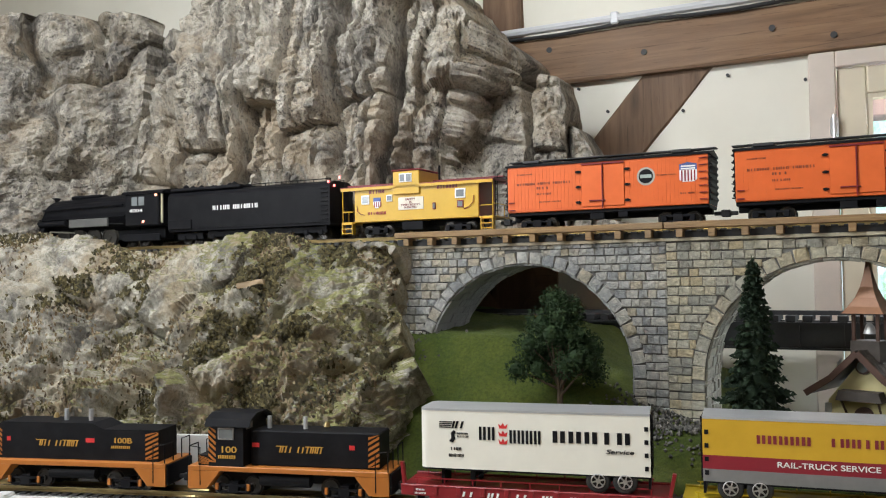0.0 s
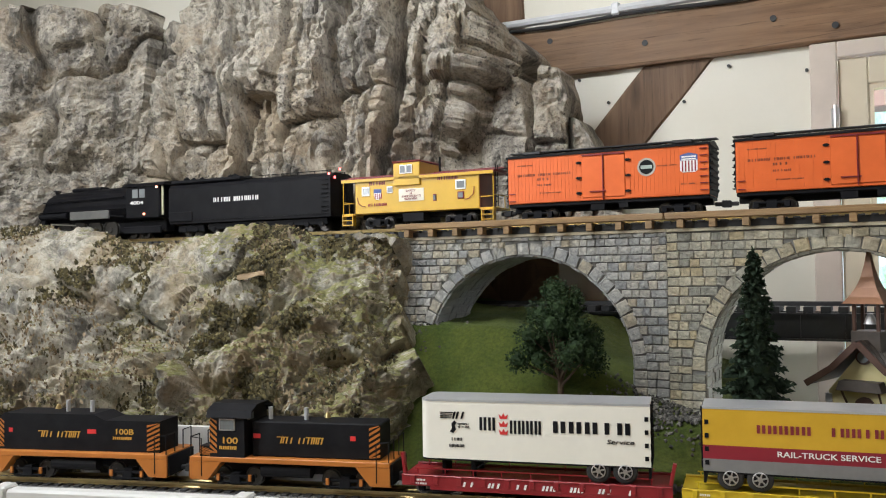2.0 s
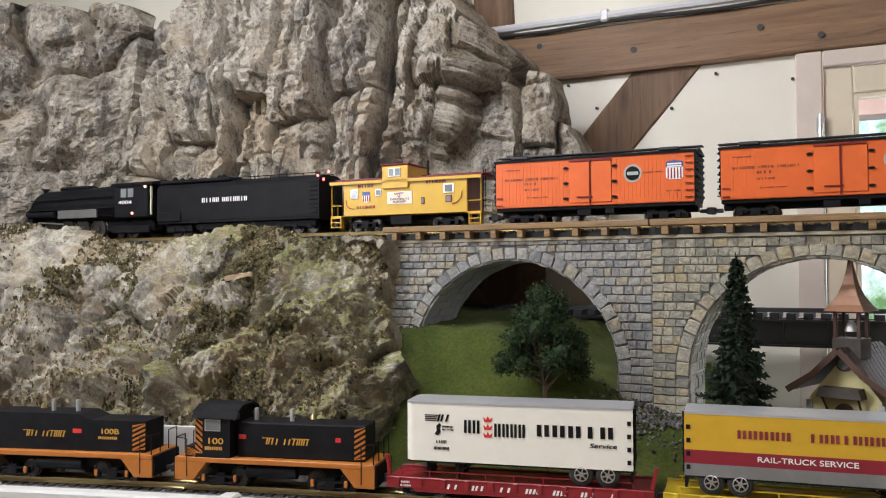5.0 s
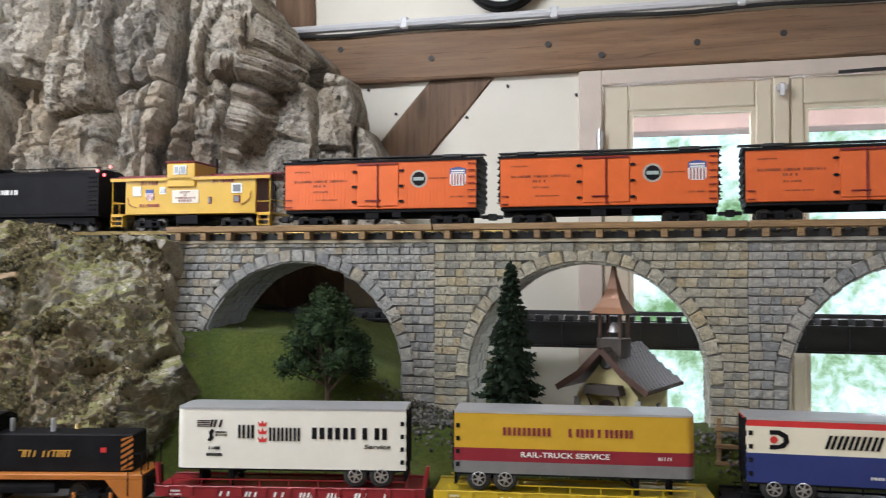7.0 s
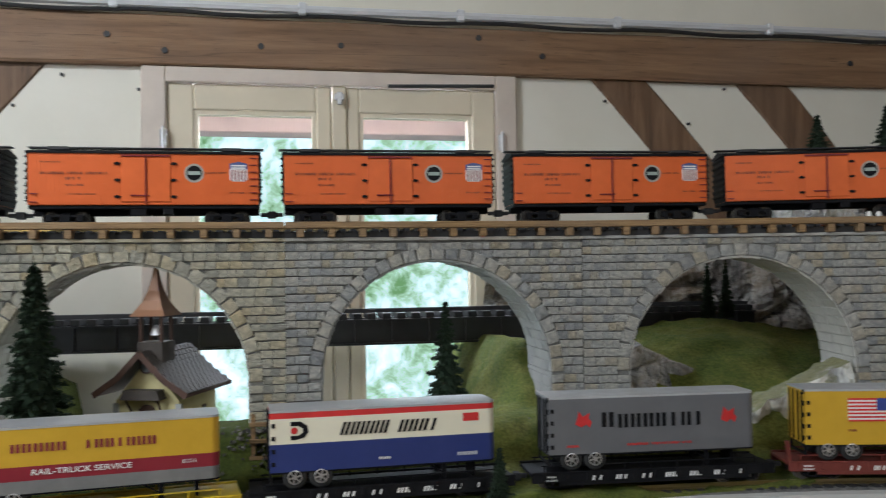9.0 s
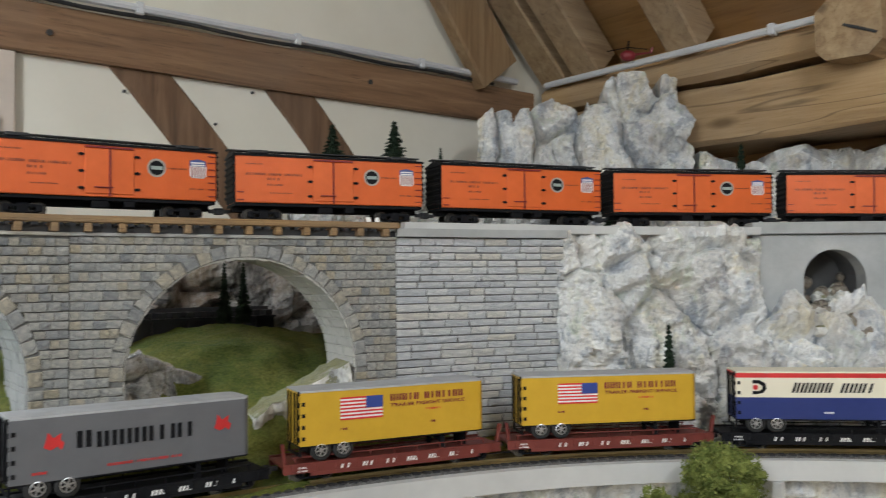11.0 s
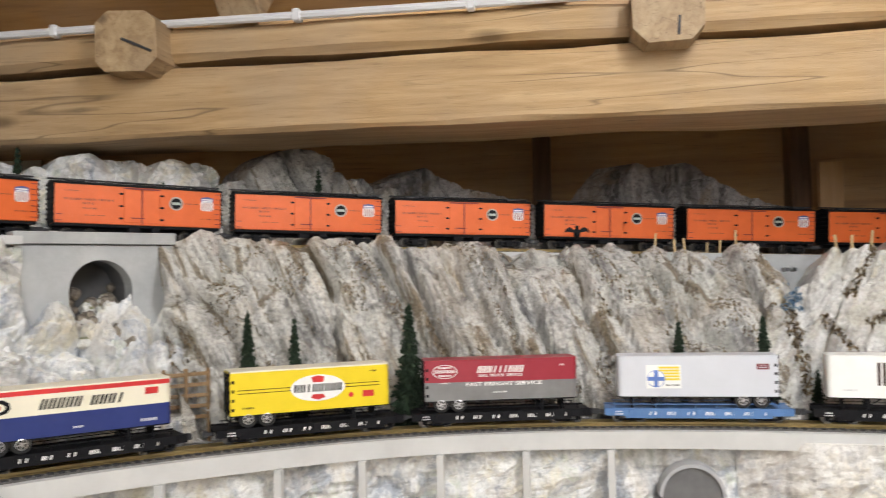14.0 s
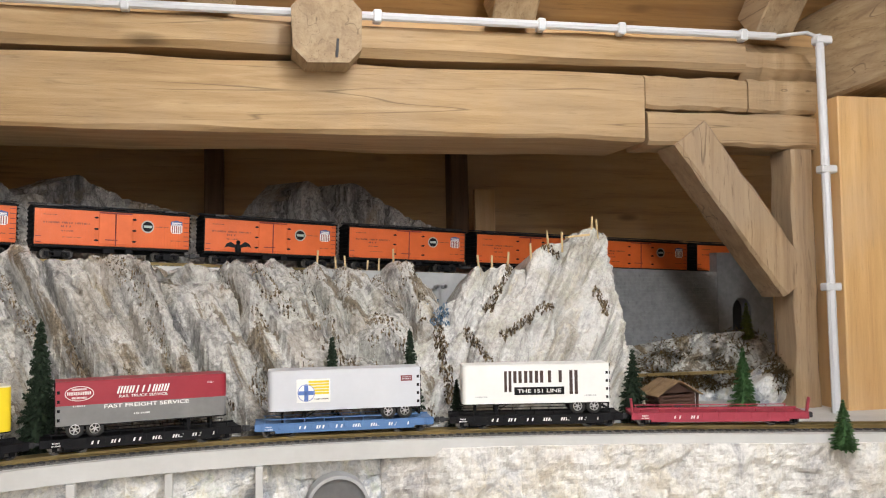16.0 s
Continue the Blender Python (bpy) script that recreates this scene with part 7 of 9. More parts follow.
def deco_nyc(th, y):
    ov = part("oval_mark", prism(oval(-0.142, 0.138, 0.031, 0.017), y - 0.0006, y), WHITE, th, "white oval outline emblem")
    part("oval_inner", prism(oval(-0.142, 0.138, 0.0295, 0.0155), y - 0.0010, y - 0.0004), RED_TRAILER, ov)
    for z, w, n in ((0.1455, 0.016, 7), (0.135, 0.026, 7), (0.126, 0.016, 6)):
        lettering("oval_bars", (n,), -0.142 - w, -0.142 + w, z, z + (0.0075 if n == 7 and w > 0.02 else 0.0045), y - 0.0010, WHITE, ov, 0, 0.72, 3)
    lettering("wordmark", (9,), -0.062, 0.055, 0.133, 0.150, y, WHITE, th, 0.3, 0.62, 71)
    text("writing", "RAIL TRUCK SERVICE", -0.057, 0.1235, 0.0065, y - 0.0003, WHITE, th, 0.108)
    text("writing", "FAST FREIGHT SERVICE", -0.090, 0.1015, 0.0085, y - 0.0003, WHITE, th, 0.190)
    lettering("small_writing", (3, 5), -0.024, 0.012, 0.083, 0.087, y, WHITE, th, seed=2)
    lettering("small_writing", (5,), 0.145, 0.160, 0.146, 0.150, y, WHITE, th, seed=2)
    lettering("small_writing", (6,), -0.156, -0.128, 0.108, 0.111, y, WHITE, th, seed=2)


def deco_sf(th, y):
    pn = part("emblem_panel", boxes((-0.122, -0.038, y - 0.0004, y, 0.086, 0.144)), WHITE, th, "white panel with a blue cross emblem and yellow bars")
    for k in range(5):
        part("emblem_bar", boxes((-0.092, -0.041, y - 0.0009, y - 0.0004, 0.106 + k * 0.0072, 0.1112 + k * 0.0072)), YELLOW, pn)
    part("emblem_ring", disc(bmesh.new(), -0.098, 0.110, 0.0215, y - 0.0008), FLAG_BLUE_L, pn)
    part("emblem_disc", disc(bmesh.new(), -0.098, 0.110, 0.0200, y - 0.0014), WHITE, pn)
    part("emblem_cross", boxes((-0.103, -0.093, y - 0.0026, y - 0.002, 0.0905, 0.1295), (-0.1175, -0.0785, y - 0.0026, y - 0.002, 0.105, 0.115)), FLAG_BLUE_L, pn)
    lettering("small_writing", (11,), -0.078, -0.042, 0.0925, 0.096, y - 0.0004, BLACK, pn, seed=2)
    tg = part("tag", boxes((0.142, 0.171, y - 0.0004, y, 0.132, 0.146)), MAROON, th, "dark red notice")
    lettering("small_writing", (7,), 0.145, 0.168, 0.1405, 0.1435, y - 0.0004, PALE_GREY, tg, seed=2)
    lettering("small_writing", (7,), 0.145, 0.168, 0.1355, 0.1385, y - 0.0004, PALE_GREY, tg, seed=3)


def deco_pr(th, y):
    lettering("wordmark", (1,), -0.082, -0.058, 0.096, 0.150, y, INK_DARK, th, 0, 0.55, 81)
    lettering("wordmark", (5,), -0.058, 0.082, 0.119, 0.150, y, INK_DARK, th, 0, 0.68, 82)
    lettering("wordmark", (1,), 0.088, 0.116, 0.088, 0.150, y, INK_DARK, th, 0, 0.75, 83)
    bd = part("band", boxes((-0.056, 0.074, y - 0.0006, y, 0.088, 0.108), bevel=0.0002), BLACK, th, "black band with white writing")
    text("writing", "THE 151 LINE", -0.048, 0.0935, 0.0095, y - 0.0010, WHITE, bd, 0.114)
    for x in (-0.142, 0.142):
        lettering("small_writing", (7,), x - 0.016, x + 0.016, 0.082, 0.086, y, GREY, th, seed=2)


RED_TRAILER = paint("wine_red_trailer_paint", (0.33, 0.022, 0.04), 0.4, dirt=0.08)
FLAG_BLUE_L = paint("emblem_blue", (0.10, 0.20, 0.55), 0.5)
INK_DARK = paint("dark_brown_ink", (0.05, 0.025, 0.02), 0.5)
GREY_BODY = paint("trailer_skirt_grey", (0.20, 0.20, 0.20), 0.45)
CARS = [
    (2.160, RED, "red", [(1, CREAM_WHITE := paint("ivory_white_trailer_paint", (0.84, 0.82, 0.74), 0.35, dirt=0.04))], SILVER, "ivory white highway trailer with bold black lettering bars", 1, deco_white, True),
    # darker copy of the yellow: the shade on this flat car is in its paint
    (2.627, YELLOW_CAR := paint("shaded_yellow_paint", (0.60, 0.42, 0.015), 0.45, dirt=0.14), "yellow", [(0.20, GREY_BODY), (0.42, RED_BROWN_BAND), (1, YELLOW_UP)], SILVER, "golden yellow trailer with crimson band and grey skirt", -1, deco_up, False),
    (3.093, BLACK, "black", [(0.47, NAVY), (0.90, CREAM), (1, INK_RED)], SILVER, "cream and navy blue trailer with a red top stripe", -1, deco_wp, False),
    (3.578, BLACK, "black", [(1, DULL_GREY)], GREY, "dull grey trailer with black lettering bars and red emblems", -1, deco_gas, True),
    (4.064, REDBROWN, "oxide red", [(1, YELLOW_UP)], GREY, "golden yellow trailer with a flag and dark red writing", -1, deco_flag, True),
    (4.544, REDBROWN, "oxide red", [(1, YELLOW_UP)], GREY, "golden yellow trailer with a flag and dark red writing", -1, deco_flag, True),
    (5.022, BLACK, "black", [(0.47, NAVY), (0.90, CREAM), (1, INK_RED)], CREAM, "cream and navy blue trailer with a red top stripe", -1, deco_wp, False),
    (5.544, BLACK, "black", [(1, YELLOW)], CREAM, "bright yellow trailer with a white oval emblem", -1, deco_oil, False),
    (6.028, BLACK, "black", [(0.47, GREY_BODY), (1, RED_TRAILER)], RED_TRAILER, "wine red over grey trailer with white writing", -1, deco_nyc, True),
    (6.521, LIGHTBLUE, "light blue", [(1, PALE_GREY)], PALE_GREY, "pale grey trailer with a blue cross emblem", 1, deco_sf, False),
    (7.020, BLACK, "black", [(1, WHITE)], WHITE, "white trailer with large dark brown lettering bars", 1, deco_pr, True),
]
for s, mt, word, bands, roof, label, rear, deco, posts in CARS:
    m = LOW.seat(s, z_low)
    flat_car(m, mt, word + " flat car carrying a highway trailer", posts=posts and mt is not BLACK)
    trailer(m, bands, roof, label, rear, deco)
flat_car(LOW.seat(7.496, z_low), SALMON, "faded red empty flat car with end posts", initials=(2, 2), posts=True)


# ---- the two switchers
def stripes(x0, x1, z0, z1, y, parent, lean=1):
    """Slanting orange warning stripes on a panel facing -y."""
    bm = bmesh.new()
    n = 6
    h = (z1 - z0)
    for k in range(-1, n + 1):
        za = z0 + h * k / n
        quad = [(x0, za), (x1, za + lean * 0.012), (x1, za + lean * 0.012 + h / n * 0.5), (x0, za + h / n * 0.5)]
        quad = [(x, min(max(z, z0), z1)) for x, z in quad]
        if max(q[1] for q in quad) - min(q[1] for q in quad) < 0.002:
            continue
        vs = [bm.verts.new((x, y, z)) for x, z in quad]
        ws = [bm.verts.new((x, y + 0.0008, z)) for x, z in quad]
        bm.faces.new(vs)
        for i in range(4):
            bm.faces.new((vs[i], vs[(i + 1) % 4], ws[(i + 1) % 4], ws[i]))
    bmesh.ops.recalc_face_normals(bm, faces=bm.faces)
    part("warning_stripes", bm, ENGINE_ORANGE, parent)


def switcher(m, cab, label):
    th = thing("diesel_switcher", label, "locomotive", "diesel switchers", m)
    hx, hy = 0.190, 0.046
    part("walkway", boxes((-hx, hx, -hy - 0.004, hy + 0.004, 0.046, 0.055), bevel=0.001), ENGINE_ORANGE, th, "orange walkway edge")
    for sx in (-1, 1):
        x0, x1 = sx * hx, sx * (hx - 0.032)
        bm = prism([(x0, 0.014), (x0, 0.046), (sx * (hx - 0.062), 0.046), (sx * (hx - 0.036), 0.014)], -hy - 0.004, hy + 0.004)
        part("step_well", bm, ENGINE_ORANGE, th)
        part("bumper_beam", boxes((min(x0, x0 + sx * 0.004), max(x0, x0 + sx * 0.004), -hy, hy, 0.016, 0.052)), BLACK, th)
        xr = x0 - sx * 0.002
        for yy in (-0.048, -0.016, 0.016, 0.048):
            part("rail_post", cyl(bmesh.new(), (xr, yy, 0.055), (xr, yy, 0.090), 0.0011, seg=6), BLACK, th)
        for ya, yb in ((-0.048, -0.016), (0.016, 0.048)):
            part("handrail", cyl(bmesh.new(), (xr, ya, 0.090), (xr, yb, 0.090), 0.0011, seg=6), BLACK, th)
        part("grab_rail", tube([(x0 - sx * 0.024, -0.050, 0.02), (x0 - sx * 0.024, -0.050, 0.088), (xr, -0.048, 0.090)], 0.0011, 6), BLACK, th)
        coupler(th, x0)
        truck(th, sx * 0.105, 0.062, 0.017, BLACK, WHEEL_DARK, 0.038)
        for dx in (-0.031, 0.031):
            part("axle_box", boxes((sx * 0.105 + dx - 0.003, sx * 0.105 + dx + 0.003, -0.046, -0.042, 0.012, 0.024), bevel=0.0006), ENGINE_ORANGE, th, "orange axle box cover")
    part("fuel_tank", cyl(bmesh.new(), (-0.055, -0.030, 0.030), (0.04, -0.030, 0.030), 0.011, seg=14), BLACK, th)
    part("underframe", boxes((-hx + 0.03, hx - 0.03, -0.02, 0.02, 0.024, 0.046)), BLACK, th)
    if cab:
        hood = part("hood", boxes((-0.075, 0.168, -0.032, 0.032, 0.055, 0.118), bevel=0.002), BLACK, th)
        prof = [(-0.048, 0.055), (-0.048, 0.128), (-0.042, 0.137), (-0.022, 0.145), (0.022, 0.145), (0.042, 0.137), (0.048, 0.128), (0.048, 0.055)]
        bm = prism(prof, 0.082, 0.150)
        bm.transform(Matrix.Rotation(radians(90), 4, "Z"))
        cb = part("cab", bm, BLACK, th)
        bm = prism([(-0.052, 0.126), (-0.045, 0.139), (-0.023, 0.148), (0.023, 0.148), (0.045, 0.139), (0.052, 0.126), (0.045, 0.135), (0.022, 0.1435), (-0.022, 0.1435), (-0.045, 0.135)], 0.068, 0.156)
        bm.transform(Matrix.Rotation(radians(90), 4, "Z"))
        part("cab_roof", bm, BLACK, cb)
        fr = part("window_frame", boxes((-0.131, -0.100, -0.0495, -0.0478, 0.103, 0.124)), METAL, cb)
        part("pane", boxes((-0.129, -0.102, -0.0500, -0.0496, 0.105, 0.122)), PANE_DARK, fr)
        part("awning", boxes((-0.136, -0.096, -0.056, -0.047, 0.1255, 0.1275)), BLACK, cb)
        fr = part("window_frame", boxes((-0.0822, -0.080, -0.042, -0.012, 0.119, 0.136)), BLACK, cb)
        part("pane", boxes((-0.0802, -0.0796, -0.040, -0.014, 0.1205, 0.1345)), PANE_DARK, fr)
        stripes(-0.150, -0.136, 0.062, 0.126, -0.0488, th, -1)
        stripes(-0.170, -0.136, 0.056, 0.074, -0.0475, th, -1)
        part("nose_box", boxes((-0.172, -0.150, -0.046, 0.046, 0.055, 0.074), bevel=0.001), BLACK, th)
        stripes(0.148, 0.168, 0.058, 0.116, -0.0328, th, 1)
        text("number", "100", -0.128, 0.080, 0.011, -0.0484, GOLD, th, 0.029)
        lettering("initials", (5,), -0.131, -0.096, 0.069, 0.075, -0.0480, GOLD, th, 0, 0.7, 4)
        word_x, tags = -0.020, ((-0.065, 0.014), (0.118, 0.010))
        pipes = (-0.050, 0.020)
    else:
        prof = [(-0.172, 0.055), (-0.172, 0.116), (-0.160, 0.124), (0.030, 0.124), (0.056, 0.113), (0.168, 0.113), (0.168, 0.055)]
        part("hood", prism(prof, -0.034, 0.034), BLACK, th)
        stripes(-0.172, -0.160, 0.060, 0.116, -0.0348, th, -1)
        stripes(0.142, 0.168, 0.058, 0.110, -0.0348, th, 1)
        text("number", "100B", 0.075, 0.088, 0.010, -0.0346, GOLD, th, 0.036)
        lettering("initials", (5,), 0.072, 0.112, 0.078, 0.083, -0.0342, GOLD, th, 0, 0.7, 4)
        word_x, tags = -0.080, ((-0.145, 0.008), (0.028, 0.018))
        pipes = (-0.042, 0.010)
    yy = -0.0322 if cab else -0.0342
    lettering("wordmark", (3, 6), word_x, word_x + 0.084, 0.080, 0.0905, yy, GOLD, th, 0.25, 0.62, 5)
    part("wordmark_bar", boxes((word_x - 0.006, word_x + 0.016, yy - 0.0006, yy, 0.0905, 0.0918), (word_x + 0.05, word_x + 0.084, yy - 0.0006, yy, 0.0905, 0.0918)), GOLD, th)
    for x, w in tags:
        part("red_tag", boxes((x - w / 2, x + w / 2, yy - 0.0006, yy, 0.088, 0.096)), INK_RED, th)
    for x in pipes:
        top = 0.118 if cab else 0.124
        part("exhaust_stack", cyl(bmesh.new(), (x, -0.004, top - 0.006), (x, -0.004, top + 0.022), 0.0042, seg=12), SILVER, th, "silver exhaust stack")
    part("bell", lathe([(0.0, 0.0), (0.006, 0.0), (0.0045, 0.006), (0.003, 0.009), (0.0, 0.010)], 12), RAIL, th, "brass bell").location = (0.055 if cab else -0.075, 0.012, 0.120 if cab else 0.126)


switcher(LOW.seat(1.722, z_low, 0.22), True, "black and orange diesel switcher with a rounded cab")
switcher(LOW.seat(1.294, z_low, 0.22), False, "black and orange cabless diesel booster with silver stacks")


# ---------------------------------------------------------------- trees
def leaf_tri(bm, p, d, side, length, width):
    a = bm.verts.new(p - side * width)
    b = bm.verts.new(p + side * width)
    c = bm.verts.new(p + d * length)
    bm.faces.new((a, b, c))


def spruce_meshes(seed, whorls=24, full=0.23):
    """Trunk and crown of a bottle-brush spruce one metre tall."""
    r = random.Random(seed)
    tr = bmesh.new()
    cyl(tr, (0, 0, -0.02), (0, 0, 0.97), 0.018, 0.003, seg=7)
    cr = bmesh.new()
    for k in range(whorls):
        f = k / (whorls - 1)
        z = 0.06 + 0.90 * f
        rad = full * (1 - f) ** 0.85 * r.uniform(0.8, 1.12) + 0.012
        n = int(13 - 6 * f)
        off = r.uniform(0, 6.28)
        for i in range(n):
            a = off + 2 * math.pi * i / n + r.uniform(-0.2, 0.2)
            L = rad * r.uniform(0.72, 1.12)
            d = Vector((math.cos(a), math.sin(a), r.uniform(-0.42, -0.05)))
            d.normalize()
            side = Vector((-math.sin(a), math.cos(a), 0))
            o = Vector((0, 0, z + r.uniform(-0.012, 0.012)))
            m = max(3, int(L / 0.026))
            for j in range(m):
                u = (j + 0.6) / m
                p = o + d * (L * u)
                w = 0.075 * (1 - 0.45 * u) * (0.55 + 0.45 * (1 - f))
                for sg in (-1, 1):
                    leaf_tri(cr, p, (d * 0.8 + side * sg * r.uniform(0.5, 1.0) + Vector((0, 0, r.uniform(-0.35, 0.25)))).normalized(), (d * 0.5 + Vector((0, 0, 0.6))).normalized(), w * r.uniform(0.8, 1.3), 0.020)
                leaf_tri(cr, p, (d + Vector((0, 0, r.uniform(0.1, 0.6)))).normalized(), side, w, 0.024)
                leaf_tri(cr, p, (d + Vector((0, 0, r.uniform(-1.1, -0.3)))).normalized(), side, w, 0.024)
    cyl(cr, (0, 0, 0.08), (0, 0, 0.93), full * 0.55, 0.006, seg=14)
    for _ in range(14):
        a = r.uniform(0, 6.28)
        leaf_tri(cr, Vector((0, 0, 0.95 + r.uniform(-0.02, 0.03))), Vector((math.cos(a) * 0.4, math.sin(a) * 0.4, 1)).normalized(), Vector((-math.sin(a), math.cos(a), 0)), 0.035, 0.006)
    out = []
    for bm, nm in ((tr, "trunk"), (cr, "crown")):
        me = bpy.data.meshes.new(nm)
        bm.to_mesh(me)
        bm.free()
        out.append(me)
    return out


SPRUCES = [spruce_meshes(1), spruce_meshes(2), spruce_meshes(3, 20, 0.20), spruce_meshes(4, 22, 0.28)]
SPRUCE_SHARED = {}


def spruce(x, y, z, h, kind=0, leaf=None, label="dark green model spruce with dense needles", wide=1.0, turn=0.0):
    leaf = leaf or LEAF
    th = thing("spruce", label, "tree", "model spruces", pose(x, y, z, 0, 0, turn))
    key = (kind, leaf.name)
    if key not in SPRUCE_SHARED:
        tr, cr = SPRUCES[kind][0].copy(), SPRUCES[kind][1].copy()
        tr.materials.append(BARK)
        cr.materials.append(leaf)
        SPRUCE_SHARED[key] = tr, cr
    for nm, me in zip(("trunk", "crown"), SPRUCE_SHARED[key]):
        ob = new(nm, me)
        ob.parent = th
        ob.scale = (h * wide, h * wide, h)
    return th


def clump(bm, c, r, rnd, n, fine=1.0):
    """Leaf flakes scattered through a ball."""
    for _ in range(n):
        d = Vector((rnd.gauss(0, 1), rnd.gauss(0, 1), rnd.gauss(0, 1))).normalized()
        p = c + d * r * rnd.uniform(0.55, 1.0)
        s = Vector((rnd.gauss(0, 1), rnd.gauss(0, 1), rnd.gauss(0, 1))).normalized()
        leaf_tri(bm, p, (d + s * 0.8).normalized(), d.cross(s).normalized(), fine * rnd.uniform(0.006, 0.012), fine * rnd.uniform(0.003, 0.006))


def bushy(name, label, x, y, z, trunk_h, spread, height, n, leaf, seed, cat="tree", flakes=160, ball=0.032, fine=1.0):
    rnd = random.Random(seed)
    th = thing(name, label, cat, "", pose(x, y, z))
    bm = bmesh.new()
    cyl(bm, (0, 0, -0.02), (0, 0.003, trunk_h), 0.008, 0.005, seg=8)
    cr = bmesh.new()
    for k in range(n):
        f = rnd.uniform(0, 1)
        a = rnd.uniform(0, 6.28)
        rr = spread * math.sqrt(rnd.uniform(0.0, 1)) * (1 - 0.75 * f ** 1.5)
        c = Vector((rr * math.cos(a), rr * math.sin(a) * 0.8, trunk_h + height * f - 0.25 * height * (rr / spread)))
        clump(cr, c, ball * rnd.uniform(0.7, 1.15), rnd, flakes, fine)
        bmesh.ops.create_icosphere(cr, subdivisions=1, radius=ball * 0.55, matrix=Matrix.Translation(c))
        cyl(bm, (0, 0, trunk_h * rnd.uniform(0.6, 0.98)), c, 0.003, 0.0012, seg=5)
    part("trunk", bm, BARK, th)
    part("crown", cr, leaf, th)
    return th


spruce(0.027, 1.705, 1.245, 0.340, 0, wide=0.95)
bushy("broadleaf_tree", "dark green broadleaf model tree with a thin trunk", -0.325, 1.66, 1.225, 0.155, 0.090, 0.135, 36, LEAF_D, 5, "tree", 330, 0.030, 0.55)
spruce(0.80, 1.90, 1.25, 0.245, 3, wide=0.75)
spruce(0.80, 1.455, 1.13, 0.140, 1, wide=0.95, label="small dark spruce at the front edge of the lower track")
spruce(1.545, 2.15, 1.425, 0.155, 2, wide=0.7)
spruce(1.597, 2.15, 1.425, 0.155, 2, wide=0.7, turn=40)
for s, o, z0, h, k, w in ((4.735, 0.13, 1.20, 0.225, 2, 0.65), (5.43, 0.13, 1.15, 0.315, 0, 0.62), (5.545, 0.14, 1.15, 0.295, 1, 0.55), (5.815, 0.085, 1.15, 0.325, 0, 0.75),
                       (6.50, 0.13, 1.16, 0.250, 1, 0.70), (6.705, 0.12, 1.16, 0.265, 0, 0.70), (6.825, 0.085, 1.15, 0.135, 1, 0.85), (7.31, 0.14, 1.15, 0.205, 3, 0.85)):
    p = LOW.side(s, o)
    spruce(p.x, p.y, z0, h, k, wide=w, turn=s * 90)
spruce(3.12, -1.55, 1.13, 0.210, 3, LEAF_B, "bright green spruce behind the empty flat car", 0.8)
spruce(3.50, -1.80, 1.27, 0.20, 3, LEAF_O, "faded yellowish spruce before the arched niche", 0.75)
spruce(2.62, -1.52, 1.115, 0.125, 3, LEAF_B, "small green spruce on the white rock", 1.0)
for x, y, z0, h, k in ((1.985, 2.02, 1.78, 0.19, 3), (1.785, 2.02, 1.76, 0.18, 3), (2.15, 2.02, 1.78, 0.13, 2), (2.53, 1.86, 1.64, 0.19, 2), (2.63, 1.80, 1.64, 0.19, 2), (2.97, 1.56, 1.64, 0.30, 2),
                       (3.18, 1.22, 1.63, 0.22, 2), (3.42, 0.80, 1.62, 0.28, 2)):
    spruce(x, y, z0, h, k, label="small dark spruce above the upper track", wide=1.05 if k == 3 else 0.65)
bushy("olive_bush", "olive green foam bush before the lower track", 2.10, 1.10, 1.03, 0.05, 0.14, 0.11, 44, LEAF_O, 8, "bush", 300, 0.030, 0.6)
bushy("olive_bush", "small olive green foam bush below the track", 1.98, 1.16, 1.02, 0.05, 0.04, 0.05, 8, LEAF_O, 9, "bush", 150, 0.024)


# ---------------------------------------------------------------- chapel and cabin
CHAPEL = mat("yellow_render", 0.85)
colour(CHAPEL, ramp(CHAPEL, noise_tex(CHAPEL, 14, 5), [(0.3, (0.52, 0.45, 0.22)), (0.7, (0.66, 0.59, 0.33))]))
SHINGLE = paint("brown_shingle", (0.060, 0.048, 0.040), 0.72, dirt=0.4)
COPPER = paint("copper_brown_spire", (0.22, 0.09, 0.035), 0.4, 0.2)
BROWN = paint("dark_stained_wood", (0.07, 0.03, 0.018), 0.6)


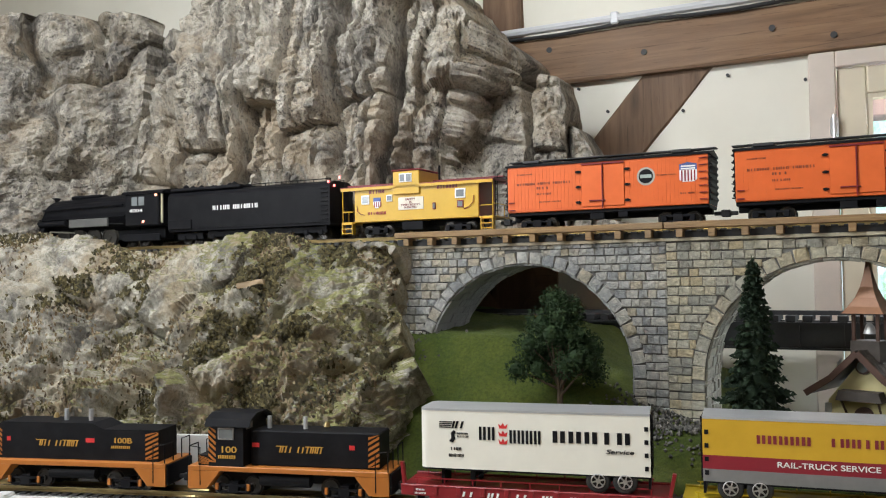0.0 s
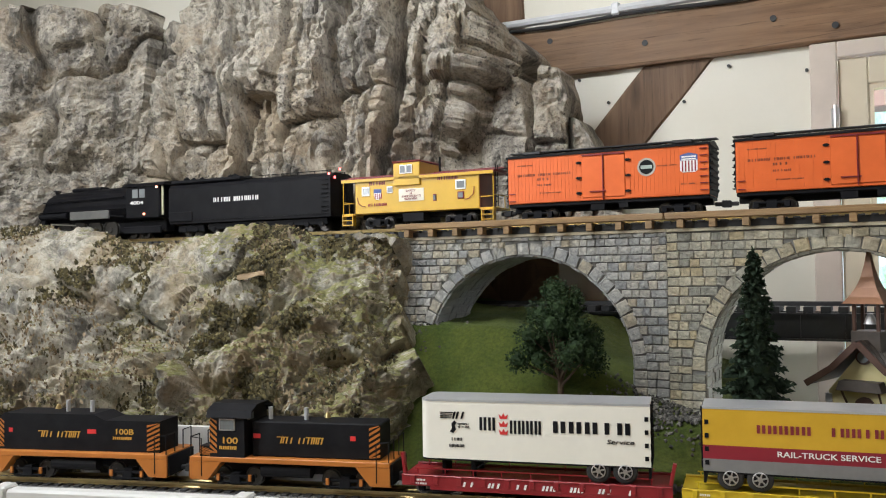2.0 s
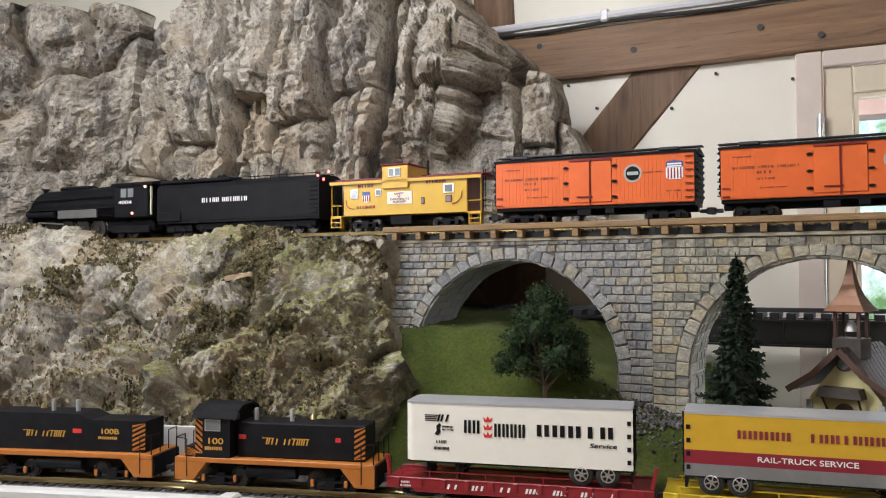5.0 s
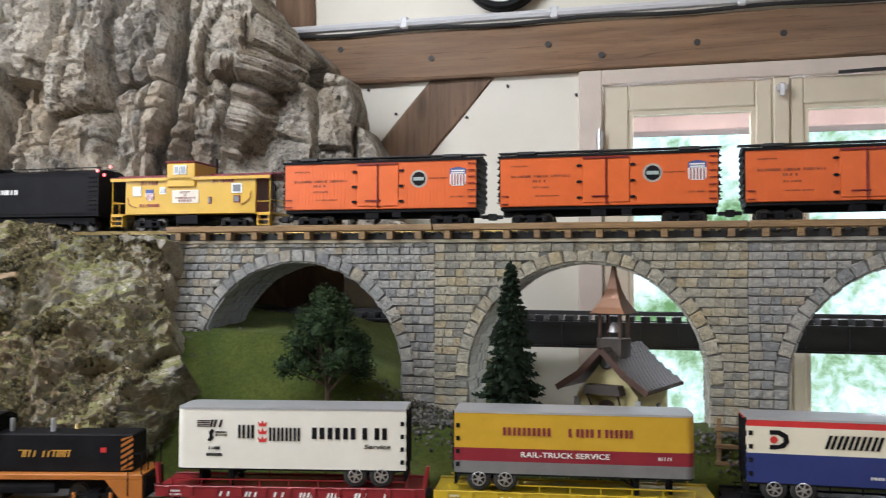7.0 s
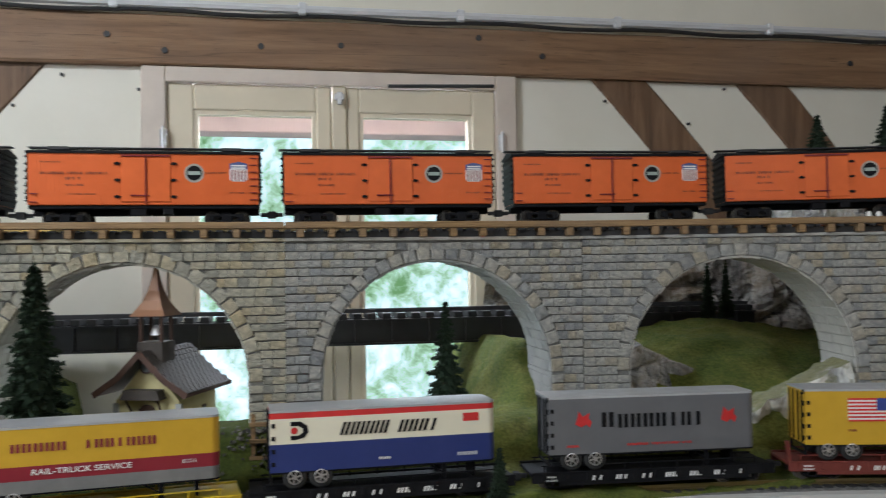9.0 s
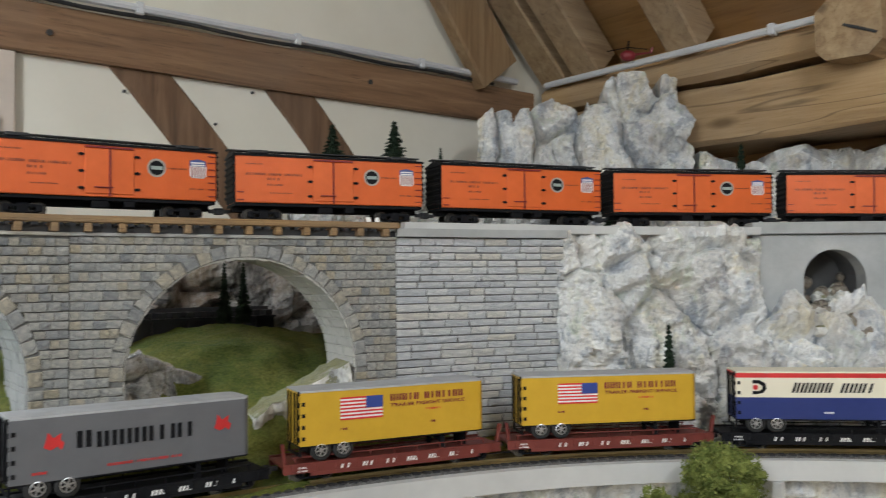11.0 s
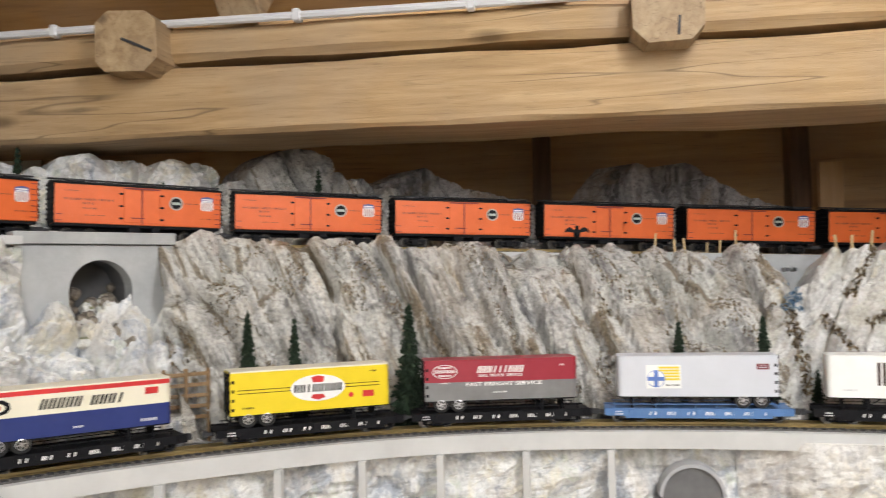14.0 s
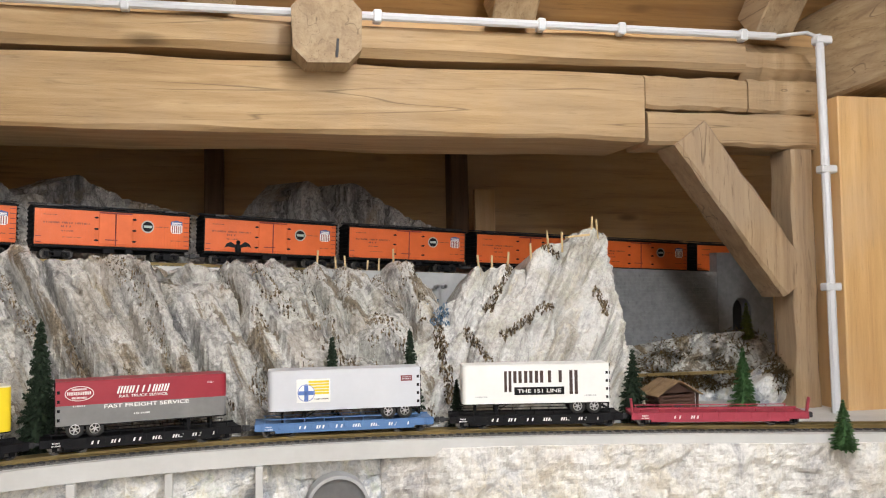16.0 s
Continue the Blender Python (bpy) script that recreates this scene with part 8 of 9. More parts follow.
def chapel():
    th = thing("chapel", "small yellow chapel with a brown shingled roof and copper spire", "building", "", pose(0.20, 1.812, 0, 0, 0, -20))
    w, d, e, g = 0.064, 0.165, 1.318, 1.407
    part("wall", prism([(-w, 1.16), (-w, e), (0, g - 0.01), (w, e), (w, 1.16)], 0.0, d), CHAPEL, th)
    for sx in (-1, 1):
        part("quoin", boxes(*[(sx * w - 0.006, sx * w + 0.006, -0.003, 0.006, 1.19 + k * 0.026, 1.208 + k * 0.026) for k in range(5)], bevel=0.001), CONCRETE, th, "grey corner stones")
        # roof slope with rows of shingles, flared at the eaves
        rows = 11
        prof = []
        for k in range(rows + 1):
            u = k / rows
            prof.append((sx * (0.002 + 0.090 * u), g + 0.004 - 0.108 * u + 0.030 * u * u))
        rf = part("roof", boxes((0, 0.0001, 0, 0.0001, 1.2, 1.2001)), BROWN, th)
        rf.data.clear_geometry()
        bm = bmesh.new()
        rings = [[bm.verts.new((x, y, z - dz)) for y, dz in ((-0.030, 0.0), (d + 0.02, 0.0), (d + 0.02, 0.006), (-0.030, 0.006))] for x, z in prof]
        for a, b in zip(rings, rings[1:]):
            for i in range(4):
                bm.faces.new((a[i], a[(i + 1) % 4], b[(i + 1) % 4], b[i]))
        bm.faces.new(rings[0])
        bm.faces.new(rings[-1])
        bmesh.ops.recalc_face_normals(bm, faces=bm.faces)
        bm.to_mesh(rf.data)
        bm.free()
        rnd = random.Random(3 + sx)
        me = None
        for k in range(rows):
            (xa, za), (xb, zb) = prof[k], prof[k + 1]
            for j in range(12):
                y = -0.030 + (j + 0.5 + 0.5 * (k % 2)) * (d + 0.05) / 12.5
                if me is None:
                    bm = boxes((-0.0055, 0.0055, -0.0075, 0.0075, -0.0011, 0.0011), bevel=0.0005)
                    me = bpy.data.meshes.new("shingle")
                    bm.to_mesh(me)
                    bm.free()
                    me.materials.append(SHINGLE)
                ob = new("shingle", me)
                ob.parent = rf
                ang = math.atan2(zb - za, xb - xa) if sx > 0 else math.atan2(za - zb, xa - xb)
                ob.matrix_local = Matrix.Translation(((xa + xb) / 2, y, (za + zb) / 2 + 0.0022)) @ Matrix.Rotation(-ang + (0.10 if sx > 0 else -0.10), 4, "Y") @ Matrix.Rotation(rnd.uniform(-0.06, 0.06), 4, "Z")
        part("barge_board", bar_mesh((0, -0.031, g + 0.002), (sx * 0.046, -0.031, g - 0.045), 0.004, 0.012, 0.0008, 0, cuts=1), BROWN, th)
        part("barge_board", bar_mesh((sx * 0.046, -0.031, g - 0.045), (sx * 0.094, -0.031, g - 0.077), 0.004, 0.012, 0.0008, 0, cuts=1), BROWN, th)
    bm = cyl(bmesh.new(), (0, -0.004, 1.382), (0, 0.001, 1.382), 0.0135, seg=24)
    fr = part("round_window", bm, BROWN, th)
    part("pane", cyl(bmesh.new(), (0, -0.0052, 1.382), (0, -0.004, 1.382), 0.0100, seg=24), PANE_DARK, fr)
    part("door_canopy", prism([(-0.040, 1.322), (-0.034, 1.340), (0.034, 1.340), (0.040, 1.322)], -0.030, -0.002), SHINGLE, th, "shingled canopy over the door")
    for sx in (-1, 1):
        part("canopy_bracket", bar_mesh((sx * 0.030, -0.003, 1.295), (sx * 0.032, -0.024, 1.322), 0.003, 0.004, 0.0005, 0, cuts=1), BROWN, th)
    part("door", prism([(-0.017, 1.17)] + [(-0.017 * math.cos(a), 1.295 + 0.015 * math.sin(a)) for a in [math.pi * k / 8 for k in range(9)]] + [(0.017, 1.17)], -0.004, 0.002), BROWN, th)
    for k in range(2):
        wn_ = part("side_window", boxes((w - 0.002, w + 0.002, 0.045 + k * 0.055, 0.062 + k * 0.055, 1.25, 1.295)), BROWN, th)
        part("pane", boxes((w + 0.002, w + 0.0026, 0.047 + k * 0.055, 0.060 + k * 0.055, 1.253, 1.292)), PANE_DARK, wn_)
    for sx in (-1, 1):
        for y in (0.016, 0.056):
            part("tower_post", boxes((sx * 0.021 - 0.003, sx * 0.021 + 0.003, y - 0.003, y + 0.003, 1.395, 1.480), bevel=0.0006), BROWN, th)
    part("tower_base", boxes((-0.026, 0.026, 0.010, 0.062, 1.39, 1.428), bevel=0.001), SHINGLE, th)
    bm = lathe([(0.0, 1.478), (0.052, 1.478), (0.040, 1.490), (0.026, 1.507), (0.016, 1.527), (0.009, 1.550), (0.004, 1.575), (0.0015, 1.600), (0.0, 1.602)], 4)
    bm.transform(Matrix.Translation((0, 0.036, 0)) @ Matrix.Rotation(radians(45), 4, "Z"))
    part("spire", bm, COPPER, th, "copper brown flared spire")
    bm = lathe([(0.0, 0.0), (0.012, 0.0), (0.010, 0.006), (0.007, 0.014), (0.004, 0.019), (0.0, 0.020)], 16)
    part("bell", bm, METAL, th, "small bell").location = (0, 0.036, 1.440)


chapel()
part_car = thing("toy_car", "tiny red and white toy car beside the chapel", "toy car", "", pose(0.085, 1.72, 1.268, 0, 0, 10))
part("body", boxes((-0.022, 0.022, -0.010, 0.010, 0.004, 0.014), bevel=0.003), INK_RED, part_car)
part("cabin", boxes((-0.012, 0.010, -0.009, 0.009, 0.014, 0.023), bevel=0.003), WHITE, part_car)
for x in (-0.013, 0.013):
    for y in (-0.010, 0.010):
        part("wheel", cyl(bmesh.new(), (x, y - 0.002, 0.005), (x, y + 0.002, 0.005), 0.005, seg=12), TYRE, part_car)


def log_cabin():
    th = thing("log_cabin", "small dark log cabin with a pale plank roof", "building", "", pose(3.10, -1.315, 1.128, 0, 0, -84))
    w, d = 0.055, 0.07
    for k in range(7):
        z = 0.006 + k * 0.011
        part("log", boxes((-w - 0.008, w + 0.008, -0.005, 0.005, z - 0.005, z + 0.005), bevel=0.002), BROWN, th)
        part("log", boxes((-w - 0.008, w + 0.008, d - 0.005, d + 0.005, z - 0.005, z + 0.005), bevel=0.002), BROWN, th)
        for x in (-w, w):
            part("log", boxes((x - 0.005, x + 0.005, -0.006, d + 0.006, z + 0.0005, z + 0.0105), bevel=0.002), BROWN, th)
    part("gable", prism([(-w, 0.082), (0, 0.112), (w, 0.082)], -0.004, d + 0.004), BROWN, th)
    for sx in (-1, 1):
        for k in range(8):
            y = -0.022 + k * 0.015
            part("roof_plank", bar_mesh((0, y + 0.007, 0.1195), (sx * 0.078, y + 0.007, 0.076), 0.0140, 0.003, 0.0006, 0.0015, cuts=3, seed=k), WOOD_RAFTER, th)
    part("door", boxes((-0.010, 0.014, -0.0075, -0.005, 0.004, 0.050)), DARK, th)
    part("porch_post", boxes((0.070, 0.075, -0.004, 0.004, 0.0, 0.078)), BROWN, th)


log_cabin()


# ---------------------------------------------------------------- fences, figures, bits
TWIG = paint("pale_match_wood", (0.62, 0.46, 0.24), 0.7)
fence = thing("rail_fence", "weathered brown wooden rail fence against the rock", "fence")
a_, b_ = LOW.side(5.235, 0.125), LOW.side(5.335, 0.125)
for p in (a_, b_, a_.lerp(b_, 0.5)):
    part("post", boxes((p.x - 0.004, p.x + 0.004, p.y - 0.004, p.y + 0.004, 1.15, 1.33), bevel=0.001), WOOD_TIE, fence)
for k in range(5):
    part("rail", bar_mesh((*a_.xy, 1.215 + k * 0.025), (*b_.xy, 1.213 + k * 0.026), 0.005, 0.009, 0.001, 0.001, cuts=4, seed=k), WOOD_TIE, fence)
fence2 = thing("rail_fence", "weathered wooden rail fence behind the cream trailer", "fence", "", pose(0.418, 1.69, 1.15))
for x in (-0.017, 0.021):
    part("post", boxes((x - 0.004, x + 0.004, -0.004, 0.004, 0.0, 0.152), bevel=0.001), WOOD_TIE, fence2)
for k in range(3):
    part("rail", boxes((-0.024, 0.028, -0.007, -0.004, 0.07 + k * 0.03, 0.078 + k * 0.03), bevel=0.001), WOOD_TIE, fence2)

def crest(name, x, y, reach):
    """The highest point of a rock near a place of the plan."""
    near = [v.co for v in bpy.data.objects[name].data.vertices if abs(v.co.y - y) < 0.012 and abs(v.co.x - x) < reach]
    return max(near, key=lambda c: c.z) if near else Vector((x, y, 1.62))


def stake(p, h, k):
    tagged(part("stake", bar_mesh((p.x, p.y, p.z - 0.03), (p.x + 0.004 * math.sin(k * 40), p.y + 0.006 * math.sin(k * 31), p.z + h), 0.006, 0.006, 0.001, 0, up=(1, 0, 0), cuts=1), TWIG), "thin pale wooden stake stuck in the rock edge", "stake", "stakes on the cliff")


for x, y, h in ((3.42, -0.263, 0.036), (3.44, -0.322, 0.036), (3.44, -0.376, 0.034), (3.46, -0.442, 0.040), (3.46, -0.464, 0.040), (3.47, -0.513, 0.042)):
    stake(crest("cliff_strata", x, y, 0.10), h, y)
for y, h in ((-0.775, 0.036), (-0.81, 0.036), (-0.85, 0.038), (-0.915, 0.044), (-0.968, 0.040), (-1.012, 0.034), (-1.105, 0.036), (-1.150, 0.036)):
    stake(crest("rock_peak", 3.2, y, 0.16), h, y)
tagged(part("plank", bar_mesh((3.16, -1.00, 1.682), (3.17, -1.075, 1.690), 0.02, 0.006, 0.001, 0.001, cuts=3), TWIG), "small pale plank lying on the pointed rock", "plank")


def bird():
    bm = bmesh.new()
    bmesh.ops.create_uvsphere(bm, u_segments=12, v_segments=8, radius=0.011, matrix=Matrix.Translation((0, 0, 0.026)) @ Matrix.Diagonal((0.9, 1, 1.5, 1)))
    bmesh.ops.create_uvsphere(bm, u_segments=10, v_segments=6, radius=0.0065, matrix=Matrix.Translation((0, -0.004, 0.044)))
    for sx in (-1, 1):
        o = [(sx * 0.006, 0.036), (sx * 0.022, 0.046), (sx * 0.034, 0.040), (sx * 0.040, 0.028), (sx * 0.030, 0.032), (sx * 0.020, 0.030), (sx * 0.008, 0.028)]
        if sx < 0:
            o.reverse()
        w = prism(o, -0.002, 0.003)
        me = bpy.data.meshes.new("w")
        w.to_mesh(me)
        bm.from_mesh(me)
        w.free()
        cyl(bm, (sx * 0.005, 0, 0.0), (sx * 0.005, 0, 0.018), 0.002, seg=6)
    box(bm, -0.020, 0.020, -0.006, 0.006, -0.004, 0.001)
    ob = tagged(part("bird_figurine", bm, BLACK), "small dark bird figurine with spread wings on the rock", "figurine")
    p = crest("cliff_strata", 3.36, -0.025, 0.06)
    ob.matrix_world = pose(p.x - 0.01, p.y, p.z + 0.004, 0, 0, -75)


bird()


def helicopter():
    th = thing("toy_helicopter", "tiny dark red toy helicopter on top of the white crag", "toy", "", pose(2.815, 1.865, 2.232, 0, 0, -40))
    bm = bmesh.new()
    bmesh.ops.create_uvsphere(bm, u_segments=16, v_segments=10, radius=0.02, matrix=Matrix.Translation((0, 0, 0.018)) @ Matrix.Diagonal((1.3, 0.9, 0.9, 1)))
    part("body", bm, MAROON, th)
    part("tail_boom", cyl(bmesh.new(), (0.02, 0, 0.022), (0.075, 0, 0.028), 0.005, 0.002, seg=8), MAROON, th)
    part("tail_fin", prism([(0.068, 0.026), (0.078, 0.026), (0.084, 0.046), (0.078, 0.046)], -0.001, 0.001), MAROON, th)
    part("mast", cyl(bmesh.new(), (0, 0, 0.034), (0, 0, 0.046), 0.002, seg=8), BLACK, th)
    for a in (20, 140, 260):
        part("rotor_blade", box(bmesh.new(), 0.0, 0.075, -0.003, 0.003, 0.045, 0.0462, m=Matrix.Rotation(radians(a), 4, "Z")), BLACK, th)
    for sy in (-1, 1):
        part("skid", cyl(bmesh.new(), (-0.02, sy * 0.012, -0.002), (0.02, sy * 0.012, -0.002), 0.0012, seg=6), BLACK, th)


helicopter()
for k, (x, z) in enumerate(((1.645, 1.664), (1.668, 1.664))):
    th = thing("white_cap", "small white plastic cap on the end of the deck edge", "cap", "white caps", pose(x, 1.655, 1.656))
    part("cap", lathe([(0.0, 0.0), (0.006, 0.0), (0.006, 0.006), (0.004, 0.012), (0.0, 0.013)], 12), WHITE, th)


# ---------------------------------------------------------------- loose rock, moss and gravel
def rubble(name, label, spots, material, seed, size=(0.0022, 0.0062), kind_cat="gravel"):
    """Many small stones lying in patches; spots: x, y, z, spread x, spread y, number."""
    r = random.Random(seed)
    verts, faces = [], []
    for x, y, z, sx, sy, n in spots:
        for _ in range(n):
            px, py = x + r.gauss(0, sx), y + r.gauss(0, sy)
            s = r.uniform(*size)
            pz = (z(px, py) if callable(z) else z) + s * 0.2
            i = len(verts)
            q = Euler((r.uniform(0, 6), r.uniform(0, 6), r.uniform(0, 6))).to_matrix()
            for c in ((1, 0, 0), (-1, 0, 0), (0, 1, 0), (0, -1, 0), (0, 0, 1), (0, 0, -1)):
                v = q @ (Vector(c) * s * r.uniform(0.6, 1.1))
                verts.append((px + v.x, py + v.y, pz + v.z))
            for a in (0, 1):
                for b in (2, 3):
                    for c in (4, 5):
                        faces.append((i + a, i + b, i + c))
    me = bpy.data.meshes.new(name)
    me.from_pydata(verts, [], faces)
    return tagged(part(name, me, material), label, kind_cat, kind="stuff")


GRAVEL = mat("grey_gravel", 0.9)
t_, n_, b_, link_ = nodes_of(GRAVEL)
gi = n_.new("ShaderNodeNewGeometry")
colour(GRAVEL, ramp(GRAVEL, gi.outputs["Random Per Island"], [(0.0, (0.035, 0.033, 0.03)), (0.5, (0.085, 0.08, 0.07)), (1.0, (0.20, 0.19, 0.17))]))
rubble("gravel", "loose grey gravel round the feet of the piers", [(-0.13, 1.75, ground_height, 0.06, 0.03, 900), (0.46, 1.74, ground_height, 0.05, 0.03, 700), (-0.70, 1.775, ground_height, 0.03, 0.03, 160), (-0.03, 1.80, ground_height, 0.03, 0.04, 200), (1.05, 1.72, ground_height, 0.05, 0.03, 200)], GRAVEL, 3)
GRIT = mat("brown_grit", 0.95)
t_, n_, b_, link_ = nodes_of(GRIT)
gi = n_.new("ShaderNodeNewGeometry")
colour(GRIT, ramp(GRIT, gi.outputs["Random Per Island"], [(0.0, (0.04, 0.03, 0.02)), (0.5, (0.15, 0.10, 0.05)), (1.0, (0.36, 0.29, 0.19))]))


def shed(ob_name, label, n, seed, material, size, pick, lift=0.002):
    """Small crumbs stuck to a rock face wherever pick(p, normal) is true."""
    ob = bpy.data.objects[ob_name]
    r = random.Random(seed)
    me0 = ob.data
    polys = [p for p in me0.polygons if pick(p.center, p.normal)]
    verts, faces = [], []
    if not polys:
        return
    for _ in range(n):
        p = r.choice(polys)
        c = p.center + p.normal * lift
        s = r.uniform(*size)
        i = len(verts)
        for d in ((1, 0, 0), (-1, 0, 0), (0, 1, 0), (0, -1, 0), (0, 0, 1), (0, 0, -1)):
            verts.append((c.x + d[0] * s * r.uniform(0.5, 1.2) + r.uniform(-0.006, 0.006), c.y + d[1] * s * r.uniform(0.5, 1.2), c.z + d[2] * s * r.uniform(0.5, 1.2) + r.uniform(-0.006, 0.006)))
        for a in (0, 1):
            for b in (2, 3):
                for q in (4, 5):
                    faces.append((i + a, i + b, i + q))
    me = bpy.data.meshes.new("crumbs")
    me.from_pydata(verts, [], faces)
    tagged(part("loose_grit", me, material), label, "grit", kind="stuff")


patch = lambda c, f, t, o=0.0: noise.noise(Vector((c.x * f + o, c.y * f, c.z * f))) > t
MOSSY = mat("dry_moss_crumbs", 0.95)
t_, n_, b_, link_ = nodes_of(MOSSY)
gi = n_.new("ShaderNodeNewGeometry")
colour(MOSSY, ramp(MOSSY, gi.outputs["Random Per Island"], [(0.0, (0.025, 0.022, 0.012)), (0.5, (0.075, 0.06, 0.025)), (1.0, (0.17, 0.14, 0.06))]))
shed("cliff_lower", "brown dry moss and litter in the hollows of the rock", 9000, 5, MOSSY, (0.0012, 0.003), lambda c, n: (patch(c, 9.0, 0.30, 4.0) or (n.z > 0.35 and patch(c, 4.0, 0.1, 1.0))) and patch(c, 30.0, -0.1) and c.x > -2.0 and n.y < -0.2)
HOLLOWS = ((-1.0, 1.56, 0.05), (-1.1, 1.45, 0.05), (-1.15, 1.34, 0.065), (-0.94, 1.31, 0.05), (-1.57, 1.54, 0.05), (-0.88, 1.45, 0.045), (-1.13, 1.42, 0.05))
shed("cliff_lower", "dark brown dry moss heaped in the hollows of the rock", 5200, 25, MOSSY, (0.0016, 0.0042), lambda c, n: any(math.hypot((c.x - x) * 0.8, c.z - z) < r * (0.75 + 0.8 * noise.noise(c * 28)) for x, z, r in HOLLOWS), 0.004)
shed("cliff_lower", "fine grey grit on the rock slope", 6000, 15, GRIT, (0.0008, 0.002), lambda c, n: patch(c, 4.0, 0.05, 14.0) and c.x > -2.0)
shed("cliff_strata", "brown grit and bark crumbs in the grooves of the cliff", 11000, 6, GRIT, (0.0012, 0.0040), lambda c, n: patch(Vector((c.x, (c.y - 0.42 * c.z) * 2.6, c.z * 0.6)), 6, 0.20, 2.0) and patch(c, 26, -0.15, 5.0))
VEINS = [((-0.79, 1.395), (-0.945, 1.475)), ((-0.965, 1.66), (-1.00, 1.63)), ((-0.83, 1.56), (-0.77, 1.47)), ((-0.86, 1.60), (-0.83, 1.56)), ((-1.10, 1.52), (-1.105, 1.45)), ((-0.70, 1.40), (-0.73, 1.33))]


def on_vein(c, width=0.011):
    """Whether a point of the pale rock lies on one of its strewn gravel veins."""
    w = width * (1.0 + 0.9 * noise.noise(c * 40))
    for (y0, z0), (y1, z1) in VEINS:
        dy, dz = y1 - y0, z1 - z0
        t = max(0.0, min(1.0, ((c.y - y0) * dy + (c.z - z0) * dz) / (dy * dy + dz * dz)))
        if math.hypot(c.y - y0 - t * dy, c.z - z0 - t * dz) < w:
            return True
    return False


shed("rock_peak", "brown grit veins on the pale rock", 1000, 7, GRIT, (0.0014, 0.0036), lambda c, n: on_vein(c))
BLUE_GRIT = mat("blue_grit", 0.8)
gi = BLUE_GRIT.node_tree.nodes.new("ShaderNodeNewGeometry")
colour(BLUE_GRIT, ramp(BLUE_GRIT, gi.outputs["Random Per Island"], [(0.0, (0.03, 0.06, 0.10)), (0.5, (0.10, 0.22, 0.36)), (1.0, (0.40, 0.46, 0.50))]))
for rock in ("rock_peak", "cliff_strata"):
    shed(rock, "bluish grit running down the notch between the rocks", 200, 17, BLUE_GRIT, (0.002, 0.0045), lambda c, n: abs(c.y + 0.635 - 0.05 * (c.z - 1.45)) < 0.030 and 1.42 < c.z < 1.50 and patch(c, 30, -0.2))
    shed(rock, "grey gravel running down the notch between the rocks", 450, 18, GRIT, (0.002, 0.0045), lambda c, n: abs(c.y + 0.625) < 0.016 and 1.20 < c.z < 1.45 and patch(c, 30, -0.2))
for y in (-0.668, -0.692):
    ob = tagged(part("pipe_stub", lathe([(0.0055, 0.0), (0.0075, 0.0), (0.0075, 0.05), (0.0055, 0.05), (0.0055, 0.0)], 16), GREY), "short grey pipe end sticking out of the panel", "pipe", "pipe stubs")
    ob.matrix_world = pose(3.47, y, 1.54, 0, 90, 0)

# things at the deep end beyond the rock
S_W0, S_W1 = HIGH.near(3.70, -1.22), HIGH.near(3.85, -1.83)
back_wall = tagged(new("back_brickwork"), "grey model brick wall under the end of the upper track", "wall", kind="structure")
part("core", sweep(HIGH, S_W0, S_W1, [(-0.085, -0.45), (-0.085, 0.034), (-0.075, 0.034), (-0.075, -0.45)], 0.05, lift=z_high), BRICK_GREY, back_wall)


def brick_courses(line, s0, s1, off, z0, z1):
    """Small bricks in running bond, joined."""
    verts, faces = [], []
    z, row = z0, 0
    while z < z1:
        s = s0 + (0.017 if row % 2 else 0.0)
        while s < s1 - 0.034:
            a, b = line.side(s + 0.0012, off), line.side(s + 0.0328, off)
            a2, b2 = line.side(s + 0.0022, off - 0.0022), line.side(s + 0.0318, off - 0.0022)
            i = len(verts)
            for p, q, e in ((a, b, 0.0006), (a2, b2, 0.0014)):
                verts.extend([(p.x, p.y, z + e), (q.x, q.y, z + e), (q.x, q.y, z + 0.0135 - e), (p.x, p.y, z + 0.0135 - e)])
            faces.extend([(i + 4, i + 5, i + 6, i + 7), (i, i + 1, i + 5, i + 4), (i + 1, i + 2, i + 6, i + 5), (i + 2, i + 3, i + 7, i + 6), (i + 3, i, i + 4, i + 7)])
            s += 0.034
        z += 0.0145
        row += 1
    me = bpy.data.meshes.new("bricks")
    me.from_pydata(verts, [], faces)
    return me


tagged(part("bricks", brick_courses(HIGH, S_W0, S_W1, -0.085, 1.16, 1.57), BRICK_GREY, back_wall), kind="stuff")


def arched_wall():
    th = tagged(new("arched_wall"), "grey brick wall with a round-headed opening", "wall", kind="structure")
    c, r, cz = 0.125, 0.050, 1.432
    arc = [(c + r * math.cos(t), cz + r * math.sin(t)) for t in [math.pi * k / 16 for k in range(17)]]
    wp = HIGH.side(S_W1, -0.088)
    th.matrix_world = pose(wp.x, wp.y, 0, 0, 0, -75)
    part("slab", prism(list(reversed([(0.0, 1.1), (0.0, 1.66), (0.30, 1.66), (0.30, 1.1), (c + r, 1.1)] + arc + [(c - r, 1.1)])), 0.0, 0.05), BRICK_GREY, th)
    # dark sheet added behind the opening in place of its shade
    part("backing", boxes((0.02, 0.28, 0.12, 0.13, 1.1, 1.62)), DARK, th)


arched_wall()


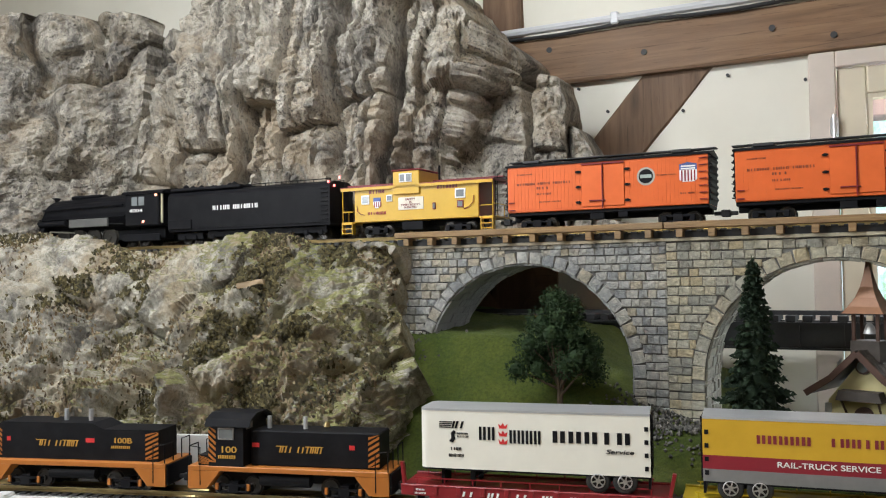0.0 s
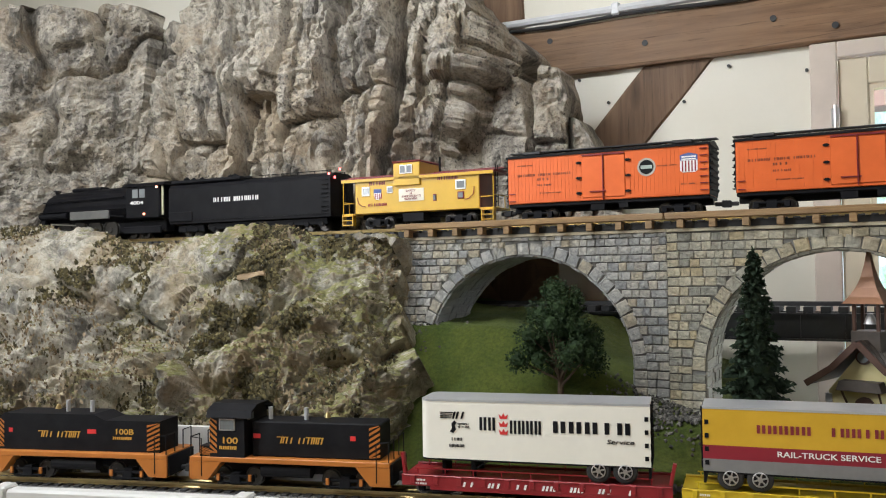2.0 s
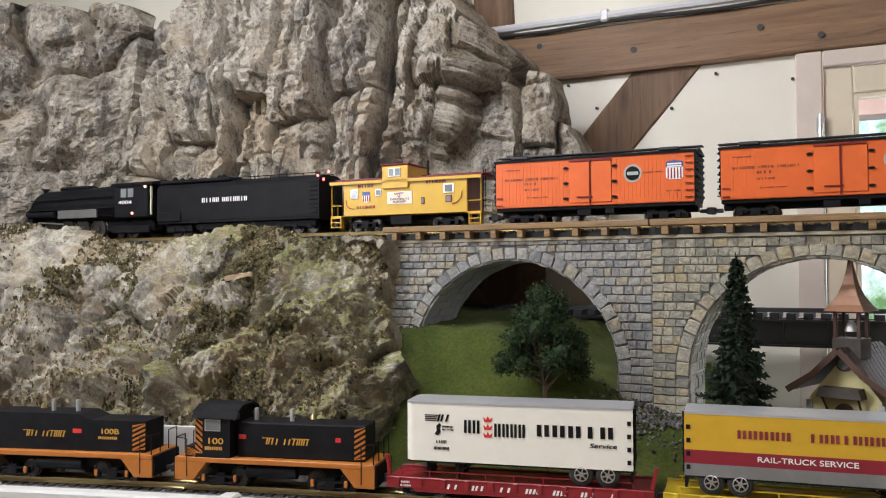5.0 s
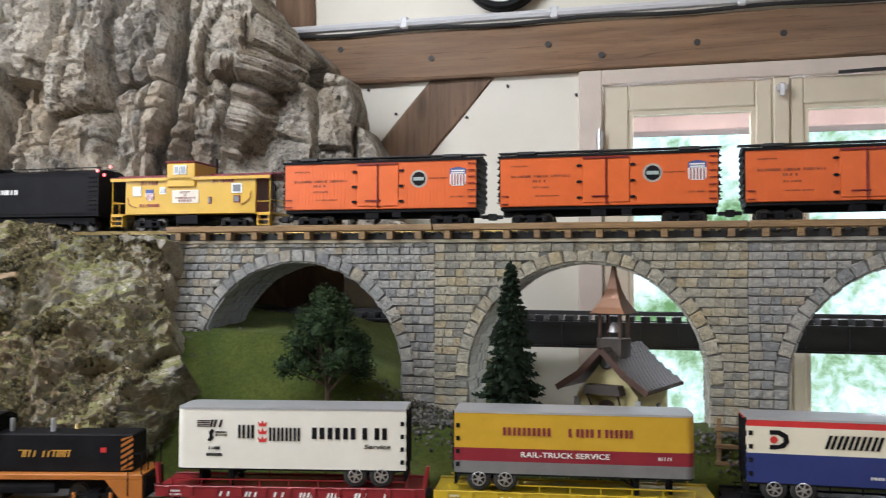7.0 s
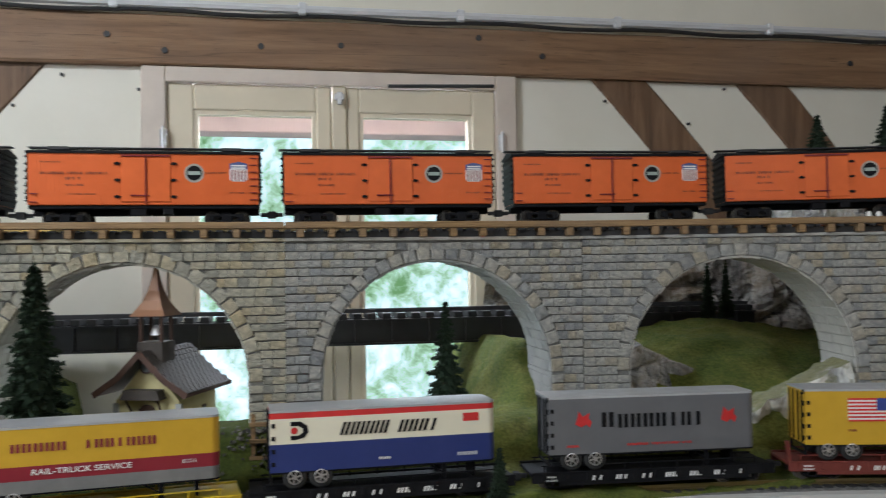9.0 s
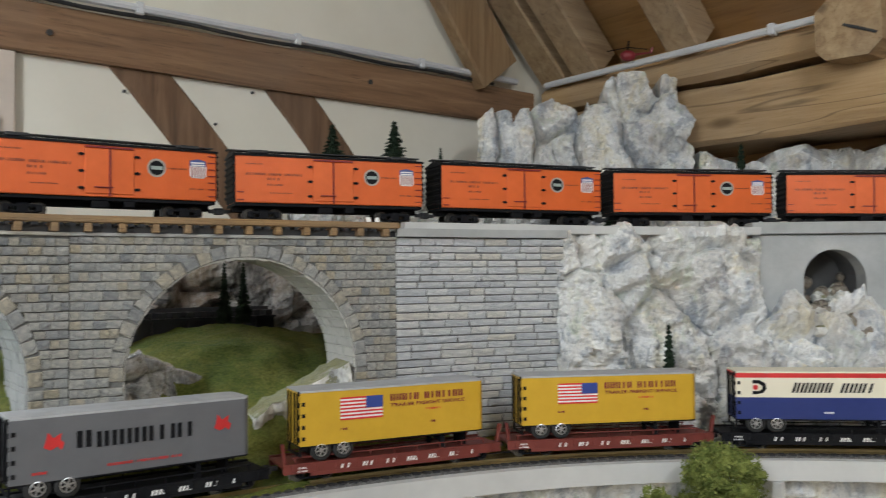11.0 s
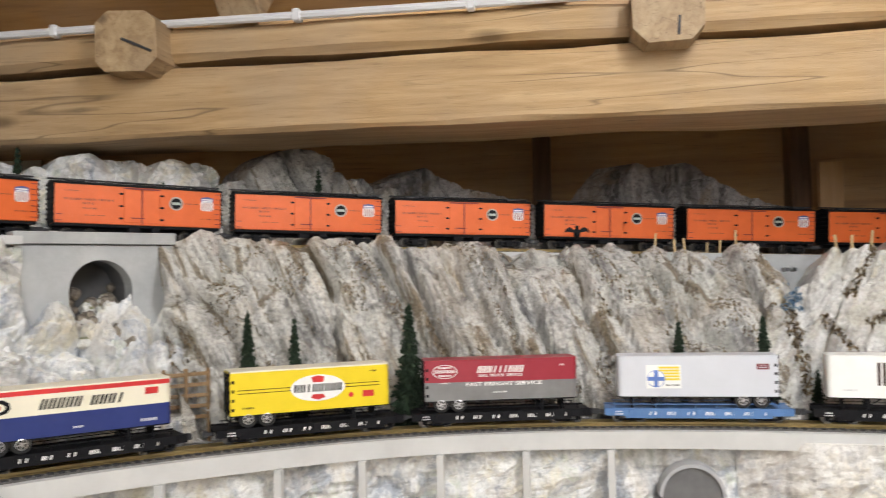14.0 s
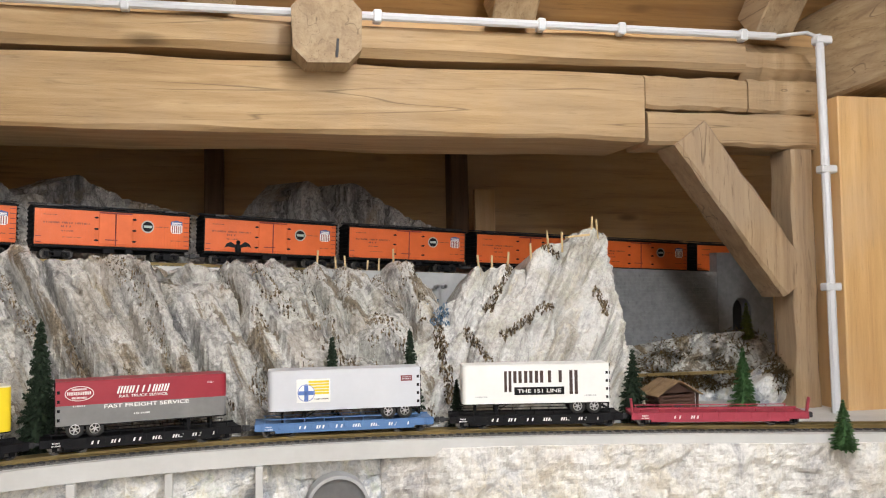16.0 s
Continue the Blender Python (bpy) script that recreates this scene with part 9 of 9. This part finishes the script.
def deep_rock(name, y0, y1, x, z0, tops, material, label, seed):
    def base(u, v):
        return Vector((x + 0.05 * v, y0 + (y1 - y0) * u, z0 + (lerp_table(tops, u) - z0) * v))
    rock_sheet(name, base, lambda p, u, v: blocks(p + Vector((seed, 0, 0)), 8, 8, 0.06) + rough(p, 14, 0.03) + rough(p, 50, 0.006, 3), 80, 40, material, label, (0.12, 0, -0.02))


deep_rock("ledge_rock", -1.22, -1.92, 3.47, 1.10, [(0, 1.31), (0.3, 1.33), (0.6, 1.36), (0.9, 1.35), (1, 1.22)], ROCK_S, "grey rock ledge before the brickwork", 2.0)
deep_rock("ledge_rock", -1.15, -1.95, 3.34, 1.10, [(0, 1.24), (0.3, 1.23), (0.6, 1.21), (1, 1.19)], ROCK_W, "whitish rock ledge behind the cabin", 5.0)
deep_rock("corner_rock", -1.62, -2.02, 3.16, 1.10, [(0, 1.17), (0.25, 1.27), (0.5, 1.30), (0.75, 1.26), (1, 1.16)], ROCK_W, "white lumpy rock beside the corner post", 8.0)


def tufts(rock, n, seed, spread, thick, pick):
    """Dry moss lying on the upper faces of a rock."""
    me = bpy.data.objects[rock].data
    polys = [p for p in me.polygons if abs(p.normal.z) > 0.25 and pick(p.center)]
    rnd = random.Random(seed)
    bm = bmesh.new()
    for _ in range(n if polys else 0):
        p = rnd.choice(polys).center + Vector((rnd.gauss(0, spread), rnd.gauss(0, spread), abs(rnd.gauss(0, thick))))
        d = Vector((rnd.gauss(0, 1), rnd.gauss(0, 1), rnd.gauss(0, 0.7))).normalized()
        leaf_tri(bm, p, d, d.cross(Vector((0, 0, 1))) if abs(d.z) < 0.95 else Vector((1, 0, 0)), rnd.uniform(0.012, 0.030), 0.0042)
    tagged(part("moss_clump", bm, MOSS), "tangled brown dry moss on the rock ledge", "moss", kind="stuff")


tufts("ledge_rock", 2200, 1, 0.008, 0.010, lambda c: patch(c, 9, 0.05, 3.0))
tufts("ledge_rock.001", 4500, 2, 0.012, 0.010, lambda c: c.z > 1.18)
tufts("corner_rock", 5000, 3, 0.014, 0.014, lambda c: c.y < -1.68 and c.z > 1.19)
structure("yellow_rail", boxes((3.33, 3.35, -1.78, -1.15, 1.236, 1.246)), RAIL, "hidden brass siding rail on the ledge", "rail")
tagged(part("driftwood", bar_mesh((3.30, -1.78, 1.22), (3.05, -1.93, 1.33), 0.05, 0.06, 0.02, 0.02, cuts=8, seed=5), WOOD_DARK_Z), "piece of dark bark leaning by the post", "bark")

# the rock front below the lower track
S_A, S_B = LOW.near(1.75, 1.45), LOW.near(2.95, -0.45)


def fascia_base(s0, s1, off, ztop, zbot):
    rows = {}

    def base(u, v):
        if u not in rows:
            rows[u] = LOW.side(s0 + (s1 - s0) * u, -off)
        p = rows[u]
        return Vector((p.x, p.y, zbot + (ztop - zbot) * v))
    return base


rock_sheet("fascia_rock", fascia_base(S_A, S_B + 0.25, 0.035, 1.108, 0.72), lambda p, u, v: blocks(p, 7, 5, 0.04) * (1 - 0.5 * v) + rough(p, 10, 0.03) + rough(p, 40, 0.006, 3) - 0.02, 190, 50, ROCK_W, "whitish plaster rock front below the track board", (0.0, 0.0, -0.05))
rock_sheet("fascia_rock_white", fascia_base(S_B - 0.05, LOW.total - 0.05, 0.085, 1.128, 0.72), lambda p, u, v: (blocks(p, 9, 3, 0.05) + rough(p, 12, 0.03)) * (0.3 + 0.7 * (1 - v)) + rough(p, 40, 0.007, 3) - 0.01 - 0.05 * max(0, 0.12 - u) / 0.12, 190, 60, ROCK_PALE, "white craggy plaster rock front below the track", (0.12, 0.0, 0.0))
for s in (4.9, 5.18, 5.45, 5.658, 5.86, 6.082, 6.30):
    p = LOW.side(s, -0.078)
    structure("fascia_post", boxes((p.x - 0.009, p.x + 0.009, p.y - 0.009, p.y + 0.009, 0.7, 1.107), bevel=0.001), PALE, "pale grey board post on the rock front", "post")


def culvert():
    s = 6.497
    p = LOW.side(s, -0.088)
    th = thing("culvert_arch", "grey plastic culvert arch in the rock front", "culvert", "", pose(p.x, p.y, 0, 0, 0, math.degrees(LOW.heading(s))))
    r0, r1, cz = 0.070, 0.078, 0.998
    out = [(r1 * math.cos(a), cz + r1 * math.sin(a)) for a in [math.pi * k / 20 for k in range(21)]]
    inn = [(r0 * math.cos(a), cz + r0 * math.sin(a)) for a in [math.pi * k / 20 for k in range(20, -1, -1)]]
    part("ring", prism(out + inn, -0.012, 0.05), GREY, th)
    # flat sheet closing the arch, its dark colour stands for the shade inside
    part("backing", prism([(r0 * math.cos(a), cz + r0 * math.sin(a)) for a in [math.pi * k / 20 for k in range(21)]] + [(-r0, 0.80), (r0, 0.80)], -0.004, 0.0), CULVERT_SHADE, th)


culvert()
# grass mound before the track
rock_sheet("grass_mound", lambda u, v: Vector((0.92 + 0.46 * u, 1.46 - 0.30 * (1 - v), 0.98 + 0.165 * math.sin(math.pi * min(1, v * 1.0)) ** 0.5 * (0.75 + 0.25 * math.sin(u * 7)) - 0.06 * abs(u - 0.5) * 2)),
           lambda p, u, v: blocks(p, 9, 9, 0.03) + rough(p, 14, 0.012), 70, 40, GRASS_ROCK, "white rock mound with a mossy green top", (0, 0.02, -0.2))
rock_sheet("fascia_left", fascia_base(LOW.near(0.3, 1.5), S_A + 0.05, 0.035, 1.108, 0.72), lambda p, u, v: blocks(p, 7, 5, 0.04) + rough(p, 10, 0.03), 90, 30, ROCK_W, "whitish rock front below the track board", (0.0, 0.0, -0.05))
# pale board behind the switchers
structure("track_board", sweep(LOW, 0.25, 1.80, [(0.072, 1.15), (0.072, 1.250), (0.086, 1.250), (0.086, 1.15)], 0.04), PALE, "pale grey board behind the switchers", "board")
structure("front_channel", sweep(LOW, 0.3, 1.72, [(-0.110, 1.12), (-0.110, 1.158), (-0.104, 1.162), (-0.082, 1.162), (-0.078, 1.158), (-0.078, 1.12)], 0.04), PALE, "pale plastic channel along the track edge", "channel")
for s in (1.18, 1.66):
    p = LOW.side(s, -0.094)
    ob = structure("channel_clip", boxes((-0.016, 0.016, -0.020, 0.020, 1.120, 1.168), bevel=0.004), PALE, "pale plastic clip on the channel", "clip")
    ob.matrix_world = pose(p.x, p.y, 0, 0, 0, math.degrees(LOW.heading(s)))
# rock behind the last arch
rock_sheet("arch_rock", lambda u, v: Vector((1.02 + 1.15 * u, 2.46 - 0.16 * u, 1.25 + 0.42 * v)), lambda p, u, v: blocks(p, 8, 6, 0.06) + rough(p, 12, 0.03), 90, 50, ROCK_D, "dark grey rock behind the last arch", (0.02, 0.05, 0))
rock_sheet("arch_rock_small", lambda u, v: Vector((1.13 + 0.24 * u, 1.86 + 0.10 * u, 1.20 + (0.19 - 0.10 * abs(u - 0.35)) * v)), lambda p, u, v: blocks(p, 14, 12, 0.04) + rough(p, 16, 0.015), 60, 40, ROCK_D, "grey rocks at the side of the grass under the arch", (0.03, 0.10, 0))
rock_sheet("arch_rock_white", lambda u, v: Vector((1.40 + 0.20 * u, 1.72 - 0.05 * u, 1.15 + (0.11 + 0.10 * u) * v)), lambda p, u, v: blocks(p, 12, 9, 0.03) + facets(p, 24, 0.012) + rough(p, 16, 0.02), 60, 40, GRASS_ROCK, "white rock at the foot of the last arch", (0.03, 0.10, 0))
stick = thing("twig", "weathered pale twig lying on the rock ledge", "twig", "", None)
part("stick", bar_mesh((-1.015, 1.545, 1.541), (-0.955, 1.56, 1.552), 0.010, 0.012, 0.002, 0.004, cuts=6, seed=3), WOOD_OLD_X, stick)


# ---------------------------------------------------------------- stones of the viaduct and the retaining wall
def clad_span(th, L, c, material, seed):
    r = random.Random(seed)
    sets = stone_set(material, seed)
    ring = 0.025
    # voussoirs round the arch
    n = 27
    for k in range(n):
        a = math.pi * (k + 0.5) / n
        rad = ARCH_R + ring / 2
        put_stone(th, r.choice(sets), c + rad * math.cos(a), 0.006, ARCH_Z + rad * math.sin(a), ring * 0.98, math.pi * rad / n * 0.955, 0.0055 + r.uniform(0, 0.0015), -a + r.uniform(-0.02, 0.02), "voussoir")
    # courses
    z, row = BR_FOOT, 0
    while z < 1.615:
        h = min(r.uniform(0.0150, 0.0195), 1.619 - z)
        zc = z + h / 2
        gaps = []
        half = None
        if zc < ARCH_Z:
            half = ARCH_R + 0.002 if zc < BR_FOOT else ARCH_R + ring
        elif zc < ARCH_Z + ARCH_R + ring:
            half = math.sqrt(max(0, (ARCH_R + ring) ** 2 - (zc - ARCH_Z) ** 2))
        spans = [(0.0, L)] if half is None else [(0.0, c - half), (c + half, L)]
        for x0, x1 in spans:
            x = x0
            while x < x1 - 0.004:
                w = min(r.uniform(0.0145, 0.0275), x1 - x)
                if x1 - x - w < 0.012:
                    w = x1 - x
                put_stone(th, r.choice(sets), x + w / 2, 0.006, zc, w * 0.985, h * r.uniform(0.90, 0.97), 0.0055 + r.uniform(0, 0.0035), r.uniform(-0.045, 0.045))
                x += w
        if half is not None and zc < ARCH_Z:
            for sx in (-1, 1):
                put_stone(th, r.choice(sets), c + sx * (ARCH_R + ring / 2), 0.006, zc, ring, h * 0.95, 0.007, 0.0, "voussoir")
        z += h
        row += 1
    # stones of the barrel, joined
    verts, faces = [], []
    rows = [(math.pi * k / 34, math.pi * (k + 1) / 34) for k in range(34)]
    for k, (a0, a1) in enumerate(rows):
        y = 0.004
        while y < BR_DEEP - 0.004:
            d = min(r.uniform(0.022, 0.036), BR_DEEP - y)
            pr = r.uniform(0.002, 0.005)
            i = len(verts)
            for rad, e in ((ARCH_R + 0.001, 0.0), (ARCH_R - pr, 0.0013)):
                for aa, yy in ((a0 + e * 4, y + e), (a1 - e * 4, y + e), (a1 - e * 4, y + d - e), (a0 + e * 4, y + d - e)):
                    verts.append((c + rad * math.cos(aa), yy, ARCH_Z + rad * math.sin(aa)))
            faces += [(i + 4, i + 5, i + 6, i + 7), (i, i + 1, i + 5, i + 4), (i + 1, i + 2, i + 6, i + 5), (i + 2, i + 3, i + 7, i + 6), (i + 3, i, i + 4, i + 7)]
            y += d
    z = BR_FOOT
    while z < ARCH_Z:
        h = min(0.021, ARCH_Z - z)
        for sx in (-1, 1):
            y = 0.004
            while y < BR_DEEP - 0.004:
                d = min(r.uniform(0.022, 0.036), BR_DEEP - y)
                i = len(verts)
                for off, e in ((0.001, 0.0), (-r.uniform(0.002, 0.005), 0.0013)):
                    for zz, yy in ((z + e, y + e), (z + h - e, y + e), (z + h - e, y + d - e), (z + e, y + d - e)):
                        verts.append((c + sx * (ARCH_R + off), yy, zz))
                faces += [(i + 4, i + 5, i + 6, i + 7), (i, i + 1, i + 5, i + 4), (i + 1, i + 2, i + 6, i + 5), (i + 2, i + 3, i + 7, i + 6), (i + 3, i, i + 4, i + 7)]
                y += d
        z += h
    me = bpy.data.meshes.new("barrel_masonry")
    me.from_pydata(verts, [], faces)
    tagged(part("barrel_masonry", me, material, th, "stones of the arch underside"), kind="stuff")


for args in PIECES:
    clad_span(*args)

rw = random.Random(77)
wall_sets = stone_set(STONE_W, 900)
z = 1.155
while z < 1.620:
    h = min(rw.uniform(0.015, 0.019), 1.626 - z)
    s = 0.0
    while s < WALL.total - 0.004:
        w = min(rw.uniform(0.034, 0.085), WALL.total - s)
        if WALL.total - s - w < 0.014:
            w = WALL.total - s
        p = WALL.side(s + w / 2, 0.006)
        ob = new("stone", rw.choice(wall_sets))
        ob.parent = wall_thing
        ob.matrix_local = Matrix.Translation((p.x, p.y, z + h / 2)) @ Matrix.Rotation(WALL.heading(s + w / 2), 4, "Z") @ Matrix.Diagonal((w * 0.995, 0.005 + rw.uniform(0, 0.003), h * rw.uniform(0.86, 0.95), 1))
        s += w
    z += h
